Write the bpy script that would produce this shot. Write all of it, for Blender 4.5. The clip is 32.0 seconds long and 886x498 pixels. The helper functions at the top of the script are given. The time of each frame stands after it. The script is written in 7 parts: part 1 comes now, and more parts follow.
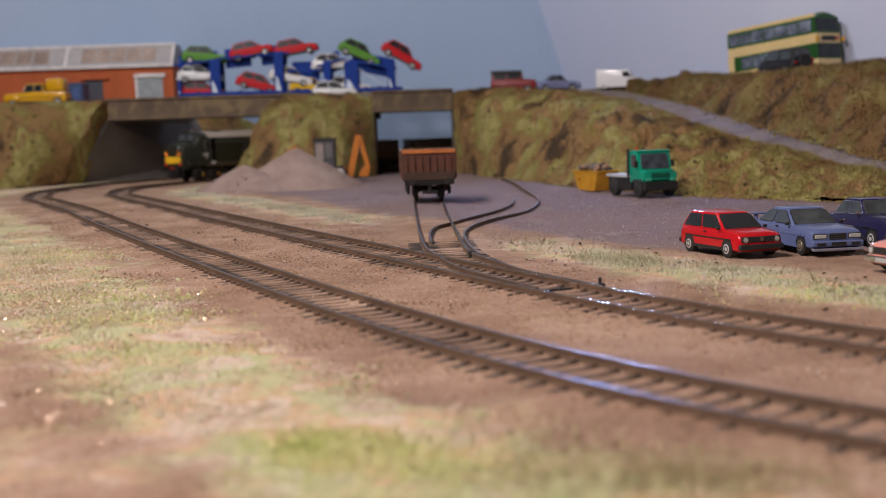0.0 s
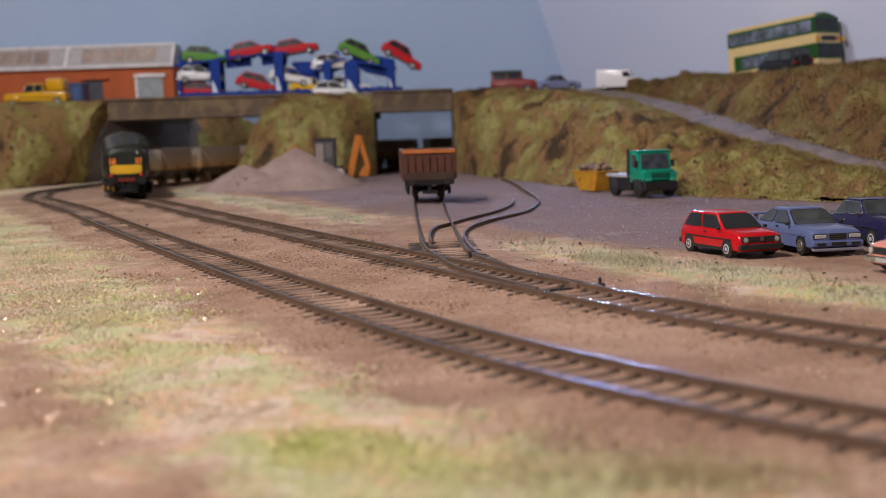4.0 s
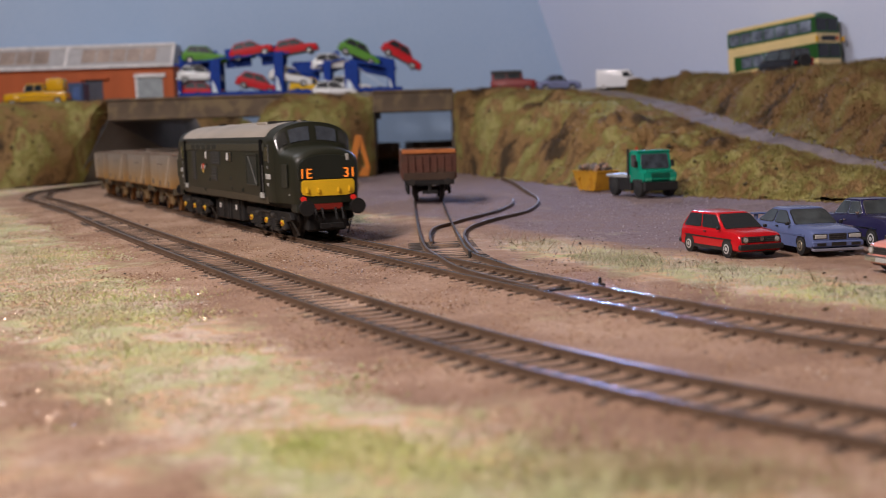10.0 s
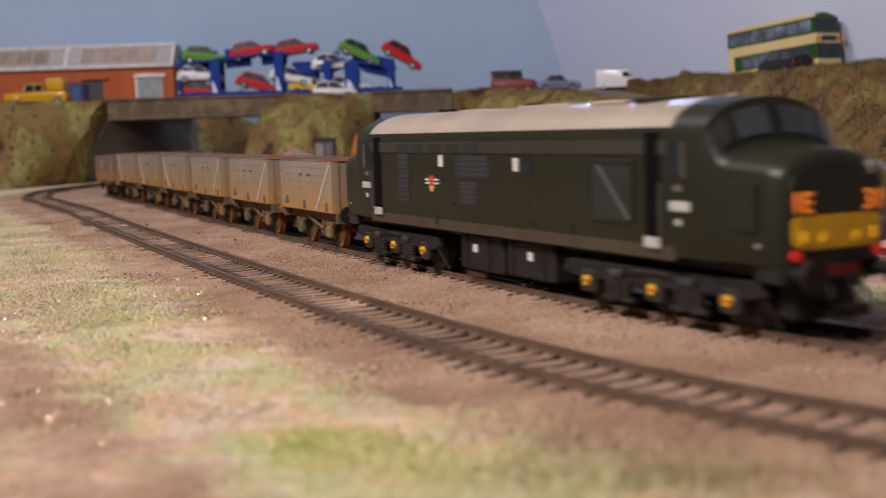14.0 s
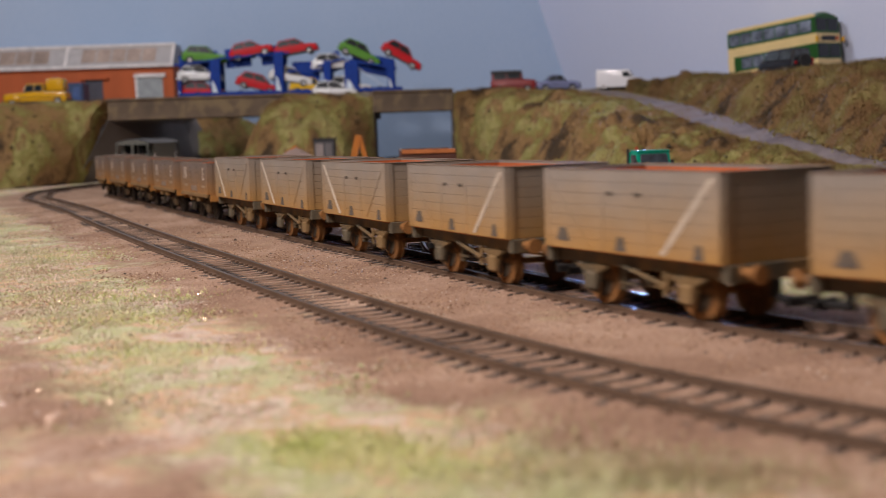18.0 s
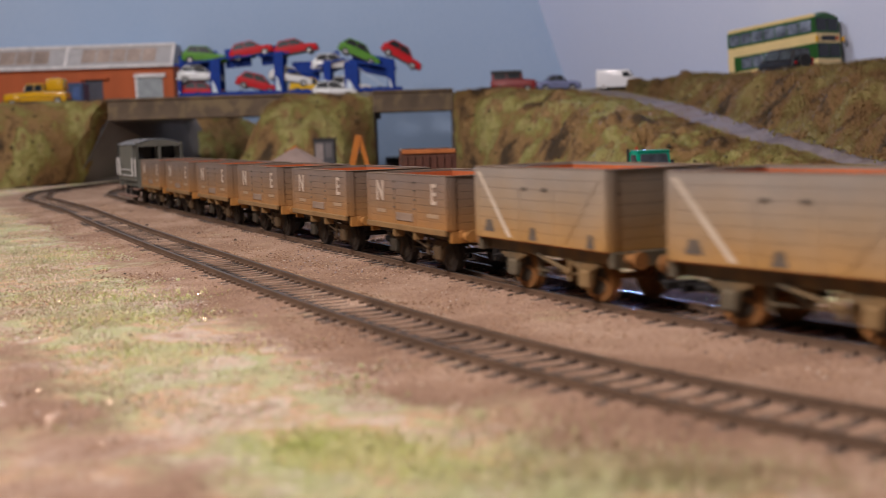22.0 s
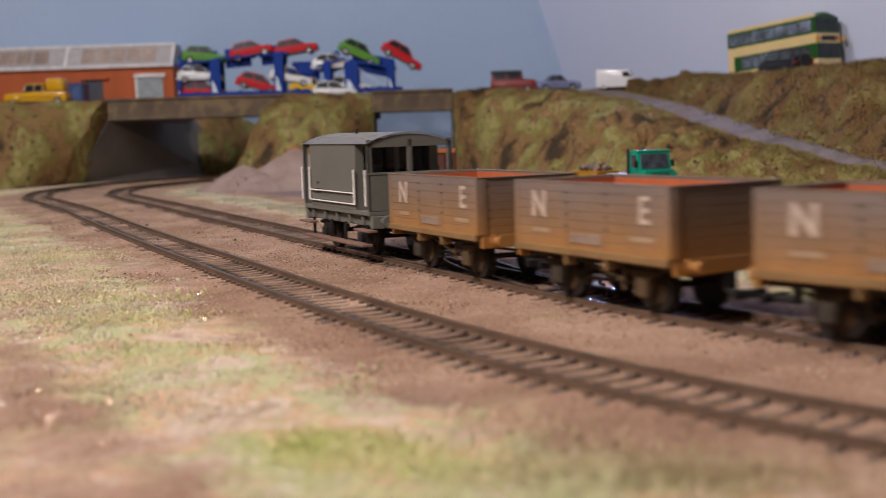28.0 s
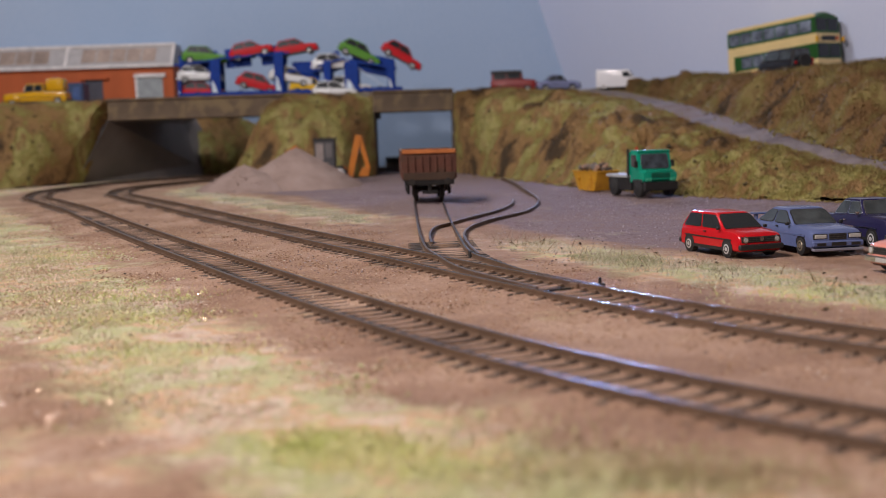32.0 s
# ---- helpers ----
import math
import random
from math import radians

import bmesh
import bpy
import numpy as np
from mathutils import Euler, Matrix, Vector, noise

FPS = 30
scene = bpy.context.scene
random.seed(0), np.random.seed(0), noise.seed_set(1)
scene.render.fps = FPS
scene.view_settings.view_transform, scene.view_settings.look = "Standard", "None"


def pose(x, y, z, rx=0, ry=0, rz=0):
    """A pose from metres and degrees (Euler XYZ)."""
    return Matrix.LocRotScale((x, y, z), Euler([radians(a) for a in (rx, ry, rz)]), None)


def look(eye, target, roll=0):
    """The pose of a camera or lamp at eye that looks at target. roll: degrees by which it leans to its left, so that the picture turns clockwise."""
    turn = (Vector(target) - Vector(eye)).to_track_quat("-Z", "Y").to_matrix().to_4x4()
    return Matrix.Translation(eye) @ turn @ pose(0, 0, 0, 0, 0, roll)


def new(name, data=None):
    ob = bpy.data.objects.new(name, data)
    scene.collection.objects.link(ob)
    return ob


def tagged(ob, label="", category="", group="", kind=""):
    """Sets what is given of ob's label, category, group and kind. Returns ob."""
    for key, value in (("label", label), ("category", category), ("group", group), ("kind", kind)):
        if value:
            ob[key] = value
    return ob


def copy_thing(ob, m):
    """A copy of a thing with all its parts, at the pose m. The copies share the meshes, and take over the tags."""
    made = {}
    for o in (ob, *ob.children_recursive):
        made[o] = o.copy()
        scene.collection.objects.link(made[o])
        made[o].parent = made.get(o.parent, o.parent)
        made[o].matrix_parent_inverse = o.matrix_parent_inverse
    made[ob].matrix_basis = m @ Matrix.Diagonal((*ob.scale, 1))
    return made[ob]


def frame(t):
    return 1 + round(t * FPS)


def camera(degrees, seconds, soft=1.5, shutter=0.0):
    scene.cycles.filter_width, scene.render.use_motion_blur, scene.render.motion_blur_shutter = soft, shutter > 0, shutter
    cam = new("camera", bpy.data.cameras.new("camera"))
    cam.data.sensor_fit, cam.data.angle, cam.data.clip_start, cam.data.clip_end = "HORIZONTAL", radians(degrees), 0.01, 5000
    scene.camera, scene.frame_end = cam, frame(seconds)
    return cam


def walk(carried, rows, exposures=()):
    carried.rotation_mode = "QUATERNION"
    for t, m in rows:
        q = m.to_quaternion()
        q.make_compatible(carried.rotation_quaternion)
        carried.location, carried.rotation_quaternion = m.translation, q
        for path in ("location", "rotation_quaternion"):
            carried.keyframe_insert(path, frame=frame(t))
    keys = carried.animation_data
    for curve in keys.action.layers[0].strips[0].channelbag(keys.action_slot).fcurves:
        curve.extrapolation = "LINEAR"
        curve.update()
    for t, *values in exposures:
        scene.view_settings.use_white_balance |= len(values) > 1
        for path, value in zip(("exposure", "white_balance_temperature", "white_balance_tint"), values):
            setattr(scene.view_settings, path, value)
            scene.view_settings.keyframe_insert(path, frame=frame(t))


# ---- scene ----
# A model railway at 1:76. Lengths below are in millimetres; at() turns them into metres.
MM = 0.001


def at(x, y, z, rx=0, ry=0, rz=0):
    return pose(x * MM, y * MM, z * MM, rx, ry, rz)


cam = camera(40.25, 32.0, soft=0.9, shutter=1.0)
cam.data.dof.use_dof = True
cam.data.dof.focus_distance = 0.47
cam.data.dof.aperture_fstop = 20.0
EYE = (0.0, 0.0, 0.045519)
VIEW = look(EYE, (0.0, math.cos(radians(5.659)), EYE[2] - math.sin(radians(5.659))), -1.763)
walk(cam, [(0.0, VIEW), (32.0, VIEW)], [(0.0, 0.0), (32.0, 0.0)])

# ---- light: a warm room lamp above, a cool strip above the backscene ----
world = bpy.data.worlds.new("room_air")
scene.world = world
world.use_nodes = True
world.node_tree.nodes["Background"].inputs[0].default_value = (0.55, 0.6, 0.75, 1)
world.node_tree.nodes["Background"].inputs[1].default_value = 0.17


def area_lamp(name, eye, target, sx, sy, watts, colour, spread=180):
    d = bpy.data.lights.new(name, "AREA")
    d.shape, d.size, d.size_y, d.energy, d.color, d.spread = "RECTANGLE", sx * MM, sy * MM, watts, colour, radians(spread)
    ob = new(name, d)
    ob.matrix_world = look([c * MM for c in eye], [c * MM for c in target])
    return ob


area_lamp("ceiling_lamp", (-400, -40, 620), (0, 330, 0), 200, 200, 9.6, (1.0, 0.868, 0.845))
area_lamp("strip_light", (178, 1330, 300), (40, 380, 0), 34, 26, 0.3, (0.3, 0.46, 1.0), 80)
area_lamp("backscene_lamp", (-520, 780, 780), (60, 1600, 150), 170, 80, 4.8, (0.95, 0.94, 1.0))

# ---- materials ----
MATS = {}


def mat(name, base, rough=0.55, metal=0.0, var=0.18, scale=120.0, fine=1500.0, bump=0.25, depth=0.00025, spots=None, spot_scale=60.0,
        spot_edge=(0.5, 0.62), emit=0.0, coat=0.0, island=0.0, objects=0.0, trans=0.0, spec=0.5):
    """A procedural surface: base colour varied at two scales, optional stains, fine relief."""
    if name in MATS:
        return MATS[name]
    m = bpy.data.materials.new(name)
    m.use_nodes = True
    nt = m.node_tree
    nd, ln = nt.nodes, nt.links
    b = nd["Principled BSDF"]
    b.inputs["Roughness"].default_value, b.inputs["Metallic"].default_value = rough, metal
    b.inputs["Coat Weight"].default_value, b.inputs["Coat Roughness"].default_value = coat, 0.06
    b.inputs["Transmission Weight"].default_value = trans
    co = nd.new("ShaderNodeTexCoord").outputs["Object"]

    def noise_tex(sc, detail=4.0):
        n = nd.new("ShaderNodeTexNoise")
        n.inputs["Scale"].default_value, n.inputs["Detail"].default_value = sc, detail
        ln.new(co, n.inputs["Vector"])
        return n.outputs["Fac"]

    def blend(fac, a, c):
        x = nd.new("ShaderNodeMix")
        x.data_type = "RGBA"
        ln.new(fac, x.inputs["Factor"])
        for sock, v in ((x.inputs["A"], a), (x.inputs["B"], c)):
            if isinstance(v, tuple):
                sock.default_value = (*v[:3], 1)
            else:
                ln.new(v, sock)
        return x.outputs["Result"]

    def ramp(fac, lo, hi):
        r = nd.new("ShaderNodeMapRange")
        r.inputs["From Min"].default_value, r.inputs["From Max"].default_value = lo, hi
        ln.new(fac, r.inputs["Value"])
        return r.outputs["Result"]

    b.inputs["Specular IOR Level"].default_value = spec
    dark = tuple(c * (1 - var) for c in base)
    lite = tuple(min(1, c * (1 + var)) for c in base)
    col = blend(ramp(noise_tex(scale), 0.3, 0.7), dark, lite)
    fz = noise_tex(fine, 3.0)
    g = nd.new("ShaderNodeMix")
    g.data_type, g.blend_type = "RGBA", "MULTIPLY"
    g.inputs["Factor"].default_value = min(1.0, var * 2.0)
    ln.new(col, g.inputs["A"])
    rr = nd.new("ShaderNodeValToRGB")
    rr.color_ramp.elements[0].position, rr.color_ramp.elements[1].position = 0.3, 0.6
    rr.color_ramp.elements[0].color = (0.45, 0.45, 0.45, 1)
    ln.new(fz, rr.inputs["Fac"])
    ln.new(rr.outputs["Color"], g.inputs["B"])
    col = g.outputs["Result"]
    if spots:
        col = blend(ramp(noise_tex(spot_scale, 6.0), *spot_edge), col, spots)
    if island or objects:
        src = nd.new("ShaderNodeNewGeometry").outputs["Random Per Island"] if island else nd.new("ShaderNodeObjectInfo").outputs["Random"]
        h = nd.new("ShaderNodeHueSaturation")
        r = nd.new("ShaderNodeMapRange")
        k = island or objects
        r.inputs["To Min"].default_value, r.inputs["To Max"].default_value = 1 - k, 1 + k
        ln.new(src, r.inputs["Value"])
        ln.new(r.outputs["Result"], h.inputs["Value"])
        ln.new(col, h.inputs["Color"])
        col = h.outputs["Color"]
    ln.new(col, b.inputs["Base Color"])
    if emit:
        b.inputs["Emission Color"].default_value = (*base, 1)
        b.inputs["Emission Strength"].default_value = emit
    if bump:
        bp = nd.new("ShaderNodeBump")
        bp.inputs["Strength"].default_value, bp.inputs["Distance"].default_value = bump, depth
        ln.new(fz, bp.inputs["Height"])
        ln.new(bp.outputs["Normal"], b.inputs["Normal"])
    MATS[name] = m
    return m


def mix_mat(name, cols, scale, fine=2200.0, rough=0.9, bump=0.7, depth=0.0006, island=0.0, grain=0.35, patch=0.6, span=(0.28, 0.72), upright=1.0):
    """Scatter-material surface: a ramp of several earth or flock colours over noise."""
    if name in MATS:
        return MATS[name]
    m = bpy.data.materials.new(name)
    m.use_nodes = True
    nd, ln = m.node_tree.nodes, m.node_tree.links
    b = nd["Principled BSDF"]
    b.inputs["Roughness"].default_value = rough
    co = nd.new("ShaderNodeTexCoord").outputs["Object"]
    if upright != 1.0:
        mp = nd.new("ShaderNodeMapping")
        mp.inputs["Scale"].default_value = (1.0, 1.0, upright)
        ln.new(co, mp.inputs["Vector"])
        co = mp.outputs["Vector"]
    n1, n2 = nd.new("ShaderNodeTexNoise"), nd.new("ShaderNodeTexNoise")
    for n, sc, dt in ((n1, scale, 9.0), (n2, fine, 4.0)):
        n.inputs["Scale"].default_value, n.inputs["Detail"].default_value = sc, dt
        n.inputs["Roughness"].default_value = patch if n is n1 else 0.6
        ln.new(co, n.inputs["Vector"])
    ad = nd.new("ShaderNodeMath")
    ad.operation = "MULTIPLY_ADD"
    ad.inputs[1].default_value, ad.inputs[2].default_value = grain, -grain / 2
    ln.new(n2.outputs["Fac"], ad.inputs[0])
    sm = nd.new("ShaderNodeMath")
    ln.new(ad.outputs[0], sm.inputs[0])
    src = n1.outputs["Fac"]
    if island:
        gi = nd.new("ShaderNodeNewGeometry")
        mi = nd.new("ShaderNodeMath")
        mi.operation = "MULTIPLY_ADD"
        mi.inputs[1].default_value = island
        ln.new(gi.outputs["Random Per Island"], mi.inputs[0])
        sb = nd.new("ShaderNodeMath")
        sb.operation = "SUBTRACT"
        sb.inputs[1].default_value = island / 2
        ln.new(src, sb.inputs[0])
        ln.new(sb.outputs[0], mi.inputs[2])
        src = mi.outputs[0]
    ln.new(src, sm.inputs[1])
    r = nd.new("ShaderNodeValToRGB")
    el = r.color_ramp.elements
    while len(el) < len(cols):
        el.new(0.5)
    for i, c in enumerate(cols):
        el[i].position = span[0] + (span[1] - span[0]) * i / (len(cols) - 1)
        el[i].color = (*c, 1)
    ln.new(sm.outputs[0], r.inputs["Fac"])
    ln.new(r.outputs["Color"], b.inputs["Base Color"])
    bp = nd.new("ShaderNodeBump")
    bp.inputs["Strength"].default_value, bp.inputs["Distance"].default_value = bump, depth
    ln.new(n2.outputs["Fac"], bp.inputs["Height"])
    ln.new(bp.outputs["Normal"], b.inputs["Normal"])
    MATS[name] = m
    return m


BALLAST = mix_mat("ballast", [(0.19, 0.108, 0.066), (0.325, 0.195, 0.125), (0.44, 0.285, 0.195), (0.56, 0.405, 0.295)], 20.0, 1300.0, bump=1.0, depth=0.0012, grain=0.7, patch=0.68)


def with_cover(m, attr, cols, edge, patches, span=(0.36, 0.64), ragged=2.4):
    """Adds to the ground a cover of turf or grit wherever the mesh's attribute says so, with a ragged edge."""
    nd, ln = m.node_tree.nodes, m.node_tree.links
    b = nd["Principled BSDF"]
    old = b.inputs["Base Color"].links[0].from_socket
    at_n = nd.new("ShaderNodeAttribute")
    at_n.attribute_name = attr
    co = nd.new("ShaderNodeTexCoord").outputs["Object"]

    def noise_fac(sc, dt, rg):
        n = nd.new("ShaderNodeTexNoise")
        n.inputs["Scale"].default_value, n.inputs["Detail"].default_value, n.inputs["Roughness"].default_value = sc, dt, rg
        ln.new(co, n.inputs["Vector"])
        return n.outputs["Fac"]

    def maths(op, a, c, d=None):
        n = nd.new("ShaderNodeMath")
        n.operation = op
        for k, v in enumerate((a, c, d)):
            if v is None:
                continue
            if isinstance(v, float):
                n.inputs[k].default_value = v
            else:
                ln.new(v, n.inputs[k])
        return n.outputs[0]
    cover = maths("MULTIPLY_ADD", noise_fac(38.0, 10.0, 0.75), ragged, maths("SUBTRACT", at_n.outputs["Fac"], ragged / 2))
    mr = nd.new("ShaderNodeMapRange")
    mr.interpolation_type = "SMOOTHSTEP"
    mr.inputs["From Min"].default_value, mr.inputs["From Max"].default_value = edge
    ln.new(cover, mr.inputs["Value"])
    fac = None
    for sc, dt, rg, w in patches:
        n = noise_fac(sc, dt, rg)
        fac = maths("MULTIPLY", n, w) if fac is None else maths("MULTIPLY_ADD", n, w, fac)
    r = nd.new("ShaderNodeValToRGB")
    el = r.color_ramp.elements
    while len(el) < len(cols):
        el.new(0.5)
    for k, c in enumerate(cols):
        el[k].position = span[0] + (span[1] - span[0]) * k / (len(cols) - 1)
        el[k].color = (*c, 1)
    ln.new(fac, r.inputs["Fac"])
    mix = nd.new("ShaderNodeMix")
    mix.data_type = "RGBA"
    ln.new(mr.outputs["Result"], mix.inputs["Factor"])
    ln.new(old, mix.inputs["A"])
    ln.new(r.outputs["Color"], mix.inputs["B"])
    ln.new(mix.outputs["Result"], b.inputs["Base Color"])


with_cover(BALLAST, "yard", [(0.15, 0.10, 0.09), (0.225, 0.155, 0.15), (0.27, 0.205, 0.215), (0.235, 0.15, 0.125), (0.33, 0.245, 0.235)], (0.2, 0.75), ((9.0, 9.0, 0.66, 0.5), (420.0, 4.0, 0.6, 0.5)), (0.38, 0.62), 1.2)
with_cover(BALLAST, "turf", [(0.50, 0.31, 0.20), (0.64, 0.46, 0.35), (0.76, 0.65, 0.52), (0.70, 0.43, 0.25), (0.63, 0.60, 0.34), (0.49, 0.52, 0.25), (0.70, 0.65, 0.47), (0.70, 0.52, 0.38), (0.78, 0.70, 0.60)], (0.1, 0.8), ((32.0, 10.0, 0.72, 0.5), (11.0, 8.0, 0.62, 0.5)), (0.40, 0.60))
STONE = mix_mat("loose_grit", [(0.16, 0.086, 0.045), (0.295, 0.17, 0.095), (0.405, 0.25, 0.15), (0.54, 0.375, 0.25)], 600.0, island=0.6)
STRAW = mix_mat("straw_grass", [(0.37, 0.29, 0.17), (0.49, 0.39, 0.27), (0.58, 0.48, 0.36), (0.67, 0.59, 0.49)], 22.0, rough=0.6, bump=0.0, island=0.35)
GREENG = mix_mat("green_grass", [(0.30, 0.33, 0.15), (0.39, 0.41, 0.21), (0.48, 0.48, 0.28), (0.56, 0.54, 0.38)], 30.0, rough=0.6, bump=0.0, island=0.35)
HILLC = [(0.06, 0.037, 0.016), (0.15, 0.085, 0.032), (0.30, 0.178, 0.07), (0.235, 0.15, 0.05), (0.25, 0.228, 0.062), (0.37, 0.325, 0.12), (0.22, 0.135, 0.048), (0.34, 0.21, 0.09)]
HILL = mix_mat("hill_flock", HILLC, 21.0, 420.0, bump=0.9, depth=0.0026, grain=0.18, patch=0.55, span=(0.36, 0.66), upright=0.6)
FLOCK = mix_mat("flock_clump", HILLC, 21.0, 900.0, bump=0.4, island=0.06, grain=0.1, patch=0.55, span=(0.36, 0.66), upright=0.6)
SCRUBC = [(0.04, 0.026, 0.012), (0.10, 0.06, 0.025), (0.215, 0.12, 0.046), (0.165, 0.10, 0.034), (0.19, 0.15, 0.045), (0.25, 0.19, 0.07), (0.16, 0.095, 0.034), (0.26, 0.15, 0.06)]
SCRUB = mix_mat("scrub_flock", SCRUBC, 21.0, 420.0, bump=0.9, depth=0.0026, grain=0.18, patch=0.55, span=(0.36, 0.66), upright=0.6)
SCRUBG = mix_mat("scrub_clump", SCRUBC, 21.0, 900.0, bump=0.4, island=0.06, grain=0.1, patch=0.55, span=(0.36, 0.66), upright=0.6)
ROADG = mix_mat("road_grit", [(0.12, 0.09, 0.08), (0.175, 0.14, 0.13), (0.235, 0.195, 0.185), (0.18, 0.12, 0.08)], 26.0, 900.0, bump=0.5, grain=0.5, patch=0.66, span=(0.36, 0.64))
PILE = mix_mat("pile_grit", [(0.25, 0.175, 0.145), (0.33, 0.24, 0.205), (0.40, 0.30, 0.26)], 40.0, 1900.0, bump=0.8)
RAILM = mat("rail_rust", (0.13, 0.078, 0.047), 0.75, 0.0, 0.25, 90, 2500)
HEADM = mat("rail_head", (0.24, 0.20, 0.17), 0.27, 0.85, 0.2, 60, 2500, bump=0.05)
HEADR = mat("rail_head_dull", (0.23, 0.18, 0.15), 0.3, 0.8, 0.2, 60, 2500, bump=0.05)
SLEEP = mat("sleeper_wood", (0.066, 0.052, 0.045), 0.9, 0, 0.3, 150, 2500, spots=(0.20, 0.13, 0.088), spot_scale=120, spot_edge=(0.48, 0.62), objects=0.35)
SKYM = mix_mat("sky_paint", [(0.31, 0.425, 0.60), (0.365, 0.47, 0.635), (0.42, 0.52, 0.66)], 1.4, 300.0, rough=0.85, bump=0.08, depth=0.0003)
# the sky paint lightened: the side board's stronger light is put into the colour
SKYLIT = mix_mat("sky_paint_pale", [(0.53, 0.60, 0.79), (0.58, 0.64, 0.81), (0.63, 0.68, 0.83)], 1.4, 300.0, rough=0.85, bump=0.08, depth=0.0003)
LOCOG = mat("loco_green", (0.0155, 0.017, 0.0095), 0.42, 0, 0.12, 40, 1500, 0.04, spec=0.35)
LOCOD = mat("loco_dark_green", (0.012, 0.016, 0.012), 0.4, 0, 0.15, 40, 1500, 0.04)
LROOF = mat("loco_roof", (0.36, 0.31, 0.25), 0.36, 0, 0.14, 30, 1200, 0.05, spots=(0.22, 0.19, 0.15), spot_scale=25, spot_edge=(0.58, 0.75))
BLACK = mat("chassis_black", (0.017, 0.016, 0.0155), 0.6, 0, 0.3, 90, 2000, spec=0.25)
SOOT = mat("chassis_brown", (0.105, 0.085, 0.052), 0.8, 0, 0.3, 90, 2000, spots=(0.20, 0.125, 0.05), spot_scale=70)
DARKFR = mat("chassis_dark_brown", (0.036, 0.028, 0.017), 0.8, 0, 0.3, 90, 2000, spots=(0.075, 0.045, 0.018), spot_scale=70)
YELLOW = mat("warning_yellow", (0.78, 0.47, 0.015), 0.45, 0, 0.08, 80, 1500, 0.05)
REDM = mat("beam_red", (0.22, 0.015, 0.008), 0.5, 0, 0.15)
GLASS = mat("dark_glass", (0.012, 0.014, 0.016), 0.08, 0, 0.05, bump=0)
BLUEGL = mat("tinted_glass", (0.014, 0.018, 0.022), 0.08, 0, 0.05, bump=0)
# bluish base colour paints in the room's reflection on the cab windscreens
SCREEN = mat("windscreen_glass", (0.06, 0.07, 0.085), 0.08, 0, 0.3, 60, 200, bump=0, coat=0.5)
ORANGE = mat("headcode_glow", (1.0, 0.25, 0.025), 0.5, 0, 0.0, emit=0.6, bump=0)
REDLMP = mat("marker_glow", (0.6, 0.02, 0.015), 0.3, 0, 0.0, emit=0.3, bump=0)
WHITE = mat("white_paint", (0.75, 0.73, 0.70), 0.5, 0, 0.08, 80, 1500, 0.05)
ORBOX = mat("axlebox_orange", (0.5, 0.13, 0.02), 0.5, 0, 0.1)
RUSTIN = mat("wagon_rust_inside", (0.43, 0.105, 0.028), 0.8, 0, 0.22, 60, 1500, 0.3)
WHEELR = mat("wheel_rust", (0.24, 0.105, 0.026), 0.8, 0.0, 0.35)
WHEELB = mat("wheel_black", (0.02, 0.016, 0.013), 0.6, 0.1, 0.3)
VANG = mat("van_grey", (0.125, 0.128, 0.108), 0.6, 0, 0.08, 40, 1500, 0.06)
VANR = mat("van_roof", (0.30, 0.30, 0.30), 0.35, 0, 0.1, 40, 1500, 0.05)
FOOTB = mat("footboard", (0.19, 0.105, 0.075), 0.8, 0, 0.2)

# ---- building helpers ----


def thing(name, label, category, m=None, group="", kind=""):
    ob = new(name)
    if m is not None:
        ob.matrix_basis = m
    return tagged(ob, label, category, group, kind)


def part(name, bm, material, parent=None, label="", smooth=False, m=None):
    """Links a bmesh, modelled in millimetres, as one mesh object."""
    bm.transform(Matrix.Scale(MM, 4))
    bmesh.ops.recalc_face_normals(bm, faces=bm.faces)
    me = bpy.data.meshes.new(name)
    bm.to_mesh(me)
    bm.free()
    me.materials.append(material)
    if smooth:
        for f in me.polygons:
            f.use_smooth = True
        me.set_sharp_from_angle(angle=radians(38))
    ob = new(name, me)
    if parent is not None:
        ob.parent = parent
    if m is not None:
        ob.matrix_basis = m
    return tagged(ob, label)


def again(ob, m, parent=None, label=""):
    """The same mesh once more, as an object of its own."""
    o = new(ob.name.split(".")[0], ob.data)
    o.parent = parent if parent is not None else ob.parent
    o.matrix_basis = m
    return tagged(o, label)


def box(x0, x1, y0, y1, z0, z1, bevel=0.0, bm=None, seg=1):
    own = bm is None
    b = bmesh.new()
    bmesh.ops.create_cube(b, size=1)
    for v in b.verts:
        v.co = Vector(((x0 + x1) / 2 + v.co.x * (x1 - x0), (y0 + y1) / 2 + v.co.y * (y1 - y0), (z0 + z1) / 2 + v.co.z * (z1 - z0)))
    if bevel:
        bmesh.ops.bevel(b, geom=b.edges[:], offset=bevel, segments=seg, affect="EDGES", profile=0.5)
    return b if own else merge(bm, b)


def merge(bm, b):
    me = bpy.data.meshes.new("tmp")
    b.to_mesh(me)
    b.free()
    bm.from_mesh(me)
    bpy.data.meshes.remove(me)
    return bm


def cyl(p0, p1, r, n=16, r1=None, bm=None):
    own = bm is None
    b = bmesh.new()
    p0, p1 = Vector(p0), Vector(p1)
    bmesh.ops.create_cone(b, cap_ends=True, segments=n, radius1=r, radius2=r if r1 is None else r1, depth=(p1 - p0).length)
    b.transform(Matrix.Translation((p0 + p1) / 2) @ (p1 - p0).to_track_quat("Z", "Y").to_matrix().to_4x4())
    return b if own else merge(bm, b)


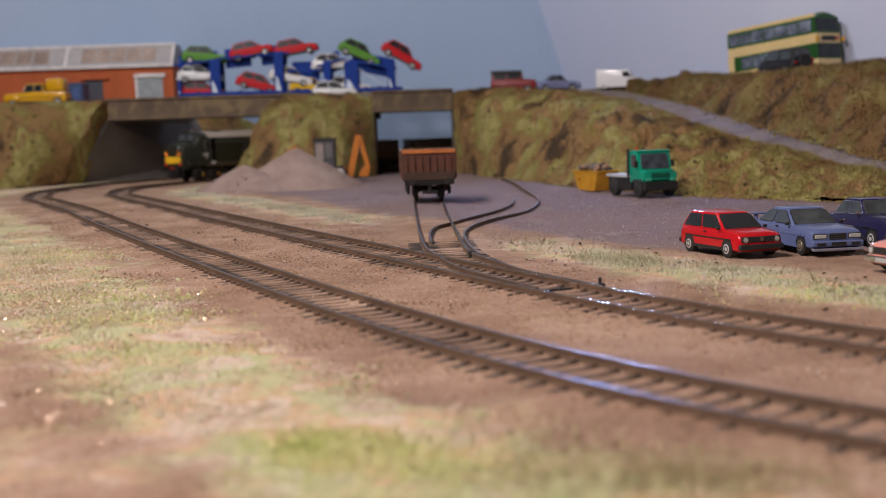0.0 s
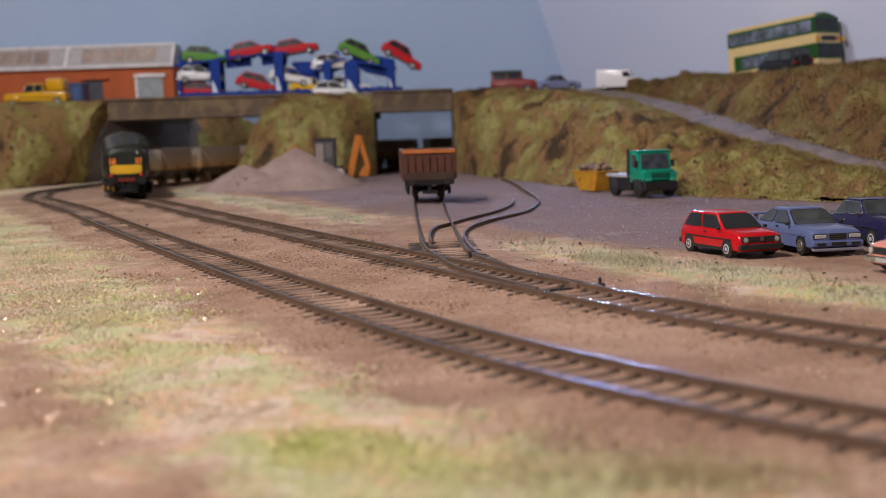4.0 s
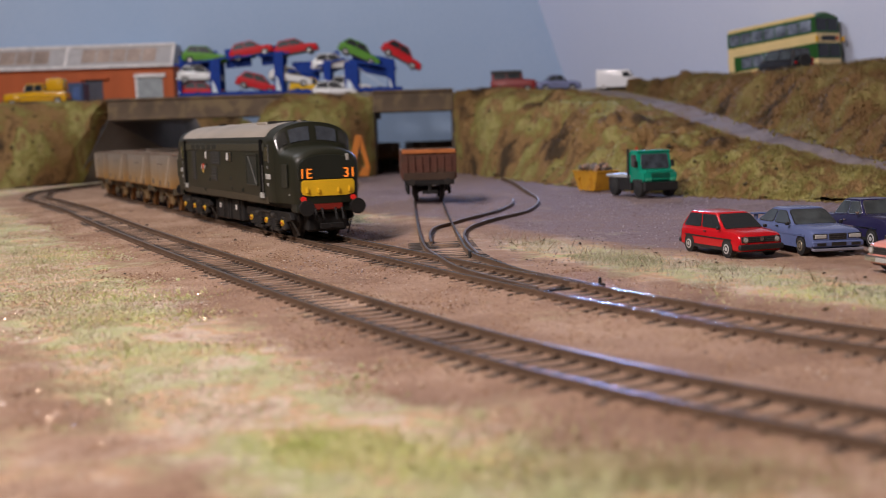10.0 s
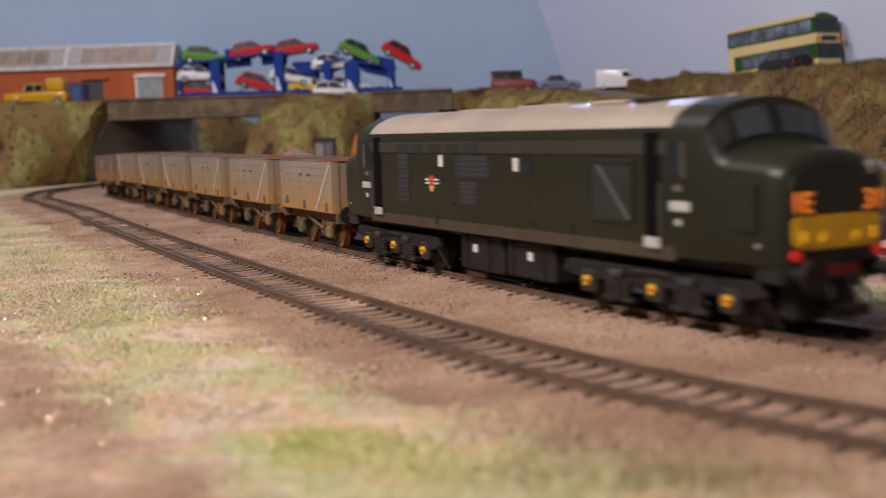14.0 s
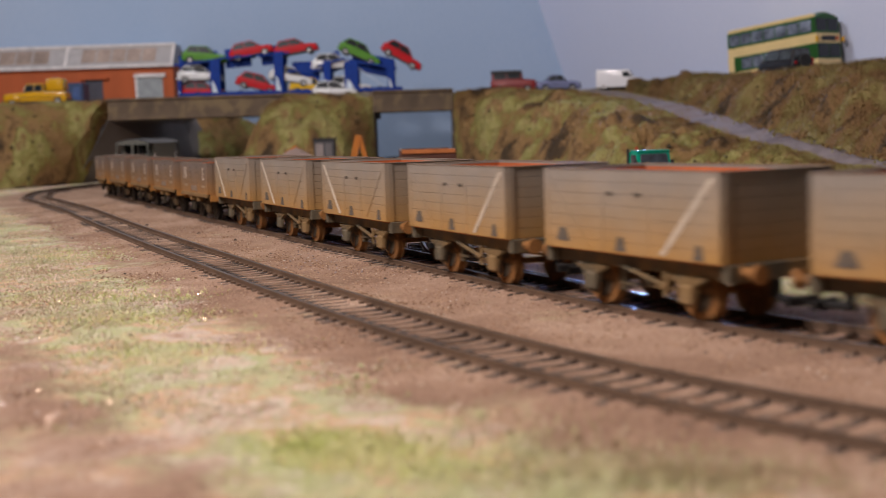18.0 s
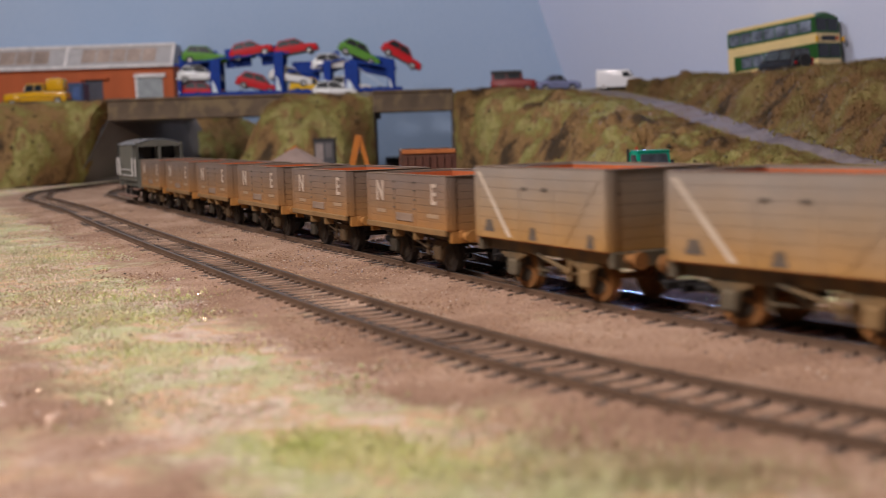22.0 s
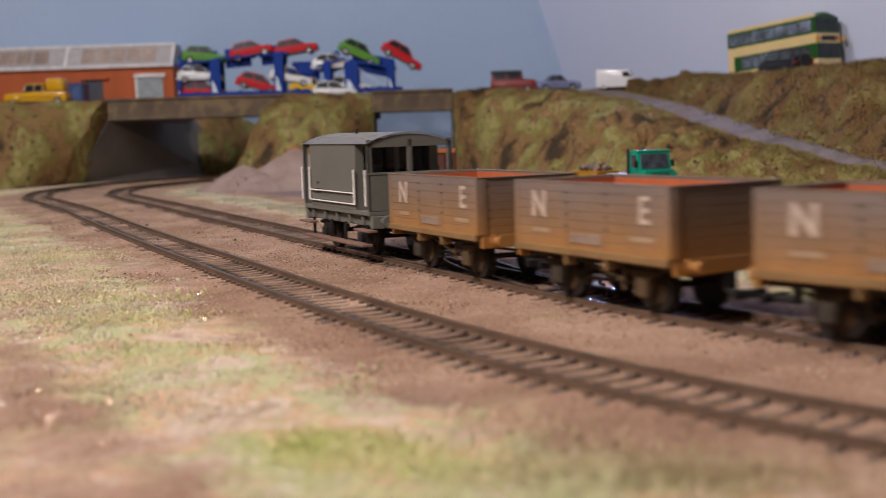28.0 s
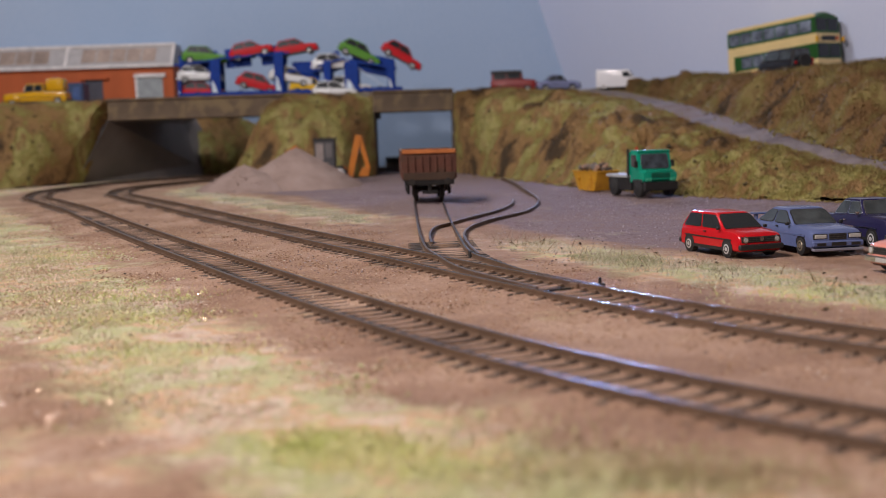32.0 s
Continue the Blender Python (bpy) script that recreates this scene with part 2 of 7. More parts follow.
def beam(p0, p1, w, h, bm=None):
    """A square bar from p0 to p1."""
    own = bm is None
    p0, p1 = Vector(p0), Vector(p1)
    b = box(-w / 2, w / 2, -h / 2, h / 2, 0, (p1 - p0).length)
    b.transform(Matrix.Translation(p0) @ (p1 - p0).to_track_quat("Z", "Y").to_matrix().to_4x4())
    return b if own else merge(bm, b)


def prism(pts, y0, y1, bevel=0.0, axis="y"):
    """A side profile of (x, z) points drawn across from y0 to y1."""
    b = bmesh.new()
    lo = [b.verts.new((x, y0, z)) for x, z in pts]
    hi = [b.verts.new((x, y1, z)) for x, z in pts]
    n = len(pts)
    b.faces.new(lo)
    b.faces.new(hi[::-1])
    for i in range(n):
        b.faces.new((lo[i], lo[(i + 1) % n], hi[(i + 1) % n], hi[i]))
    if axis == "x":
        b.transform(Matrix.Rotation(radians(90), 4, "Z"))
    bmesh.ops.recalc_face_normals(b, faces=b.faces)
    if bevel:
        bmesh.ops.bevel(b, geom=b.edges[:], offset=bevel, segments=2, affect="EDGES", profile=0.6)
    return b


def loft(rings, caps=True, closed=True):
    b = bmesh.new()
    vs = [[b.verts.new(p) for p in r] for r in rings]
    n = len(rings[0])
    for a, c in zip(vs, vs[1:]):
        for i in range(n if closed else n - 1):
            b.faces.new((a[i], a[(i + 1) % n], c[(i + 1) % n], c[i]))
    if caps and closed:
        b.faces.new(vs[0][::-1])
        b.faces.new(vs[-1])
    return b


def lettering(text, size, depth=0.12, bold=0.0):
    """A mesh of flat raised characters in millimetres, centred, facing -y."""
    cu = bpy.data.curves.new("letters", "FONT")
    cu.body, cu.size, cu.extrude, cu.align_x, cu.align_y, cu.offset = text, size, depth, "CENTER", "CENTER", bold
    tmp = bpy.data.objects.new("tmp", cu)
    scene.collection.objects.link(tmp)
    me = bpy.data.meshes.new_from_object(tmp.evaluated_get(bpy.context.evaluated_depsgraph_get()))
    bpy.data.objects.remove(tmp)
    b = bmesh.new()
    b.from_mesh(me)
    bpy.data.meshes.remove(me)
    b.transform(Matrix.Rotation(radians(90), 4, "X"))
    return b


# ---- the lines of the tracks ----
STEP = 4.0
S0 = -640.0
SS = np.arange(S0, 2700.0, STEP)
KNOT_S = [S0, -200, 0, 125, 250, 500, 700, 800, 880, 960, 1040, 1160, 1250, 1600, 1640, 2700]
KNOT_K = [-1.2, -1.5, -2.968, -0.469, 0.012, -0.094, 0.176, -0.101, -3.361, -3.299, -2.975, -2.469, -2.2, -2.2, 0.0, 0.0]
START = (94.0716, 240.4629, 2.2397)
KAPPA = np.interp(SS, KNOT_S, KNOT_K) * 1e-3


def integrate():
    i0 = int(round(-S0 / STEP))
    th = np.concatenate([[0], np.cumsum((KAPPA[1:] + KAPPA[:-1]) / 2 * STEP)])
    th += START[2] - th[i0]
    mid = (th[1:] + th[:-1]) / 2
    x = np.concatenate([[0], np.cumsum(np.cos(mid) * STEP)])
    y = np.concatenate([[0], np.cumsum(np.sin(mid) * STEP)])
    return x + START[0] - x[i0], y + START[1] - y[i0], th


MX, MY, MT = integrate()


def main_line(s):
    return np.interp(s, SS, MX), np.interp(s, SS, MY), np.interp(s, SS, MT)


def near_offset(s):
    return np.interp(s, [-700, -100, 100, 300, 500, 650, 800, 900, 1000, 1150, 1300, 1450], [67, 65.7, 62.2, 61.8, 61.0, 59.6, 62.0, 69.4, 80.3, 98.3, 98.0, 62.0])


def smooth_line(pts, n=16):
    """A smooth line through a few points of the plan."""
    P = [Vector((*p, 0)) for p in pts]
    P = [P[0] * 2 - P[1]] + P + [P[-1] * 2 - P[-2]]
    out = []
    for a, b, c, d in zip(P, P[1:], P[2:], P[3:]):
        for i in range(n):
            t = i / n
            out.append(0.5 * (2 * b + (c - a) * t + (2 * a - 5 * b + 4 * c - d) * t * t + (3 * b - a - 3 * c + d) * t ** 3))
    out.append(P[-2])
    return [(p.x, p.y) for p in out]


def sidestep(line, off):
    """The line shifted to its left by off."""
    out = []
    for i, (x, y) in enumerate(line):
        a, b = line[max(0, i - 1)], line[min(len(line) - 1, i + 1)]
        d = Vector((b[0] - a[0], b[1] - a[1])).normalized()
        out.append((x - d.y * off, y + d.x * off))
    return out


MAIN = [(x, y) for x, y in zip(MX, MY)][::3]
NEAR = [(x - math.sin(t) * near_offset(s), y + math.cos(t) * near_offset(s)) for s, x, y, t in zip(SS, MX, MY, MT)][::3]
# yard pointwork, rail by rail: the siding's two rails, then the two of the curve that leaves it
SIDING_L = smooth_line([(26.5, 342), (15.5, 370), (5.1, 399.5), (-2.4, 441), (-6.9, 475), (-10.3, 541), (-13, 620), (-16, 722), (-19, 862), (-23, 1010), (-29, 1150), (-36, 1330), (-36, 1560)])
SIDING_R = smooth_line([(45.0, 341), (38.8, 355.2), (32.9, 368), (26.8, 382.5), (22.2, 398), (16.3, 420.8), (11.6, 440), (8.9, 466), (7.4, 505), (5.4, 568), (3.4, 640), (1.5, 722), (-1.2, 862), (-5.2, 1010), (-11.2, 1150), (-18.2, 1330), (-18.2, 1560)])
CURVE_R = smooth_line([(12.9, 441), (10.6, 474), (9.4, 505), (9.4, 526), (10.9, 549), (13.4, 567), (16.8, 582), (23.2, 604), (30, 622), (39, 641), (47.4, 665), (55.4, 709), (60.5, 756), (62, 800), (61.5, 880), (60.6, 1010), (56, 1120)])
CURVE_L = smooth_line([(-4.6, 492), (-5.5, 517), (-5.5, 539), (-4.4, 560), (-1.6, 577), (4.4, 593), (9.5, 610), (13.9, 623), (20.5, 641), (27.8, 662), (35.9, 692), (42.5, 730), (46, 775)])


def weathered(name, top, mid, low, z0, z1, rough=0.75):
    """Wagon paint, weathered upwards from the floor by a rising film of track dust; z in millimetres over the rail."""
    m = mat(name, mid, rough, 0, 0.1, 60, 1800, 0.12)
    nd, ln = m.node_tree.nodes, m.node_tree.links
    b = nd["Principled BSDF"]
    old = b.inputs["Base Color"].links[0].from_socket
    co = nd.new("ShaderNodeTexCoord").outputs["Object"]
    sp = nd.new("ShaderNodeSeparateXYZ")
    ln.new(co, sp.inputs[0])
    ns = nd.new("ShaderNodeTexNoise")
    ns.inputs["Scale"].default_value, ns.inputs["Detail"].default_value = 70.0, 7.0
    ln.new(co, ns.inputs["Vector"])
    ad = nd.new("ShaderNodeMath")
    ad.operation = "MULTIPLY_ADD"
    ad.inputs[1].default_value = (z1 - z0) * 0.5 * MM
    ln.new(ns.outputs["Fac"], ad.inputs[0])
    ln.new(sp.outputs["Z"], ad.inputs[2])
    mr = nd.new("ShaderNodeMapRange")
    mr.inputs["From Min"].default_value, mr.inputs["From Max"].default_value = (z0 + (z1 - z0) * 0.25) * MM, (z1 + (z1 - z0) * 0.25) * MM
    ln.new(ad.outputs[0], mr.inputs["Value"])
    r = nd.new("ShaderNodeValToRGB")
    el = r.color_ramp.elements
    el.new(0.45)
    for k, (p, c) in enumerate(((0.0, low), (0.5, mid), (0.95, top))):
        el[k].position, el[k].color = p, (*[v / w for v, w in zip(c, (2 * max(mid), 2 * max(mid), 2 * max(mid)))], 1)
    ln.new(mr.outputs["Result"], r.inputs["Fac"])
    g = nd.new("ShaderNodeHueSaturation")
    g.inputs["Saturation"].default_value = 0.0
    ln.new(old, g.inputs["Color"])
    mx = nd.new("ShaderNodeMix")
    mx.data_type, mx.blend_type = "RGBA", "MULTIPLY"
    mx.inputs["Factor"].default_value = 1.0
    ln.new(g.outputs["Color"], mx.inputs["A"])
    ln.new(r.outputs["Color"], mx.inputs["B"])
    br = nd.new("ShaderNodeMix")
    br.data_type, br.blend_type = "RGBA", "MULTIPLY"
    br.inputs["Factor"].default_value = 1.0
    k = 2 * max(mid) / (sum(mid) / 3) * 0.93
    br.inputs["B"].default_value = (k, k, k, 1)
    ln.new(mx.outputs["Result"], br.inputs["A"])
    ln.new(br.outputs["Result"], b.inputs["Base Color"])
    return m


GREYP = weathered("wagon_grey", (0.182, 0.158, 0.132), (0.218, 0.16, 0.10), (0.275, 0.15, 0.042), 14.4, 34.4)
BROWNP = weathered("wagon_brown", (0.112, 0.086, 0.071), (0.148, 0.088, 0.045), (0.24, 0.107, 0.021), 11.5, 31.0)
STRIPE = mat("stripe_white", (0.50, 0.43, 0.34), 0.7, 0, 0.15, 90, 1800)
LETW = mat("letter_white", (0.47, 0.38, 0.30), 0.7, 0, 0.25, 150, 1800)
STENCIL = mat("stencil_dark", (0.10, 0.08, 0.06), 0.8, 0, 0.25, 120, 1800)
CURB = mat("curb_rail_dusty", (0.21, 0.12, 0.042), 0.8, 0, 0.2, 80, 1800)

# ---- the baseboard, its scenery and the room round it ----
GZ = -2.95      # level of the trackbed and yard, rail tops are at 0
TOP = 87.0     # level of the upper road


def rough(x, y, k, seed=0.0):
    return noise.noise(Vector((x / k + seed, y / k - seed, seed * 1.7)))


def soft_noise(x, y, k, seed=0):
    """Smooth value noise in -0.5..0.5 for whole arrays; k is the size of its lumps."""
    x, y = np.asarray(x, float) / k + seed * 17.3, np.asarray(y, float) / k - seed * 9.7
    ix, iy = np.floor(x), np.floor(y)
    fx, fy = x - ix, y - iy
    fx, fy = fx * fx * (3 - 2 * fx), fy * fy * (3 - 2 * fy)

    def h(a, b):
        v = np.sin(a * 127.1 + b * 311.7 + seed * 74.7) * 43758.5453
        return v - np.floor(v)
    top = h(ix, iy) * (1 - fx) + h(ix + 1, iy) * fx
    bot = h(ix, iy + 1) * (1 - fx) + h(ix + 1, iy + 1) * fx
    return top * (1 - fy) + bot * fy - 0.5


def sheet(name, nx, ny, fn, material, label, kind="structure", smooth=True, parent=None):
    """A surface over a grid (a, b) in 0..1; fn gives the point in millimetres."""
    b = bmesh.new()
    vs = [[b.verts.new(fn(i / nx, j / ny)) for i in range(nx + 1)] for j in range(ny + 1)]
    for j in range(ny):
        for i in range(nx):
            b.faces.new((vs[j][i], vs[j][i + 1], vs[j + 1][i + 1], vs[j + 1][i]))
    return tagged(part(name, b, material, parent, label, smooth), kind=kind)


def bed_lift(off, near):
    """How far the ballast rises round the two running lines: shoulders outside the rails, less between them."""
    return sum(np.clip((21 - np.abs(off - c)) / 7, 0, 1) * np.interp(np.abs(off - c), [7, 10], [0.74, 1.12]) for c in (0.0, near))


def line_offset(x, y):
    """Place along, and sideways distance from, the main line for arrays of points."""
    k = np.empty(len(x), int)
    for a in range(0, len(x), 4000):
        d = (x[a:a + 4000, None] - MX[None, ::2]) ** 2 + (y[a:a + 4000, None] - MY[None, ::2]) ** 2
        k[a:a + 4000] = d.argmin(1) * 2
    t = MT[k]
    return SS[k], (x - MX[k]) * -np.sin(t) + (y - MY[k]) * np.cos(t)


def turf_mask(s, off):
    """How much turf grows at a place beside the main line."""
    near = near_offset(s)
    front = np.exp(-((off - near - np.interp(s, [-60, 0, 200, 700], [44, 60, 58, 62])) / 24.0) ** 2) * 1.05
    front = np.maximum(front, 0.22 * ((off - near) > 80))
    yard = 1.15 * np.exp(-((off + 66) / 21.0) ** 2) * np.interp(s, [-200, 40, 230, 300], [1.0, 1.0, 0.9, 0.0])
    far = np.exp(-((off + 62) / 22.0) ** 2) * np.interp(s, [380, 460, 1000, 1060], [0.0, 0.8, 0.9, 0.2])
    return np.clip(np.maximum(front, np.maximum(yard, far)), 0, 1)


def build_ground():
    nx, ny = 420, 400
    a, b = np.meshgrid(np.linspace(0, 1, nx + 1), np.linspace(0, 1, ny + 1))
    x, y = (-1000 + 2400 * a).ravel(), (-260 + 2000 * b ** 1.5).ravel()
    z = GZ - 0.12 + 0.5 * soft_noise(x, y, 26) + 0.5 * soft_noise(x, y, 8, 3)
    s, off = line_offset(x, y)
    m = turf_mask(s, off)
    z = z + bed_lift(off, near_offset(s))
    sx = np.interp(y, [340, 400, 470, 560, 722, 862, 1010, 1330], [34, 14, 1, -3, -7, -10, -14, -27])
    cx = np.interp(y, [441, 505, 549, 582, 622, 665, 709, 756, 1010], [2, 1, 4, 9, 24, 41, 47, 51, 52])
    bed = np.clip((22 - np.abs(x - sx)) / 8, 0, 1) * np.clip((1000 - y) / 100, 0, 1)
    bed = np.maximum(bed, np.clip((24 - np.abs(x - cx)) / 8, 0, 1) * (y > 441) * np.clip((900 - y) / 100, 0, 1))
    z = z + bed * (y > 400) * (np.abs(off) > 20) * np.interp(y, [400, 500, 560], [0.75, 0.8, 1.3])
    z = z + m * (0.35 + 1.1 * soft_noise(x, y, 30, 11) + 0.8 * soft_noise(x, y, 12, 12))
    me = bpy.data.meshes.new("ground")
    w = nx + 1
    me.from_pydata((np.c_[x, y, z] * MM).tolist(), [], [(j * w + i, j * w + i + 1, (j + 1) * w + i + 1, (j + 1) * w + i) for j in range(ny) for i in range(nx)])
    x0 = np.interp(y, [440, 520, 600, 700, 800, 950, 1050, 1150, 1370], [92, 58, 24, -34, -66, -112, -186, -230, -150])
    yard = np.clip((x - x0) / 26 + 0.5, 0, 1) * np.clip((y - 425 - 0.25 * np.abs(x - 150)) / 40, 0, 1)
    at_y = me.attributes.new("yard", "FLOAT", "POINT")
    at_y.data.foreach_set("value", yard.astype(np.float32))
    at_m = me.attributes.new("turf", "FLOAT", "POINT")
    at_m.data.foreach_set("value", m.astype(np.float32))
    for f in me.polygons:
        f.use_smooth = True
    me.materials.append(BALLAST)
    return tagged(new("ground", me), "brown ballast and earth with patchy turf covering the baseboard", kind="structure")


build_ground()


# room shell and backscene
X0, X1, Y0, Y1, ZF, ZC = -1250, 1550, -700, 1900, -760, 1300
sheet("floor", 2, 2, lambda a, b: (X0 + (X1 - X0) * a, Y0 + (Y1 - Y0) * b, ZF), mat("room_floor", (0.2, 0.17, 0.15), 0.7), "dull brown room floor below the layout")
sheet("ceiling", 2, 2, lambda a, b: (X0 + (X1 - X0) * a, Y0 + (Y1 - Y0) * b, ZC), mat("room_ceiling", (0.7, 0.68, 0.64), 0.8), "off-white room ceiling")
ROOMW = mat("room_wall", (0.45, 0.42, 0.38), 0.8)
for nm, xa, xb, ya_, yb_ in (("wall_north", X0, X1, Y1, Y1 + 20), ("wall_south", X0, X1, Y0 - 20, Y0), ("wall_east", X1, X1 + 20, Y0 - 20, Y1 + 20), ("wall_west", X0 - 20, X0, Y0 - 20, Y1 + 20)):
    tagged(part(nm, box(xa, xb, ya_, yb_, ZF, ZC), ROOMW, None, "plain room wall"), kind="structure")
tagged(part("baseboard", box(-1000, 1400, -258, 1738, ZF + 1, -7), mat("board_wood", (0.3, 0.2, 0.12), 0.7, 0, 0.2), None, "wooden baseboard carrying the layout"), kind="structure")
LEAN = -0.34


def right_wall(a, b):
    y = 1640 - 1500 * a
    z = 60 + 330 * b
    return (172 + (1600 - y) * 0.52 + LEAN * (z - 100) * (1 - min(1, a * 2.2) * 0.75), y, z)


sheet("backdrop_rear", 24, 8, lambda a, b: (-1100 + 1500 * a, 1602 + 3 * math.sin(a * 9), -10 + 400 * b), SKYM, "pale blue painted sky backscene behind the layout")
sheet("backdrop_side", 24, 8, right_wall, SKYLIT, "pale blue painted sky backscene at the side, lightened in colour as if better lit")

# ---- banks and hills ----


def bank(name, base, crest, label, nx=110, ny=26, lump=10.0, back=None, mt=None, bulge=0.18):
    """A scenic bank between a base line and a crest line, both smooth lines of (x, y, z)."""
    def line(pts):
        t = np.linspace(0, 1, len(pts))
        return lambda a: Vector([float(np.interp(a, t, [p[i] for p in pts])) for i in range(3)])
    lb, lc = line(base), line(crest)
    lk = line(back) if back else None
    dx = (lc(0.5) - lb(0.5)).normalized()
    nrm = Vector((0, 0, 1)).cross(dx).cross(dx).normalized()
    if nrm.z < 0:
        nrm.negate()

    def fn(a, b):
        if lk and b > 0.8:
            p = lc(a).lerp(lk(a), (b - 0.8) / 0.2)
            k = 0.35
        else:
            t = b / (0.8 if lk else 1.0)
            p = lb(a).lerp(lc(a), t)
            p += nrm * bulge * math.sin(math.pi * t) * (lc(a) - lb(a)).length * 0.5
            k = 0.25 + 0.75 * math.sin(math.pi * min(1, t + 0.08))
        h = lump * k * (1.0 * rough(p.x, p.y + p.z * 0.6, 40, 2) + 0.95 * rough(p.x, p.y + p.z * 0.5, 19, 7) + 0.5 * rough(p.x, p.y + p.z * 0.8, 9, 9) + 0.2 * rough(p.x, p.y + p.z * 1.3, 4, 3))
        p += nrm * h
        return p
    ob = sheet(name, nx, ny, fn, mt or HILL, label)
    co = np.array([v.co for v in ob.data.vertices]).reshape(ny + 1, nx + 1, 3) / MM
    return co, ob


BANKS = []
BANKS.append((bank("bank_right", [(17, 1332, GZ), (44, 1236, GZ), (78, 1080, GZ), (104, 970, GZ), (128, 890, GZ), (150, 826, GZ), (172, 772, GZ), (208, 714, GZ), (246, 662, GZ), (330, 560, GZ)],
    [(16, 1330, 85), (50, 1322, 89), (131, 1257, 80.5), (173, 1150, 68), (199, 1010, 47), (224, 920, 33), (243, 840, 21.5), (259, 770, 13), (275, 690, 6.5), (345, 575, 0)],
    "steep grassy bank of brown and green flock below the ramp road", nx=240, ny=46, lump=12.0, back=[(20, 1430, 83), (66, 1390, 84), (150, 1275, 76), (188, 1150, 64), (212, 1016, 43), (236, 928, 29), (255, 848, 18), (270, 778, 9), (288, 700, 3), (355, 590, -3)]), 7000))
ramp_l = [(40, 1432, 85.5), (95, 1345, 85.3), (134, 1258, 79.6), (176, 1150, 67), (203, 1012, 46), (228, 922, 32), (247, 842, 20.5), (263, 772, 12), (280, 692, 5.5), (345, 585, -1)]
ramp_r = [(170, 1440, 85.5), (185, 1350, 84.5), (208, 1255, 76), (226, 1125, 63), (244, 985, 45.8), (260, 885, 33.3), (274, 800, 23.0), (284, 742, 16.5), (306, 668, 9), (370, 580, 1)]


def strip_fn(left, right, amp=0.4):
    t = np.linspace(0, 1, len(left))

    def fn(a, b):
        p, q = (Vector([float(np.interp(b, t, [k[i] for k in ln])) for i in range(3)]) for ln in (left, right))
        v = p.lerp(q, a)
        v.z += amp * rough(v.x, v.y, 20, 4)
        return v
    return fn


sheet("ramp_road", 12, 60, strip_fn(ramp_l, ramp_r), ROADG, "grey gritty ramp road climbing the hillside")
BANKS.append((bank("bank_upper", [(196, 1268, 78), (207, 1235, 74), (222, 1125, 62), (240, 985, 45), (256, 885, 32.5), (270, 800, 22), (280, 742, 15.5), (302, 668, 8), (360, 580, 0)],
    [(204, 1272, 86), (212, 1237, 85.5), (240, 1170, 86.5), (268, 1105, 84.5), (300, 1028, 83.5), (321, 950, 84.5), (331, 890, 85.2), (366, 800, 84), (430, 690, 82)],
    "rough scrubby brown bank above the ramp road", nx=220, ny=40, lump=11.0, mt=SCRUB, back=[(222, 1290, 85), (236, 1255, 85), (266, 1190, 84.5), (296, 1125, 82.5), (330, 1045, 81.5), (352, 960, 82), (362, 895, 83), (400, 810, 82), (460, 700, 80)]), 5600))


def hilltop(a, b):
    y = 860 + 740 * b
    x0 = float(np.interp(y, [860, 890, 960, 1045, 1125, 1190, 1255, 1290, 1350, 1400, 1440, 1600], [372, 358, 346, 322, 288, 258, 228, 205, 176, 40, 18, 18]))
    x1 = 176 + (1600 - y) * 0.52
    return (x0 + (x1 - x0) * a, y, 84.6 + 0.5 * rough(a * 200, y, 20))


sheet("hilltop_ground", 24, 60, hilltop, ROADG, "grey gritty hard standing on the hilltop")
BANKS.append((bank("bank_left", [(-760, 1120, GZ), (-600, 1190, GZ), (-500, 1240, GZ), (-440, 1285, GZ), (-416, 1322, GZ), (-400, 1352, GZ)],
    [(-760, 1330, TOP), (-600, 1332, TOP), (-480, 1334, TOP), (-420, 1334, TOP), (-366, 1333, TOP), (-352, 1362, TOP)],
    "steep grassy bank of green and straw flock beside the bridge", back=[(-760, 1400, TOP), (-600, 1400, TOP), (-480, 1400, TOP), (-420, 1400, TOP), (-370, 1400, TOP), (-352, 1400, TOP)]), 3000))
BANKS.append((bank("bank_middle", [(-226, 1305, GZ), (-194, 1240, GZ), (-140, 1225, GZ), (-100, 1250, GZ), (-70, 1330, GZ)],
    [(-176, 1336, TOP - 3), (-160, 1332, TOP), (-130, 1331, TOP), (-100, 1331, TOP), (-72, 1333, TOP)],
    "straw-coloured grassy bank between the two bridges", nx=70, back=[(-172, 1440, TOP), (-150, 1440, TOP), (-120, 1440, TOP), (-100, 1440, TOP), (-72, 1440, TOP)]), 2200))
BANKS.append((bank("bank_cutting", [(-300, 1535, GZ), (-262, 1542, GZ), (-215, 1548, GZ), (-140, 1570, GZ)],
    [(-335, 1588, 84), (-275, 1590, 76), (-234, 1592, 58), (-140, 1594, 46)], "brown grassy cutting side behind the bridge", nx=50, ny=18), 900))
UPROAD = mat("upper_road", (0.2, 0.19, 0.185), 0.8, 0, 0.15, 40, 1500)
sheet("upper_ground_left", 20, 12, lambda a, b: (-1000 + 640 * a, 1336 + 264 * b, TOP - 1 + 0.3 * rough(a * 400, b * 200, 20)), UPROAD, "grey upper road and yard by the brick works")
tagged(part("upper_ground_mid", box(-174, -70, 1334, 1470, 60, TOP - 0.6), UPROAD, None, "grey upper road between the bridges"), kind="structure")

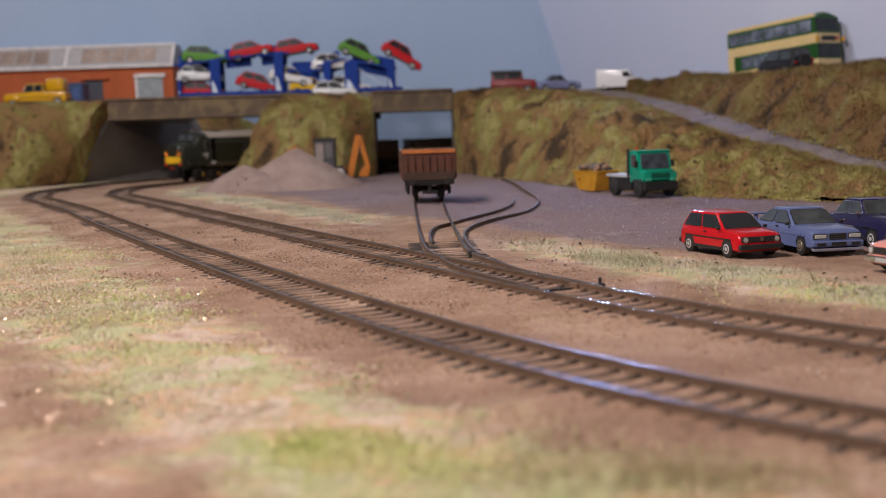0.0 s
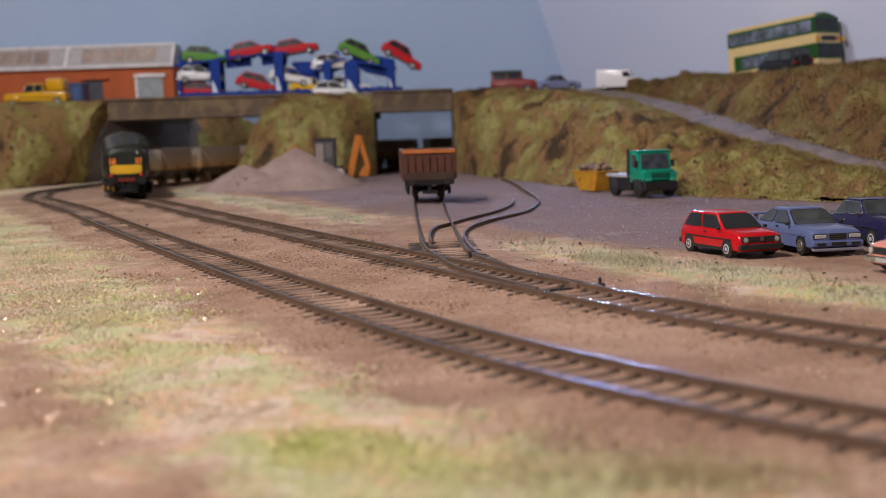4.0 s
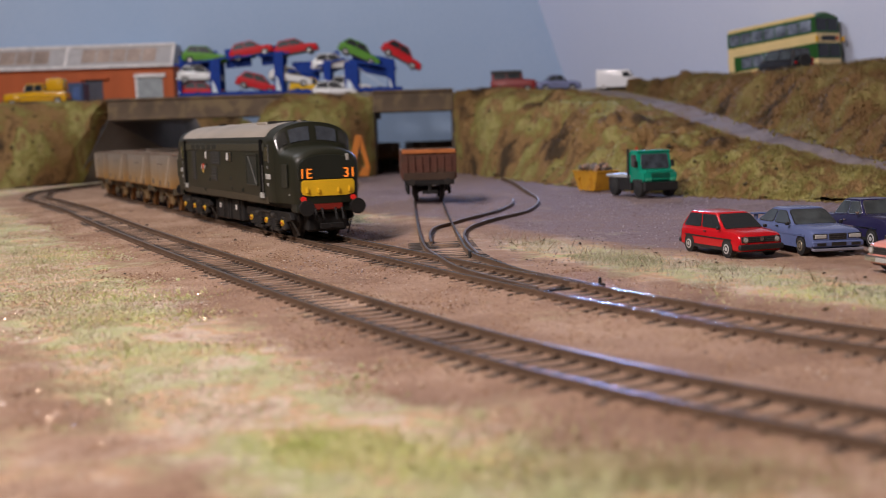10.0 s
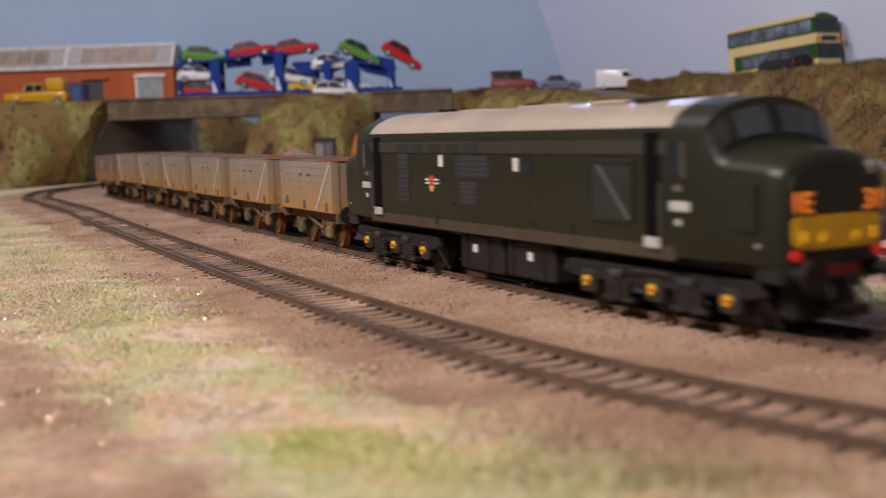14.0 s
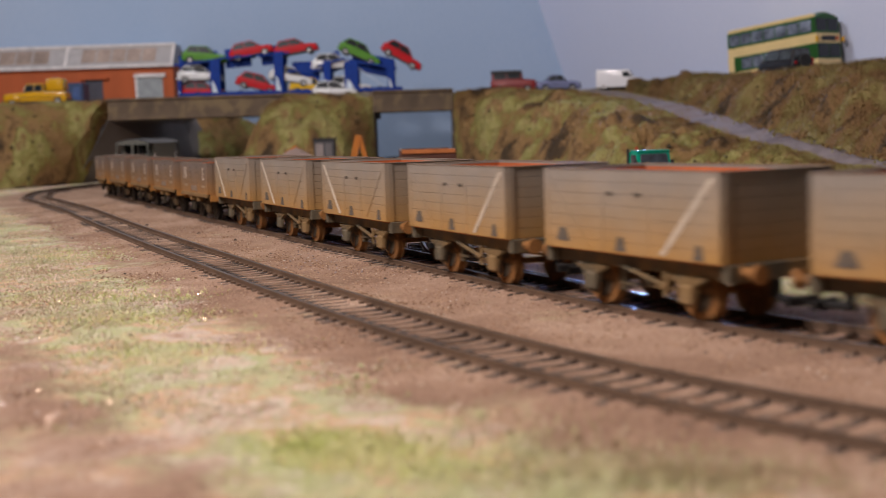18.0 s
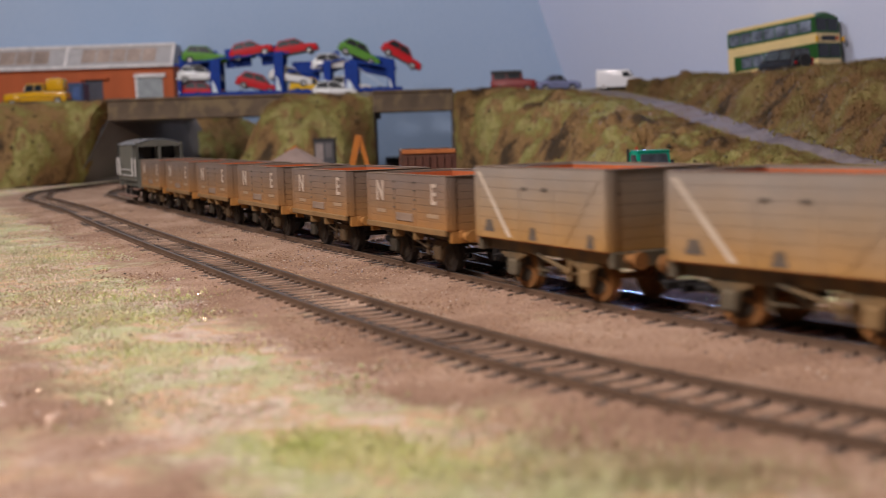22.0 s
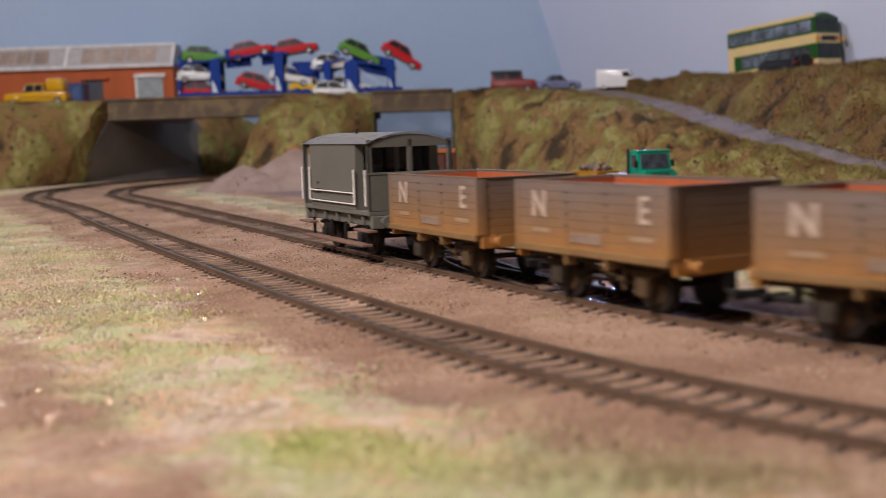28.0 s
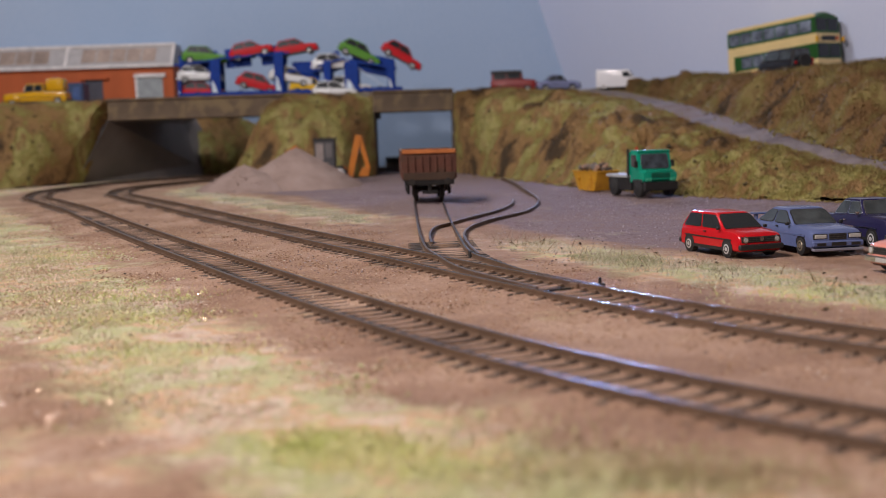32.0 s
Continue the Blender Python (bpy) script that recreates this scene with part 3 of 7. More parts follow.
CONC = mat("bridge_concrete", (0.075, 0.062, 0.052), 0.85, 0, 0.25, 30, 1200, 0.4, spots=(0.11, 0.08, 0.055), spot_scale=20)
GIRD = mat("girder_brown", (0.11, 0.075, 0.045), 0.75, 0, 0.3, 40, 1200, 0.4, spots=(0.17, 0.12, 0.06), spot_scale=45)


def bridge(x0, x1, label, pier=False):
    t = thing("road_bridge", label, "bridge", at(x0, 1328, 0))
    w = x1 - x0
    part("girder", box(0, w, 0, 7, 67, 88.5, 0.6), GIRD, t, "weathered brown girder")
    part("girder", box(0, w, 140, 147, 67, 88.5, 0.6), GIRD, t)
    part("flange", box(-0.5, w + 0.5, -1.6, 8, 87, 89.5, 0.3), GIRD, t)
    part("flange", box(-0.5, w + 0.5, -1.6, 8, 66, 68.2, 0.3), GIRD, t)
    part("deck", box(0.5, w - 0.5, 7.2, 139.8, 78, 86, 0.4), CONC, t)
    if pier:
        for a, b in ((-1, 2), (w - 2, w + 1)):
            part("pier", box(a, b, 1, 50, GZ - 2, 66, 0.3), CONC, t, "dark concrete pier wall")
    return t


bridge(-361, -170, "brown girder road bridge over the two running lines")
bridge(-72, 16, "brown girder road bridge over the yard siding", True)
wl = loft([[(-408, 1346, GZ - 2), (-363, 1338, 66.5), (-364, 1339, 66.5), (-409, 1347, GZ - 2)], [(-278, 1575, GZ - 2), (-312, 1560, 70), (-318, 1564, 70), (-292, 1590, GZ - 2)]])
ABUT = mat("abutment_card", (0.21, 0.19, 0.18), 0.85, 0, 0.12, 25, 1200, 0.2)
tagged(part("abutment_wall", wl, ABUT, None, "dark grey concrete abutment wall under the bridge"), kind="structure")
low = thing("boundary_wall", "dark low wall seen through the yard bridge", "wall", at(-66, 1481, GZ))
part("wall", box(0, 78, 0, 5, 9, 15, 0.4), mat("wall_dark", (0.14, 0.14, 0.13), 0.8, 0, 0.3, 40, 900, 0.3), low)
part("plinth", box(-0.3, 78.3, -0.4, 5.4, -1, 9, 0.4), mat("plinth_grey", (0.30, 0.28, 0.27), 0.85, 0, 0.2), low, "pale grey lower course")
part("coping", box(-0.5, 78.5, -0.6, 5.6, 15, 16.4, 0.3), CONC, low)

# ---- tracks ----


def sweep(line, prof):
    """Draws a profile of (sideways, z) points along a line of (x, y)."""
    rings = []
    for i, (x, y) in enumerate(line):
        a, b = line[max(0, i - 1)], line[min(len(line) - 1, i + 1)]
        d = Vector((b[0] - a[0], b[1] - a[1])).normalized()
        rings.append([(x - d.y * o, y + d.x * o, z) for o, z in prof])
    return loft(rings)


RAIL_P = [(-0.85, -2.6), (0.85, -2.6), (0.85, -2.2), (0.3, -1.9), (0.3, -0.85), (0.5, -0.7), (0.5, -0.16), (-0.5, -0.16), (-0.5, -0.7), (-0.3, -0.85), (-0.3, -1.9), (-0.85, -2.2)]
HEAD_P = [(-0.48, -0.18), (0.48, -0.18), (0.45, -0.05), (0.3, 0.0), (-0.3, 0.0), (-0.45, -0.05)]


def rail(line, parent, head=HEADM):
    r = part("rail", sweep(line, RAIL_P), RAILM, parent, smooth=True)
    part("rail_head", sweep(line, HEAD_P), head, r, "worn bright steel running surface", smooth=True)


def sleeper_mesh(half=14.0):
    b = box(-1.3, 1.3, -half, half, -3.9, -1.98, 0.2)
    return b


def chair_mesh():
    b = bmesh.new()
    for y in (-8.85, 8.85):
        for o in (-1.45, 1.45):
            box(-0.8, 0.8, y + o - 0.7, y + o + 0.7, -2.1, -1.25, 0.2, b)
    return b


SLEEPER = CHAIR = None


def track(name, line, label, first=0, last=None, step=6.2, head=HEADM):
    global SLEEPER, CHAIR
    t = tagged(new(name), label, "railway track")
    for o in (8.85, -8.85):
        rail(sidestep(line, o), t, head)
    dist, nxt = 0.0, first
    for (x0, y0), (x1, y1) in zip(line, line[1:]):
        d = math.hypot(x1 - x0, y1 - y0)
        while nxt < dist + d and (last is None or nxt < last):
            k = (nxt - dist) / d
            a = math.degrees(math.atan2(y1 - y0, x1 - x0))
            m = at(x0 + (x1 - x0) * k, y0 + (y1 - y0) * k, 0.08 * math.sin(nxt * 1.7), 0, 0, a + 1.2 * math.sin(nxt * 2.3))
            if SLEEPER is None:
                SLEEPER = part("sleeper", sleeper_mesh(), SLEEP, t, m=m)
                CHAIR = part("rail_chair", chair_mesh(), RAILM, SLEEPER, "rusty rail chairs")
            else:
                again(CHAIR, Matrix(), again(SLEEPER, m, t))
            nxt += step
        dist += d
    return t


track("running_line", MAIN, "brown weathered double-rail main line track in ballast", 380, 2300)
track("running_line", NEAR, "brown weathered outer running line track in ballast", 380, 2300, head=HEADR)

# yard sidings: rails partly sunk in the grit, with a three-way knot of pointwork
ya = tagged(new("siding_track"), "weathered yard siding track leading to the wagon", "railway track")
yb = tagged(new("siding_track"), "weathered yard siding track curving round the yard", "railway track")
rail(SIDING_L, ya, HEADR)
rail(SIDING_R, ya)
rail(CURVE_L, yb, HEADR)
rail(CURVE_R, yb, HEADR)
part("check_rail", sweep(sidestep([(x, y) for x, y in MAIN if 395 < y < 450], 6.6), RAIL_P), RAILM, ya, smooth=True)
part("frog_block", box(-1.6, 1.6, -5, 5, -2.6, -0.5, 0.3), RAILM, ya, "rusty point frog casting", m=at(0.2, 437, 0, 0, 0, 24))
part("toe_block", box(-1.3, 1.3, -2.0, 2.0, -2.8, -0.3, 0.3), RAILM, ya, m=at(38.6, 351, 0, 0, 0, 28))
part("stop_timber", box(-5.8, 5.8, -1.3, 1.3, -2.8, -1.2, 0.2), SLEEP, yb, "dark timber across the curve's end", m=at(0.9, 492.5, 0, 0, 0, 2))
part("joint_block", box(-1.0, 1.0, -2.0, 2.0, -2.8, 0.1, 0.2), BLACK, yb, "small black rail joint", m=at(10.6, 447, 0, 0, 0, 8))


def cross_sleepers(left, right, y0, y1, step, parent, turn=0.0, sink=0.0):
    """Sleepers under two rails, between two places along the yard."""
    for k in range(int((y1 - y0) / step)):
        y = y0 + step * k
        xl, xr = (float(np.interp(y, [p[1] for p in ln], [p[0] for p in ln])) for ln in (left, right))
        again(SLEEPER, at((xl + xr) / 2, y, 0.1 * math.sin(k * 1.9) - sink, 0, 0, 90 + turn + 1.5 * math.sin(k * 2.7)), parent)


cross_sleepers(SIDING_L, SIDING_R, 404, 520, 6.2, ya, 6)
cross_sleepers(SIDING_L, SIDING_R, 524, 600, 6.2, ya, 2, 0.35)
for k in range(34):
    i = 60 + 4 * k
    if i + 1 < len(CURVE_R):
        (x0, y0), (x1, y1) = CURVE_R[i], CURVE_R[i + 1]
        d = Vector((x1 - x0, y1 - y0)).normalized()
        if y0 < 665:
            again(SLEEPER, at(x0 - d.y * 8.6, y0 + d.x * 8.6, -0.35, 0, 0, math.degrees(math.atan2(d.y, d.x))), yb)
tie = thing("point_rodding", "dark point tie bar and lever beside the turnout", "point lever", at(28.5, 345.5, 0, 0, 0, 30))
part("tie_bar", box(-12, 22, -0.8, 0.8, -2.6, -1.6, 0.2), BLACK, tie)
part("lever_box", box(19, 22, -0.9, 0.9, -2.8, -1.4, 0.2), BLACK, tie)
part("pin", cyl((20.5, 0, -1.5), (20.5, 0, 0.4), 0.5, 8), BLACK, tie)

# ---- the train ----


def wheelset(r, material, parent, x, face=None):
    """Axle with two flanged wheels; its origin is on the axle."""
    b = bmesh.new()
    for sg in (-1, 1):
        cyl((0, sg * 7.1, 0), (0, sg * 7.6, 0), r + 0.7, 20, bm=b)
        cyl((0, sg * 7.6, 0), (0, sg * 9.4, 0), r, 20, bm=b)
        cyl((0, sg * 9.4, 0), (0, sg * 9.9, 0), r * 0.8, 16, r * 0.72, bm=b)
        for k in range(3):
            box(-0.5, 0.5, sg * 9.6 - 0.5, sg * 9.6 + 0.5, 1.0, r * 0.85, 0, b)
            b.transform(Matrix.Rotation(2.094, 4, "Y"))
    cyl((0, -9.5, 0), (0, 9.5, 0), 0.9, 10, bm=b)
    w = part("wheelset", b, material, parent, smooth=True, m=at(x, 0, r))
    if face:
        for sg in (-1, 1):
            part("wheel_face", cyl((0, sg * 9.3, 0), (0, sg * 10.05, 0), r * 0.76, 16, r * 0.7), face, w, "dark wheel centre")
    return w


def buffers(parent, x, y, z, mt, r=2.6, length=7.0):
    for sx in (-1, 1):
        for sy in (-1, 1):
            b = cyl((sx * x, sy * y, z), (sx * (x + length - 1.2), sy * y, z), 1.3, 12, 1.1)
            cyl((sx * (x + length - 1.2), sy * y, z), (sx * (x + length), sy * y, z), r, 16, bm=b)
            cyl((sx * x, sy * y, z), (sx * (x + 0.8), sy * y, z), 1.9, 12, bm=b)
            part("buffer", b, mt, parent, smooth=True)


def underframe(t, L, mt, wheel_mt, wb=18.0, r=6.3, stock=None):
    hl = L / 2
    for sy in (-1, 1):
        part("solebar", box(-hl + 0.5, hl - 0.5, sy * 12.2 - 0.8, sy * 12.2 + 0.8, 10.6, 14.2, 0.2), mt, t)
    for sx in (-1, 1):
        part("headstock", box(sx * hl - 1.3, sx * hl + (0.2 if stock else 1.1), -15.8, 15.8, 10.4, 14.3, 0.2), stock or mt, t)
        cp = box(min(sx * hl, sx * (hl + 8)), max(sx * hl, sx * (hl + 8)), -1.2, 1.2, 5.2, 6.6, 0.3)
        box(sx * (hl + 7) - 0.7, sx * (hl + 7) + 0.7, -5.0, 5.0, 5.0, 7.0, 0.2, cp)
        box(sx * hl - 2, sx * hl, -1, 1, 6, 11, 0.2, cp)
        part("coupling", cp, BLACK, t, "black tension-lock coupling")
    buffers(t, hl, 11.4, 12.6, stock or wheel_mt, 1.6 if stock else 2.2, 4.6 if stock else 6.4)
    sets = []
    for x in (wb, -wb):
        sets.append(wheelset(r, wheel_mt, t, x, DARKFR))
        for sy in (-1, 1):
            y = sy * 12.4
            b = prism([(x - 4.0, 11), (x + 4.0, 11), (x + 1.7, 4.4), (x + 1.4, 3.4), (x - 1.4, 3.4), (x - 1.7, 4.4)], min(y, y + sy * 0.5), max(y, y + sy * 0.5))
            box(x - 2.3, x + 2.3, min(y, y + sy * 2.0), max(y, y + sy * 2.0), 4.0, 8.6, 0.5, b)
            part("axle_guard", b, mt, t)
            lf = bmesh.new()
            for k in range(4):
                box(x - 6.5 + 1.2 * k, x + 6.5 - 1.2 * k, y + sy * 0.6 - 0.7, y + sy * 0.6 + 0.7, 9.9 - 0.5 * k, 10.3 - 0.5 * k, 0, lf)
            part("leaf_spring", lf, mt, t)
    for sy in (-1, 1):
        part("brake_lever", beam((wb - 6, sy * 14.0, 7.6), (-4, sy * 14.0, 11.0), 0.9, 0.7), mt, t)
        part("brake_guard", beam((wb - 7, sy * 13.6, 5.2), (wb - 7, sy * 13.6, 11), 1.3, 0.6), mt, t)
        bs = bmesh.new()
        for x in (wb - 7.3, -wb + 7.3):
            box(x - 0.9, x + 0.9, sy * 8.6 - 0.9, sy * 8.6 + 0.9, 4.0, 10.8, 0.3, bs)
        beam((-4, sy * 9.5, 9), (0, sy * 9.5, 6.5), 0.8, 0.8, bs)
        beam((-wb + 7, sy * 9.5, 6.0), (wb - 7, sy * 9.5, 6.4), 0.7, 0.7, bs)
        part("brake_gear", bs, mt, t)
    return sets


def open_wagon(label, planks, z1, W, paint, stripe=0, letters=False, name="open_wagon", group="train wagons", L=66.0, frame=SOOT, wheel_mt=WHEELR):
    t = thing(name, label, "railway wagon", group=group)
    hl, z0, hw = L / 2, 14.4, W / 2
    part("floor", box(-hl + 0.6, hl - 0.6, -hw + 0.6, hw - 0.6, 14.0, 15.6), RUSTIN, t)
    h = (z1 - z0) / planks
    for k in range(planks):
        za, zb = z0 + k * h + 0.02, z0 + (k + 1) * h - 0.02
        for sy in (-1, 1):
            part("side_plank", box(-hl, hl, sy * hw - 0.55, sy * hw + 0.55, za, zb, 0.09), paint, t)
        for sx in (-1, 1):
            x = sx * (hl - 0.55)
            part("end_plank", box(x - 0.55, x + 0.55, -hw + 0.6, hw - 0.6, za, zb, 0.09), paint, t)
    for sy in (-1, 1):
        ya, yb = sorted((sy * (hw - 0.75), sy * (hw - 0.55)))
        part("lining", box(-hl + 1.1, hl - 1.1, ya, yb, 15.6, z1 - 0.6), RUSTIN, t, "rust-stained inner lining")
    for sx in (-1, 1):
        xa, xb = sorted((sx * (hl - 1.3), sx * (hl - 1.1)))
        part("lining", box(xa, xb, -hw + 0.8, hw - 0.8, 15.6, z1 - 0.6), RUSTIN, t, "rust-stained inner lining")
    cap = bmesh.new()
    for sy in (-1, 1):
        box(-hl - 0.15, hl + 0.15, sy * hw - 0.7, sy * hw + 0.7, z1, z1 + 0.3, 0.1, cap)
    for sx in (-1, 1):
        box(sx * hl - 0.8, sx * hl + 0.4, -hw + 0.75, hw - 0.75, z1, z1 + 0.3, 0.1, cap)
    part("capping", cap, mat("capping_tan", (0.20, 0.145, 0.10), 0.7, 0, 0.2, 90, 1800), t, "worn tan capping strip")
    for sx in (-1, 1):
        for y in (-hw + 1.4, hw - 1.4):
            x = sx * (hl + 0.1)
            part("end_plate", box(x - 0.2, x + 0.2, y - 1.0, y + 1.0, z0, z1 - 0.3, 0.05), paint, t)
    for sy in (-1, 1):
        y = sy * (hw + 0.6)
        for x in (-8.5, 8.5):
            part("door_strap", box(x - 0.55, x + 0.55, y - 0.12, y + 0.12, z0 + 0.4, z0 + (z1 - z0) * 0.72, 0.05), paint, t)
        for x in (-hl + 1.2, hl - 1.2):
            part("corner_plate", box(x - 1.0, x + 1.0, y - 0.1, y + 0.1, z0 + 0.2, z1 - 0.3, 0.04), paint, t)
        if not letters:
            for sx in (-1, 1):
                on = (sx == stripe)
                w = 1.7 if on else 0.9
                xt, xb = sx * (hl - 1.6), sx * (hl - 18.5)
                pr = [(xt, z1 - 1.3), (xt - sx * w, z1 - 1.3), (xb - sx * w, z0 + 0.8), (xb, z0 + 0.8)]
                part("diagonal_strap", prism(pr, y - 0.14, y + 0.14), STRIPE if on else paint, t, "white diagonal end-door stripe" if on else "")
            for x, z, w in ((-hl + 8, z0 + 3.6, 5.6), (-1.5, z0 + 2.4, 4.4), (hl - 7, z0 + 2.2, 3.6)):
                pr = [(x - w / 2, z - 1.7), (x + w / 2, z - 1.7), (x + w * 0.22, z + 1.7), (x - w * 0.22, z + 1.7)]
                part("lettering_patch", prism(pr, y - 0.09, y + 0.09), STENCIL, t, "small dark stencilled panel")
            for x in (-5.5, 5.0):
                part("door_catch", box(x - 1.2, x + 1.2, y - 0.25, y + 0.25, z1 - 6.0, z1 - 5.1, 0.1), STENCIL, t)
        else:
            for x, ch in ((-20.8 * -sy, "N"), (23.6 * -sy, "E")):
                b = lettering(ch, 9.2, 0.08, 0.3 if ch == "N" else 0.16)
                if sy > 0:
                    b.transform(Matrix.Rotation(math.pi, 4, "Z"))
                part("letter", b, LETW, t, "faded white painted letter " + ch, m=at(x * 1.0, y + sy * 0.05, z0 + (z1 - z0) * 0.635))
            for x, w in ((-20.0, 8.0), (22.5, 9.0)):
                part("lettering_bar", box(x - w / 2, x + w / 2, y - 0.08, y + 0.08, z0 + 3.4, z0 + 4.6), mat("faded_white", (0.36, 0.25, 0.15), 0.7), t)
            part("door_board", box(-6.8, 6.8, y - 0.25, y + 0.25, z0 + 1.4, z0 + 4.0, 0.1), mat("pale_board", (0.26, 0.185, 0.13), 0.7), t)
            ya, yb = sorted((y - sy * 0.4, y + sy * 0.7))
            part("curb_rail", box(-hl + 0.4, hl - 0.4, ya, yb, 12.6, 14.5, 0.2), CURB, t, "dusty orange-brown curb rail")
            for x in (-8.5, 8.5):
                ya, yb = sorted((y - sy * 3.0, y + sy * 0.6))
                part("door_stop", box(x - 0.6, x + 0.6, ya, yb, 10.0, 12.6, 0.2), CURB, t)
            for x in (-8.5, 8.5):
                for z in (0.34, 0.52, 0.7, 0.86):
                    part("bolt_head", box(x - 0.7, x + 0.7, y - 0.3, y + 0.3, z0 + (z1 - z0) * z - 0.25, z0 + (z1 - z0) * z + 0.25, 0.1), STENCIL, t)
    return t, underframe(t, L, frame, wheel_mt, stock=paint if letters else None)


def arch(w, zs, zt, z0, n=14, tuck=0.6):
    """Half-round topped cross-section: (y, z) ring."""
    pts = [(-w + tuck, z0), (-w, z0 + 5)]
    for i in range(n + 1):
        a = math.pi * i / n
        c, s = math.cos(a), math.sin(a)
        pts.append((-w * math.copysign(abs(c) ** 0.93, c), zs + (zt - zs) * abs(s)))
    pts += [(w, z0 + 5), (w - tuck, z0)]
    return pts


def locomotive():
    t = thing("diesel_locomotive", "dark green diesel locomotive with yellow nose panel and grey roof", "locomotive")
    Z0 = 15.5
    sec = lambda x, w, zs, zt, tuck=0.6: [(x, y, z) for y, z in arch(w, zs, zt, Z0, tuck=tuck)]
    shape = [sec(-117.6, 12.0, 31.6, 36.6), sec(-117.0, 13.4, 32.4, 37.8), sec(-115.6, 14.5, 33.2, 38.8), sec(-112.5, 15.1, 33.9, 39.5), sec(-102, 16.2, 34.8, 40.4), sec(-100.4, 16.6, 35.4, 41.0), sec(-97.4, 17.4, 40.8, 49.7), sec(-96.9, 17.65, 42.1, 50.6), sec(-86, 17.75, 42.4, 51.0)]
    SEC = [(86, 17.75, 42.4, 51.0), (96.9, 17.65, 42.1, 50.6), (97.4, 17.4, 40.8, 49.7), (100.4, 16.6, 35.4, 41.0)]

    def cab_patch(sx, sy, xa, xb, a0, a1, n=8):
        """A pane lying on the rounded cab front, between two stations and two angles."""
        rows = []
        for i in range(n + 1):
            x = xa + (xb - xa) * i / n
            w, zs, zt = (float(np.interp(x, [q[0] for q in SEC], [q[k] for q in SEC])) for k in (1, 2, 3))
            row = []
            for j in range(n + 1):
                a = radians(a0 + (a1 - a0) * j / n)
                c, v = math.cos(a), math.sin(a)
                row.append((sx * (x + 0.22), sy * (w * c ** 0.93 + 0.18), zs + (zt - zs) * v + 0.2))
            rows.append(row)
        return loft(rows, closed=False)
    rings = shape + [[(-x, y, z) for x, y, z in r] for r in shape[::-1]]
    part("body", loft(rings), LOCOG, t, "dark green body", smooth=True)
    # roof skin
    rr = []
    for x in (-85.0, 85.0):
        rr.append([(x, y * 1.004, z + 0.18) for y, z in arch(17.75, 42.4, 51.0, Z0) if z > 43.6])
    part("roof", loft(rr, closed=False), LROOF, t, "weathered pale grey-brown roof", smooth=True)
    for x, w, y in ((-40, 9, 4), (10, 14, 0), (46, 8, -3)):
        part("roof_hatch", box(x - w, x + w, y - 5, y + 5, 50.2, 51.5, 0.4), LROOF, t)
    for x in (-62, -56):
        part("exhaust", cyl((x, 0, 50.5), (x, 0, 52.0), 1.8, 14), BLACK, t)
    part("radiator_fan", cyl((62, 0, 50.4), (62, 0, 51.6), 9, 24), BLACK, t, "dark round fan grille")
    part("horn", cyl((86, -2.4, 51.0), (90, -2.4, 51.2), 0.35, 10, 0.6), LROOF, t)
    for sy in (-1, 1):
        y = sy * 17.72
        part("cantrail_band", box(-84, 84, min(y, y + sy * 0.35), max(y, y + sy * 0.35), 38.2, 41.6, 0.1), mat("loco_grey_band", (0.03, 0.033, 0.026), 0.35), t, "grey-green band below the roof")
        part("body_skirt", box(-86, 86, min(y - sy * 0.9, y - sy * 0.3), max(y - sy * 0.9, y + sy * 0.06), 14.4, 18.4, 0.2), mat("loco_brown_dust", (0.05, 0.038, 0.019), 0.7), t, "dusty brown lower body edge")

        def panel(nm, x0, x1, z0, z1, mt, d=0.25, lab=""):
            part(nm, box(x0, x1, min(y, y + sy * d), max(y, y + sy * d), z0, z1, 0.08), mt, t, lab)
        # near-black raised panel: the doorway's inner shade is put into its colour
        DOORSHADE = mat("door_recess", (0.002, 0.002, 0.002), 0.9, spec=0.1)
        for sx in (-1, 1):
            panel("cab_door", min(sx * 76, sx * 81), max(sx * 76, sx * 81), 17.5, 43.4, DOORSHADE, 0.45, "cab door, its recess shade painted as a black panel")
            panel("door_step", min(sx * 75.6, sx * 81.4), max(sx * 75.6, sx * 81.4), 17.0, 19.6, mat("pale_mark", (0.45, 0.45, 0.42), 0.6), 0.5, "pale step plate")
            panel("cab_window", min(sx * 83.2, sx * 89.4), max(sx * 83.2, sx * 89.4), 33.6, 40.2, BLUEGL, 0.28, "cab side window")
            panel("window_surround", min(sx * 89.4, sx * 90.2), max(sx * 89.4, sx * 90.2), 33, 41, mat("frame_metal", (0.3, 0.3, 0.3), 0.35, 0.8), 0.4)
            panel("number_panel", min(sx * 85, sx * 92), max(sx * 85, sx * 92), 25.8, 28.0, mat("pale_mark", (0.45, 0.45, 0.42), 0.6), 0.3, "pale number panel")
            panel("data_panel", min(sx * 87, sx * 89), max(sx * 87, sx * 89), 22.6, 24, mat("pale_mark", (0.45, 0.45, 0.42), 0.6), 0.3)
            panel("data_panel", min(sx * 86.5, sx * 89.1), max(sx * 86.5, sx * 89.1), 30.2, 31.6, mat("dull_mark", (0.12, 0.12, 0.11), 0.6), 0.3)
            part("handrail", cyl((sx * 82.2, y + sy * 0.9, 19), (sx * 82.2, y + sy * 0.9, 32), 0.22, 6), mat("frame_metal", (0.3, 0.3, 0.3), 0.35, 0.8), t)
            yn = sy * 15.6
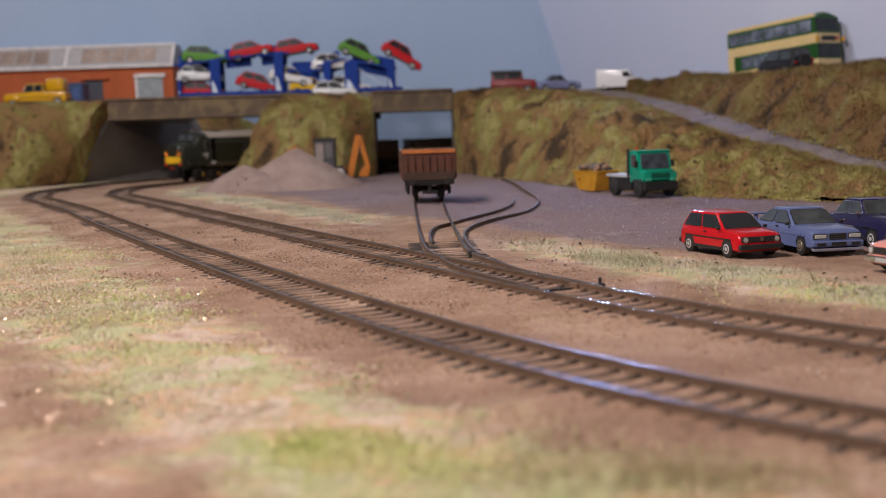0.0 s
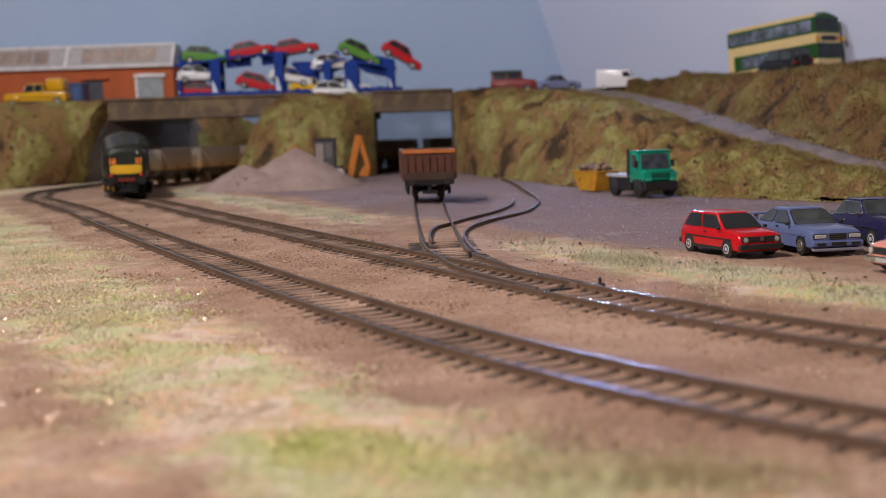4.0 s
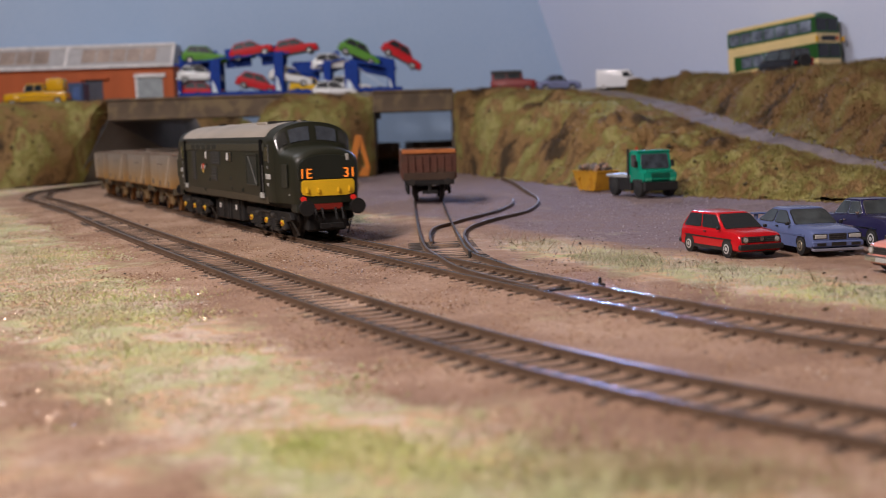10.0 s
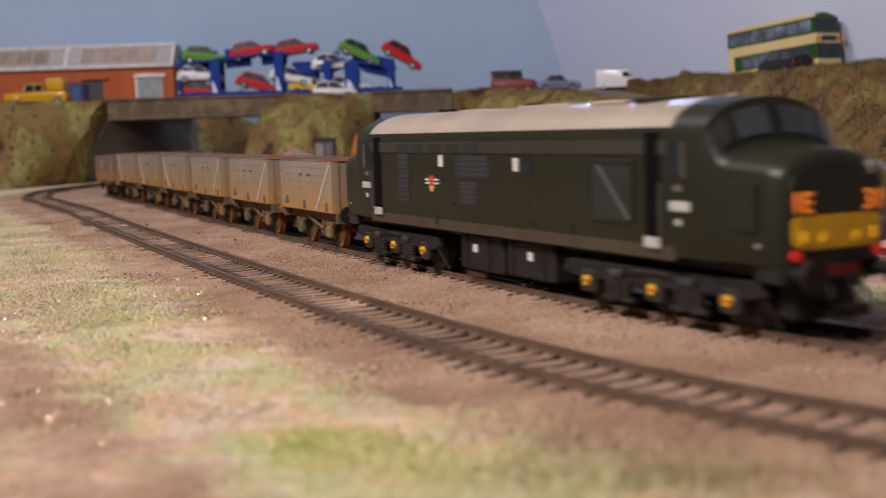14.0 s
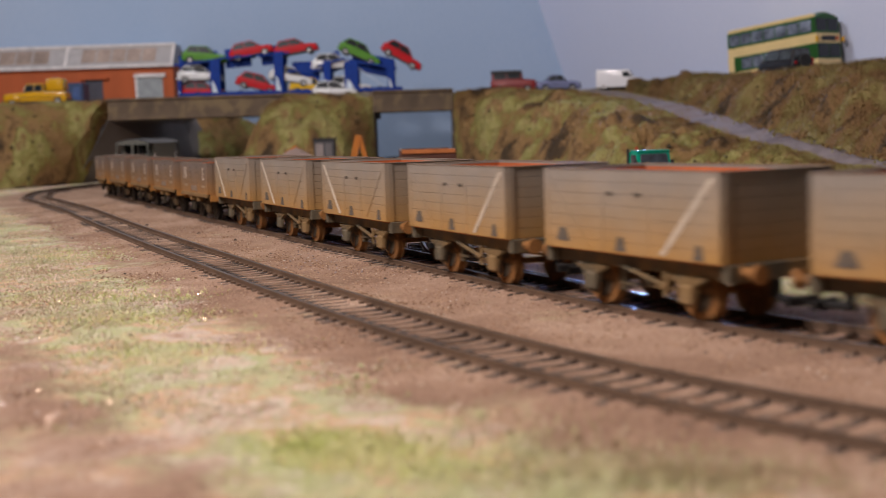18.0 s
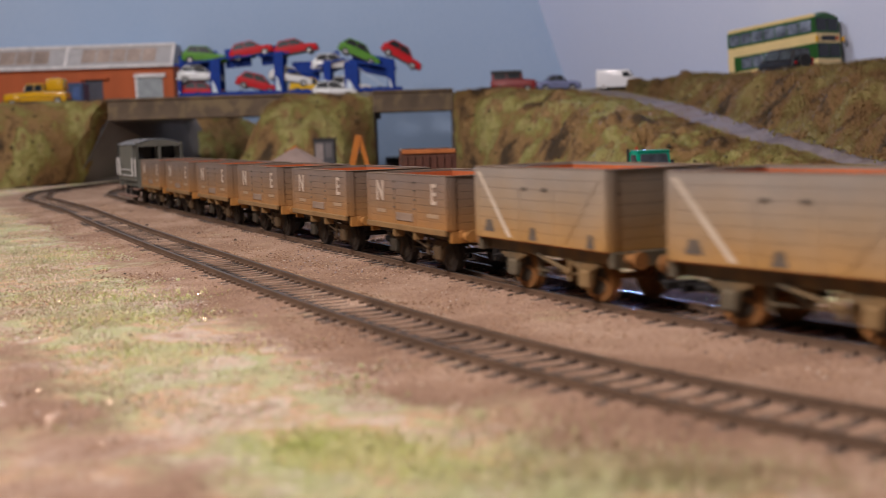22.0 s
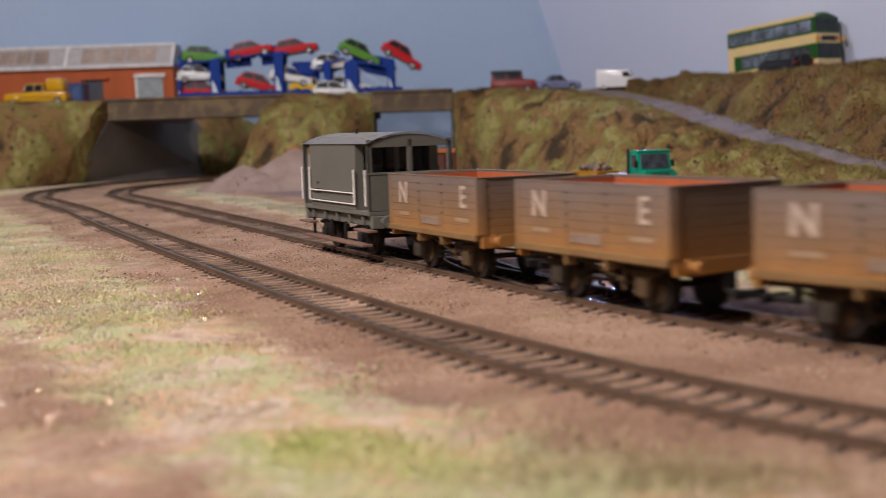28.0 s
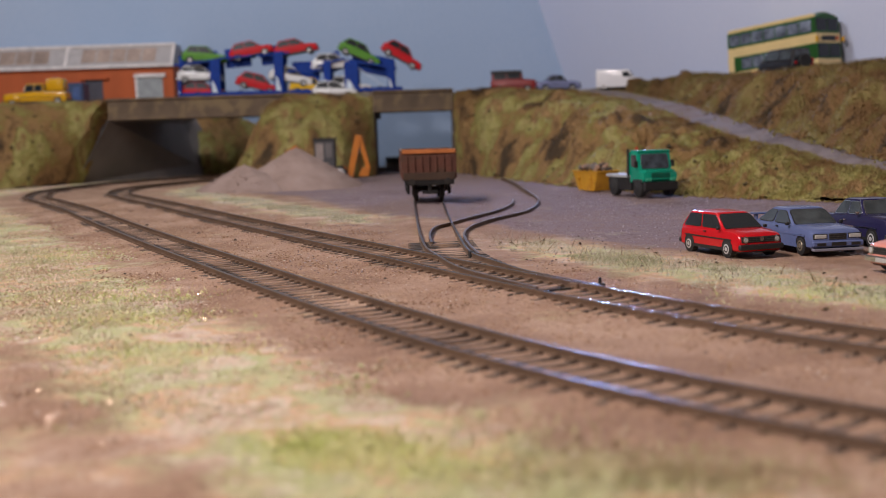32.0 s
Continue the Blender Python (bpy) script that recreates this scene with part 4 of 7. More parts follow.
            part("nose_grille", box(min(sx * 101, sx * 111), max(sx * 101, sx * 111), min(yn, yn + sy * 0.5), max(yn, yn + sy * 0.5), 22.5, 32.5, 0.1), LOCOD, t, "dark nose side grille")
            part("nose_lamp", cyl((sx * 110.5, sy * 14.0, 19.8), (sx * 110.5, sy * 15.2, 19.8), 0.8, 12), mat("pale_mark", (0.45, 0.45, 0.42), 0.6), t)
        GR = mat("grille_dark", (0.014, 0.017, 0.013), 0.6)
        LIGHTG = mat("grille_grey", (0.024, 0.027, 0.029), 0.5)
        if sy < 0:
            big = ((53, 71, 22.5, 36.5),)
            small = ((-6, 14, 31.0, 37.5), (-4, 7, 22.8, 29.6), (-48, -40, 22, 38))
        else:
            big = ((-71, -53, 22.5, 36.5),)
            small = ((-26, -12, 31.0, 37.5), (-25, -14, 22.8, 29.4), (40, 50, 22, 38))
        for x0, x1, z0, z1 in big:
            panel("radiator_grille", x0, x1, z0, z1, GR, 0.3, "large dark radiator grille")
            for fx0, fx1, fz0, fz1 in ((x0 - 0.4, x0 + 0.4, z0, z1), (x1 - 0.4, x1 + 0.4, z0, z1), (x0, x1, z0 - 0.4, z0 + 0.4), (x0, x1, z1 - 0.4, z1 + 0.4)):
                panel("grille_frame", fx0, fx1, fz0, fz1, LOCOD, 0.6)
            xa, xb = (x0 + 3, x1 - 2) if sy < 0 else (x1 - 3, x0 + 2)
            part("grille_brace", prism([(xa, z1 - 0.6), (xa + 0.9, z1 - 0.6), (xb + 0.9, z0 + 0.6), (xb, z0 + 0.6)], min(y, y + sy * 0.55), max(y, y + sy * 0.55)), mat("brace_grey", (0.11, 0.11, 0.10), 0.5), t, "pale diagonal brace")
        for x0, x1, z0, z1 in small:
            panel("body_grille", x0 - 13, x1 - 13, z0, z1, LIGHTG, 0.25, "grey side grille")
            for k in range(int((z1 - z0) / 1.5)):
                panel("grille_slat", x0 - 12.7, x1 - 13.3, z0 + 0.6 + 1.5 * k, z0 + 1.0 + 1.5 * k, LIGHTG, 0.4)
        for x in (-62, -50, -38, -26, -14):
            panel("roof_louvre", x, x + 9, 38.6, 41.3, GR, 0.5, "dark louvre below the roof")
        for x, z in ((-29.5, 35.8), (16.5, 35.2)):
            panel("works_plate", x - 1.1, x + 1.1, z - 1.8, z + 1.8, WHITE, 0.35, "white notice panel")
        panel("porthole", 20, 25, 32.6, 37.4, BLUEGL, 0.35, "small body-side window")
        for x, z in ((-22, 23), (22, 24.6), (-28, 30.4), (24, 19.8), (44, 19.6), (-34, 17.4)):
            panel("body_catch", x - 0.7, x + 0.7, z - 0.9, z + 0.9, GR, 0.35)
        cr = mat("crest_red", (0.45, 0.06, 0.02), 0.5)
        cg = mat("crest_gold", (0.6, 0.4, 0.1), 0.5)
        part("crest", cyl((-36, y, 29.6), (-36, y + sy * 0.45, 29.6), 1.7, 18), cr, t, "small red and gold crest")
        part("crest_bar", box(-40.4, -31.6, min(y, y + sy * 0.3), max(y, y + sy * 0.3), 29.7, 30.2), WHITE, t)
        part("crest_bar", box(-40.4, -31.6, min(y, y + sy * 0.3), max(y, y + sy * 0.3), 28.6, 29.1), WHITE, t)
        part("crest_foot", cyl((-36, y, 27.4), (-36, y + sy * 0.4, 27.4), 1.2, 12), cg, t)
        # tanks and battery boxes between the bogies
        part("fuel_tank", box(-24, 2, min(sy * 4, sy * 14.6), max(sy * 4, sy * 14.6), 3.0, 14.2, 0.8), BLACK, t, "black underframe tank")
        part("battery_box", box(4.5, 30, min(sy * 4, sy * 14.6), max(sy * 4, sy * 14.6), 3.4, 14.2, 0.8), BLACK, t, "black battery box")
        for x in (-14, 18):
            part("tank_label", box(x - 1.0, x + 1.0, min(sy * 14.6, sy * 14.9), max(sy * 14.6, sy * 14.9), 8.6, 11.0, 0.05), WHITE, t)
        for x in (-20, -6, 8, 25):
            part("tank_rib", box(x - 0.6, x + 0.6, min(sy * 14.4, sy * 15.2), max(sy * 14.4, sy * 15.2), 3.6, 13.6, 0.15), BLACK, t)
    part("underframe", box(-108, 108, -12, 12, 12.6, 15.6, 0.4), BLACK, t)
    # cab fronts and noses
    for sx in (1, -1):
        for sy in (-1, 1):
            part("windscreen", cab_patch(sx, sy, 99.9, 97.8, 53, 86), SCREEN, t, "dark cab windscreen", smooth=True)
            part("quarter_light", cab_patch(sx, sy, 99.8, 97.7, 14, 48), mat("cab_side_glass", (0.035, 0.036, 0.034), 0.15, 0, 0.3, 60, 200, bump=0), t, "dark curved corner window", smooth=True)
            part("marker_lamp", cyl((sx * 116.6, sy * 11.2, 17.6), (sx * 118.3, sy * 11.2, 17.6), 1.2, 14), REDLMP, t, "glowing red tail lamp")
            part("lamp_bracket", box(min(sx * 117.4, sx * 119), max(sx * 117.4, sx * 119), sy * 9.5 - 0.4, sy * 9.5 + 0.4, 20.2, 22.6, 0.1), YELLOW, t)
            part("lamp_bracket", box(min(sx * 117.4, sx * 119), max(sx * 117.4, sx * 119), sy * 4.5 - 0.4, sy * 4.5 + 0.4, 20.2, 22.0, 0.1), YELLOW, t)
        part("screen_pillar", box(min(sx * 94, sx * 99.8), max(sx * 94, sx * 99.8), -0.6, 0.6, 41, 42, 0.1), LOCOG, t)
        part("warning_panel", prism([(-11.4, 19.4), (-8.0, 18.7), (8.0, 18.7), (11.4, 19.4), (11.9, 21.0), (11.9, 24.6), (11.0, 25.6), (-11.0, 25.6), (-11.9, 24.6), (-11.9, 21.0)], -sx * 116.0, -sx * 118.1, 0.15, axis="x"), YELLOW, t, "yellow warning panel on the nose")
        part("headcode_box", prism([(-13.1, 26.0), (13.1, 26.0), (13.0, 31.4), (11.8, 33.6), (8.4, 35.4), (3, 36.3), (-3, 36.3), (-8.4, 35.4), (-11.8, 33.6), (-13.0, 31.4)], -sx * 115.0, -sx * 117.9, 0.2, axis="x"), LOCOD, t, "black headcode panel")
        for txt, y in (("1E", -9.9), ("31", 9.9)):
            b = lettering(txt, 6.0, 0.12)
            b.transform(Matrix.Rotation(radians(90 * sx), 4, "Z"))
            part("headcode", b, ORANGE, t, "glowing orange headcode characters " + txt, m=at(sx * 118.05, y * sx, 28.2))
        part("nose_catch", box(min(sx * 115, sx * 118), max(sx * 115, sx * 118), 8.4, 9.8, 33.6, 36.4, 0.2), mat("pale_mark", (0.45, 0.45, 0.42), 0.6), t, "white lamp bracket plate")
        part("buffer_beam", box(min(sx * 113, sx * 117.5), max(sx * 113, sx * 117.5), -6.6, 6.6, 12.6, 17.4, 0.4), REDM, t, "dull red buffer beam")
        part("valance", box(min(sx * 108, sx * 116.4), max(sx * 108, sx * 116.4), -13.8, 13.8, 11.6, 19.0, 0.6), LOCOD, t)
        part("snow_shield", box(min(sx * 110, sx * 115), max(sx * 110, sx * 115), -9, 9, 3.4, 11.6, 0.8), BLACK, t)
        cp = box(min(sx * 114, sx * 122), max(sx * 114, sx * 122), -1.4, 1.4, 5, 6.8, 0.3)
        box(sx * 121 - 0.8, sx * 121 + 0.8, -5.2, 5.2, 4.8, 7.2, 0.2, cp)
        part("coupling", cp, BLACK, t, "black tension-lock coupling")
        for y in (-6, -3, 3, 6):
            part("brake_hose", cyl((sx * 117.5, y, 13.5), (sx * 119.5, y, 8.5), 0.5, 8), BLACK, t)
    buffers(t, 117.0, 11.4, 14.0, BLACK, 3.4, 6.6)
    bog, sets = [], []
    BOGD = mat("bogie_dusty", (0.034, 0.029, 0.024), 0.75, 0, 0.35, 90, 2000, 0.2, spec=0.3)
    for sx in (1, -1):
        b = bmesh.new()
        for sy in (-1, 1):
            y0, y1 = sorted((sy * 12.6, sy * 14.6))
            merge(b, prism([(-36, 8.5), (-34, 11.5), (34, 11.5), (36, 8.5), (30, 7.2), (-30, 7.2)], y0, y1, 0.3))
            for x in (-25, 0, 25):
                box(x - 3.4, x + 3.4, y0, y1 + 0.2 if sy > 0 else y1, 3.8, 8.0, 0.5, b)
            for x in (-12.5, 12.5):
                cyl((x, sy * 14.0, 3.4), (x, sy * 14.0, 8.4), 2.4, 10, bm=b)
                box(x - 5, x + 5, y0, y1, 2.2, 3.6, 0.3, b)
            box(-9, 9, sy * 14 - 1, sy * 14 + 1, 9.0, 10.8, 0.4, b)
        box(-30, 30, -11, 11, 7, 11, 0.4, b)
        f = part("bogie", b, BLACK, t, "black six-wheel bogie", m=at(sx * 73, 0, 0))
        for sy in (-1, 1):
            y0, y1 = sorted((sy * 14.4, sy * 15.5))
            for x in (-12.5, 12.5):
                for dx in (-3.2, 3.2):
                    sp = bmesh.new()
                    for k in range(5):
                        cyl((x + dx, sy * 14.6, 3.8 + k * 0.95), (x + dx, sy * 14.6, 4.3 + k * 0.95), 1.25, 10, bm=sp)
                    part("coil_spring", sp, BOGD, f)
                part("spring_plank", box(x - 5.6, x + 5.6, y0, y1, 2.6, 3.7, 0.2), BOGD, f)
                part("brake_cylinder", cyl((x - 2.4, sy * 15.0, 9.2), (x + 2.4, sy * 15.0, 9.2), 1.3, 12), BOGD, f)
            part("sand_pipe", cyl((34 * 1, sy * 14.2, 9), (36.5, sy * 11, 1.4), 0.35, 6), BOGD, f)
            part("step_board", box(-6, 6, y0, y1, 10.2, 11.0, 0.15), BOGD, f)
        bog.append((f, sx * 73))
        for x in (-25, 0, 25):
            sets.append(wheelset(7.2, WHEELB, f, x))
            for sy in (-1, 1):
                ab = cyl((x, sy * 14.4, 6.6), (x, sy * 15.6, 6.6), 1.4, 16, 1.25)
                ax = part("axlebox", ab, YELLOW, f, "yellow axlebox cover with a red band", smooth=True)
                part("axlebox_band", box(x - 1.25, x + 1.25, min(sy * 15.5, sy * 15.75), max(sy * 15.5, sy * 15.75), 6.2, 7.0), ORBOX, ax)
                part("axlebox_guide", box(x - 2.7, x + 2.7, min(sy * 13.6, sy * 14.9), max(sy * 13.6, sy * 14.9), 3.6, 9.4, 0.4), BOGD, f)
    return t, bog, sets


def brake_van():
    t = thing("brake_van", "grey goods brake van with white handrails and open verandas", "brake van")
    hl, hw = 36.5, 16.6
    part("floor", box(-hl, hl, -hw, hw, 15.4, 17.0, 0.2), VANG, t)
    wall = 0.9
    part("cabin_side", box(-27, 24, -hw, -hw + wall, 17, 41.4, 0.1), VANG, t, "plain grey sheeted cabin side")
    part("cabin_side", box(-27, 24, hw - wall, hw, 17, 41.4, 0.1), VANG, t)
    for x in (-27, 24 - wall):
        for y0, y1, z0, z1 in ((-hw + wall, -13.2, 17, 42), (13.2, hw - wall, 17, 42), (-13.2, 13.2, 17, 28), (-13.2, 13.2, 40.2, 43.0), (-0.8, 0.8, 28, 40.2)):
            part("end_panel", box(x, x + wall, y0, y1, z0, z1), VANG, t)
        part("end_window", box(x + 0.3, x + 0.5, -13.1, 13.1, 28.1, 40.1), GLASS, t)
    for sx in (-1, 1):
        e = bmesh.new()
        x0, x1 = sorted((sx * (hl - 0.9), sx * hl))
        box(x0, x1, -hw, hw, 17, 30.2, 0.15, e)
        for y in (-hw + 0.9, 0, hw - 0.9):
            box(x0, x1, y - 0.9, y + 0.9, 30.2, 42.5, 0.1, e)
        box(x0 - 0.2, x1 + 0.2, -hw - 0.2, hw + 0.2, 30.0, 30.8, 0.1, e)
        part("veranda_end", e, VANG, t, "veranda end with corner posts")
        for sy in (-1, 1):
            part("veranda_post", box(x0, x1, min(sy * (hw - 1.2), sy * hw), max(sy * (hw - 1.2), sy * hw), 17, 41.4, 0.1), VANG, t)
            for xx in ((sx * (hl - 0.6), sx * (26.6 if sx < 0 else 24.4)) if sy < 0 else (sx * 25.0,)):
                part("handrail", box(xx - 0.32, xx + 0.32, min(sy * (hw + 0.4), sy * (hw + 1.2)), max(sy * (hw + 0.4), sy * (hw + 1.2)), 18.8, 32.0, 0.3), WHITE, t, "white upright handrail")
    for sy in (-1, 1):
        y0, y1 = sorted((sy * (hw + 0.3), sy * (hw + 0.9)))
        for z in (19.2, 23.2):
            part("handrail", box(-26, 24, y0, y1, z - 0.22, z + 0.22, 0.1), WHITE, t, "white horizontal handrail")
        part("number_patch", box(-23, -16, min(sy * hw, sy * (hw + 0.2)), max(sy * hw, sy * (hw + 0.2)), 22.0, 23.8), BLACK, t, "small dark lettering panel")
        part("number_bar", box(-22, -18, min(sy * (hw + .2), sy * (hw + 0.3)), max(sy * (hw + .2), sy * (hw + 0.3)), 22.6, 23.1), WHITE, t)
        part("lettering_dot", box(-19.5, -17.5, min(sy * hw, sy * (hw + 0.2)), max(sy * hw, sy * (hw + 0.2)), 25.6, 26.6), BLACK, t)
        part("solebar", box(-hl, hl, min(sy * 13, sy * 14.6), max(sy * 13, sy * 14.6), 11.4, 15.3, 0.2), VANG, t)
        for x in (-28, -14, 0, 14, 28):
            part("solebar_bracket", box(x - 0.7, x + 0.7, min(sy * 14.5, sy * 16), max(sy * 14.5, sy * 16), 11.8, 15.3, 0.15), VANG, t)
        part("footboard", box(-32, 34, min(sy * 14.5, sy * 18.6), max(sy * 14.5, sy * 18.6), 4.2, 5.2, 0.2), FOOTB, t, "brown wooden lower footboard")
        for x0, x1 in ((-40, -26), (24, 39)):
            part("upper_step", box(x0, x1, min(sy * 14.5, sy * 18), max(sy * 14.5, sy * 18), 9.6, 10.5, 0.2), FOOTB, t, "short brown upper step")
        for x in (-29, -8, 8, 31):
            part("step_hanger", box(x - 0.5, x + 0.5, min(sy * 14.6, sy * 15.6), max(sy * 14.6, sy * 15.6), 5, 12, 0.1), BLACK, t)
        part("rain_strip", beam((-30, sy * 10.5, 43.9), (30, sy * 10.5, 43.9), 0.4, 0.5), VANR, t)
    ring = lambda x: [(x, -hw - 0.5 + (2 * hw + 1.0) * i / 14, 40.6 + 4.6 * math.cos((i - 7) / 7 * 1.5) ** 0.8) for i in range(15)]
    rf = loft([ring(-hl - 0.7), ring(hl + 0.7)], closed=False)
    bmesh.ops.solidify(rf, geom=rf.faces[:], thickness=0.7)
    part("roof", rf, VANR, t, "smooth grey arched roof", smooth=True)
    for x in (-hl, hl - 0.9):
        pf = [(-hw, 39.8)] + [(-hw + 2 * hw * i / 14, 40.0 + 4.3 * math.cos((i - 7) / 7 * 1.5) ** 0.8) for i in range(15)] + [(hw, 39.8)]
        part("roof_hoop", prism(pf, -x - 0.9, -x, axis="x"), VANG, t)
    part("chimney", cyl((-4, -5, 43.5), (-4, -5, 46.6), 0.6, 10), BLACK, t, "small black stove pipe")
    for sx in (-1, 1):
        part("headstock", box(sx * hl - 1.2, sx * hl + 1.2, -15.8, 15.8, 10.8, 15.4, 0.25), VANG, t)
        cp = box(min(sx * hl, sx * (hl + 8)), max(sx * hl, sx * (hl + 8)), -1.2, 1.2, 5.2, 6.6, 0.3)
        box(sx * (hl + 7) - 0.7, sx * (hl + 7) + 0.7, -5, 5, 5, 7, 0.2, cp)
        part("coupling", cp, BLACK, t)
    buffers(t, hl, 11.4, 13.4, VANG, 2.2, 6.0)
    sets = []
    for x in (20, -20):
        sets.append(wheelset(6.6, WHEELB, t, x))
        for sy in (-1, 1):
            y = sy * 12.4
            b = prism([(x - 5, 11.5), (x + 5, 11.5), (x + 2, 3.4), (x - 2, 3.4)], min(y, y + sy * 0.6), max(y, y + sy * 0.6))
            box(x - 2, x + 2, min(y, y + sy * 2.2), max(y, y + sy * 2.2), 4.6, 8.6, 0.5, b)
            box(x - 8, x + 8, y - 0.7, y + 0.7, 9.4, 10.6, 0.2, b)
            part("axle_guard", b, BLACK, t)
    return t, sets


LOCO, BOGIES, LOCO_SETS = locomotive()
TRAIN = []   # (thing, wheelsets, offset along the line, half base)
GREY_LAB = "dusty pale grey seven-plank mineral wagon with white diagonal stripe"
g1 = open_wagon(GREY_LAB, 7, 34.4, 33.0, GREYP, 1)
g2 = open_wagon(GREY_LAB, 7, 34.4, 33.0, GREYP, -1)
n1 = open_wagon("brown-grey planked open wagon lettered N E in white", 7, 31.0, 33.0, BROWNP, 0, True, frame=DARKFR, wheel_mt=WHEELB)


def wheels_of(t):
    return [c for c in t.children if c.name.split(".")[0] == "wheelset"]


GREY_S = [1360.0 + 86.0 * i for i in range(6)]
NE_S = [1875.0 + 87.6 * i for i in range(6)]
used = set()
for i, (s, kind) in enumerate([(s, g1[0] if k < 3 else g2[0]) for k, s in enumerate(GREY_S)] + [(s, n1[0]) for s in NE_S]):
    t = kind if kind not in used else copy_thing(kind, Matrix())
    used.add(kind)
    TRAIN.append((t, wheels_of(t), s, 18.0, 6.3))
VAN, VAN_SETS = brake_van()
TRAIN.append((VAN, VAN_SETS, 2403.5, 20.0, 6.6))
LOCO_S = 1198.2

# ---- road vehicles ----
TYRE = mat("tyre_rubber", (0.02, 0.02, 0.02), 0.75, 0, 0.2)
RIM = mat("wheel_rim", (0.62, 0.62, 0.62), 0.35, 0.4, 0.1, bump=0)
CHROME = mat("chrome_trim", (0.75, 0.75, 0.75), 0.15, 1.0, 0.05, bump=0)
TRIM = mat("black_trim", (0.015, 0.015, 0.016), 0.5, 0, 0.1)
LENS = mat("lamp_lens", (0.42, 0.42, 0.40), 0.12, 0, 0.05, bump=0)
CABGLASS = mat("car_glass", (0.02, 0.024, 0.028), 0.08, 0, 0.05, bump=0, coat=0.3)
SEEGLASS = mat("car_glass_pale", (0.055, 0.065, 0.07), 0.1, 0, 0.3, 90, 200, bump=0, coat=0.3)


def paint(name, col, rough=0.25):
    return mat(name, col, max(0.18, rough - 0.05), 0, 0.05, 60, 1500, 0.0, coat=0.12, spec=0.3)


def pane(name, q, mt, parent, inset=(0.08, 0.92, 0.1, 0.9), off=0.15, label=""):
    """A thin pane lying on the four-cornered face q, inset from its edges."""
    p = [Vector(v) for v in q]

    def bi(s, t):
        return p[0].lerp(p[1], s).lerp(p[3].lerp(p[2], s), t)
    s0, s1, t0, t1 = inset
    ls, lt = (p[1] - p[0]).length, (p[3] - p[0]).length
    r = 0.16 * min(ls * (s1 - s0), lt * (t1 - t0))
    c = [bi(s0, t0), bi(s1, t0), bi(s1, t1), bi(s0, t1)]
    ring = []
    for cs, ct, a0 in ((s0 + r / ls, t0 + r / lt, 180), (s1 - r / ls, t0 + r / lt, 270), (s1 - r / ls, t1 - r / lt, 0), (s0 + r / ls, t1 - r / lt, 90)):
        for k in range(4):
            a = radians(a0 + 30 * k)
            ring.append(bi(cs + r / ls * math.cos(a), ct + r / lt * math.sin(a)))
    n = (c[1] - c[0]).cross(c[3] - c[0]).normalized()
    mid = sum(p, Vector()) / 4
    if n.dot(mid - Vector((0, 0, 10))) < 0:
        n.negate()
    return part(name, loft([[v - n * 0.3 for v in ring], [v + n * off for v in ring]]), mt, parent, label)


def wheel(t, x, y, r, w, rim=RIM):
    sg = 1 if y > 0 else -1
    rings = []
    for dy, k in ((-0.5, 0.80), (-0.42, 0.94), (-0.2, 0.98), (0.2, 0.98), (0.42, 0.94), (0.5, 0.80)):
        rings.append([(x + r * k * math.cos(a * math.pi / 10), y + dy * w, r + r * k * math.sin(a * math.pi / 10)) for a in range(20)])
    wh = part("wheel", loft(rings), TYRE, t, smooth=True)
    yo = y + sg * w / 2
    part("rim", cyl((x, yo - sg * 0.3, r), (x, yo + sg * 0.12, r), r * 0.7, 18, r * 0.62), rim, wh, "metal wheel rim", smooth=True)
    if rim is not TYRE:
        part("rim_recess", cyl((x, yo - sg * 0.1, r), (x, yo + sg * 0.15, r), r * 0.5, 16, r * 0.46), TRIM, wh, "dark recess of the wheel rim")
        part("hub", cyl((x, yo - sg * 0.1, r), (x, yo + sg * 0.24, r), r * 0.33, 12, r * 0.26), rim, wh)
        return
    part("hub", cyl((x, yo - sg * 0.1, r), (x, yo + sg * 0.2, r), r * 0.16, 8), TRIM, wh)


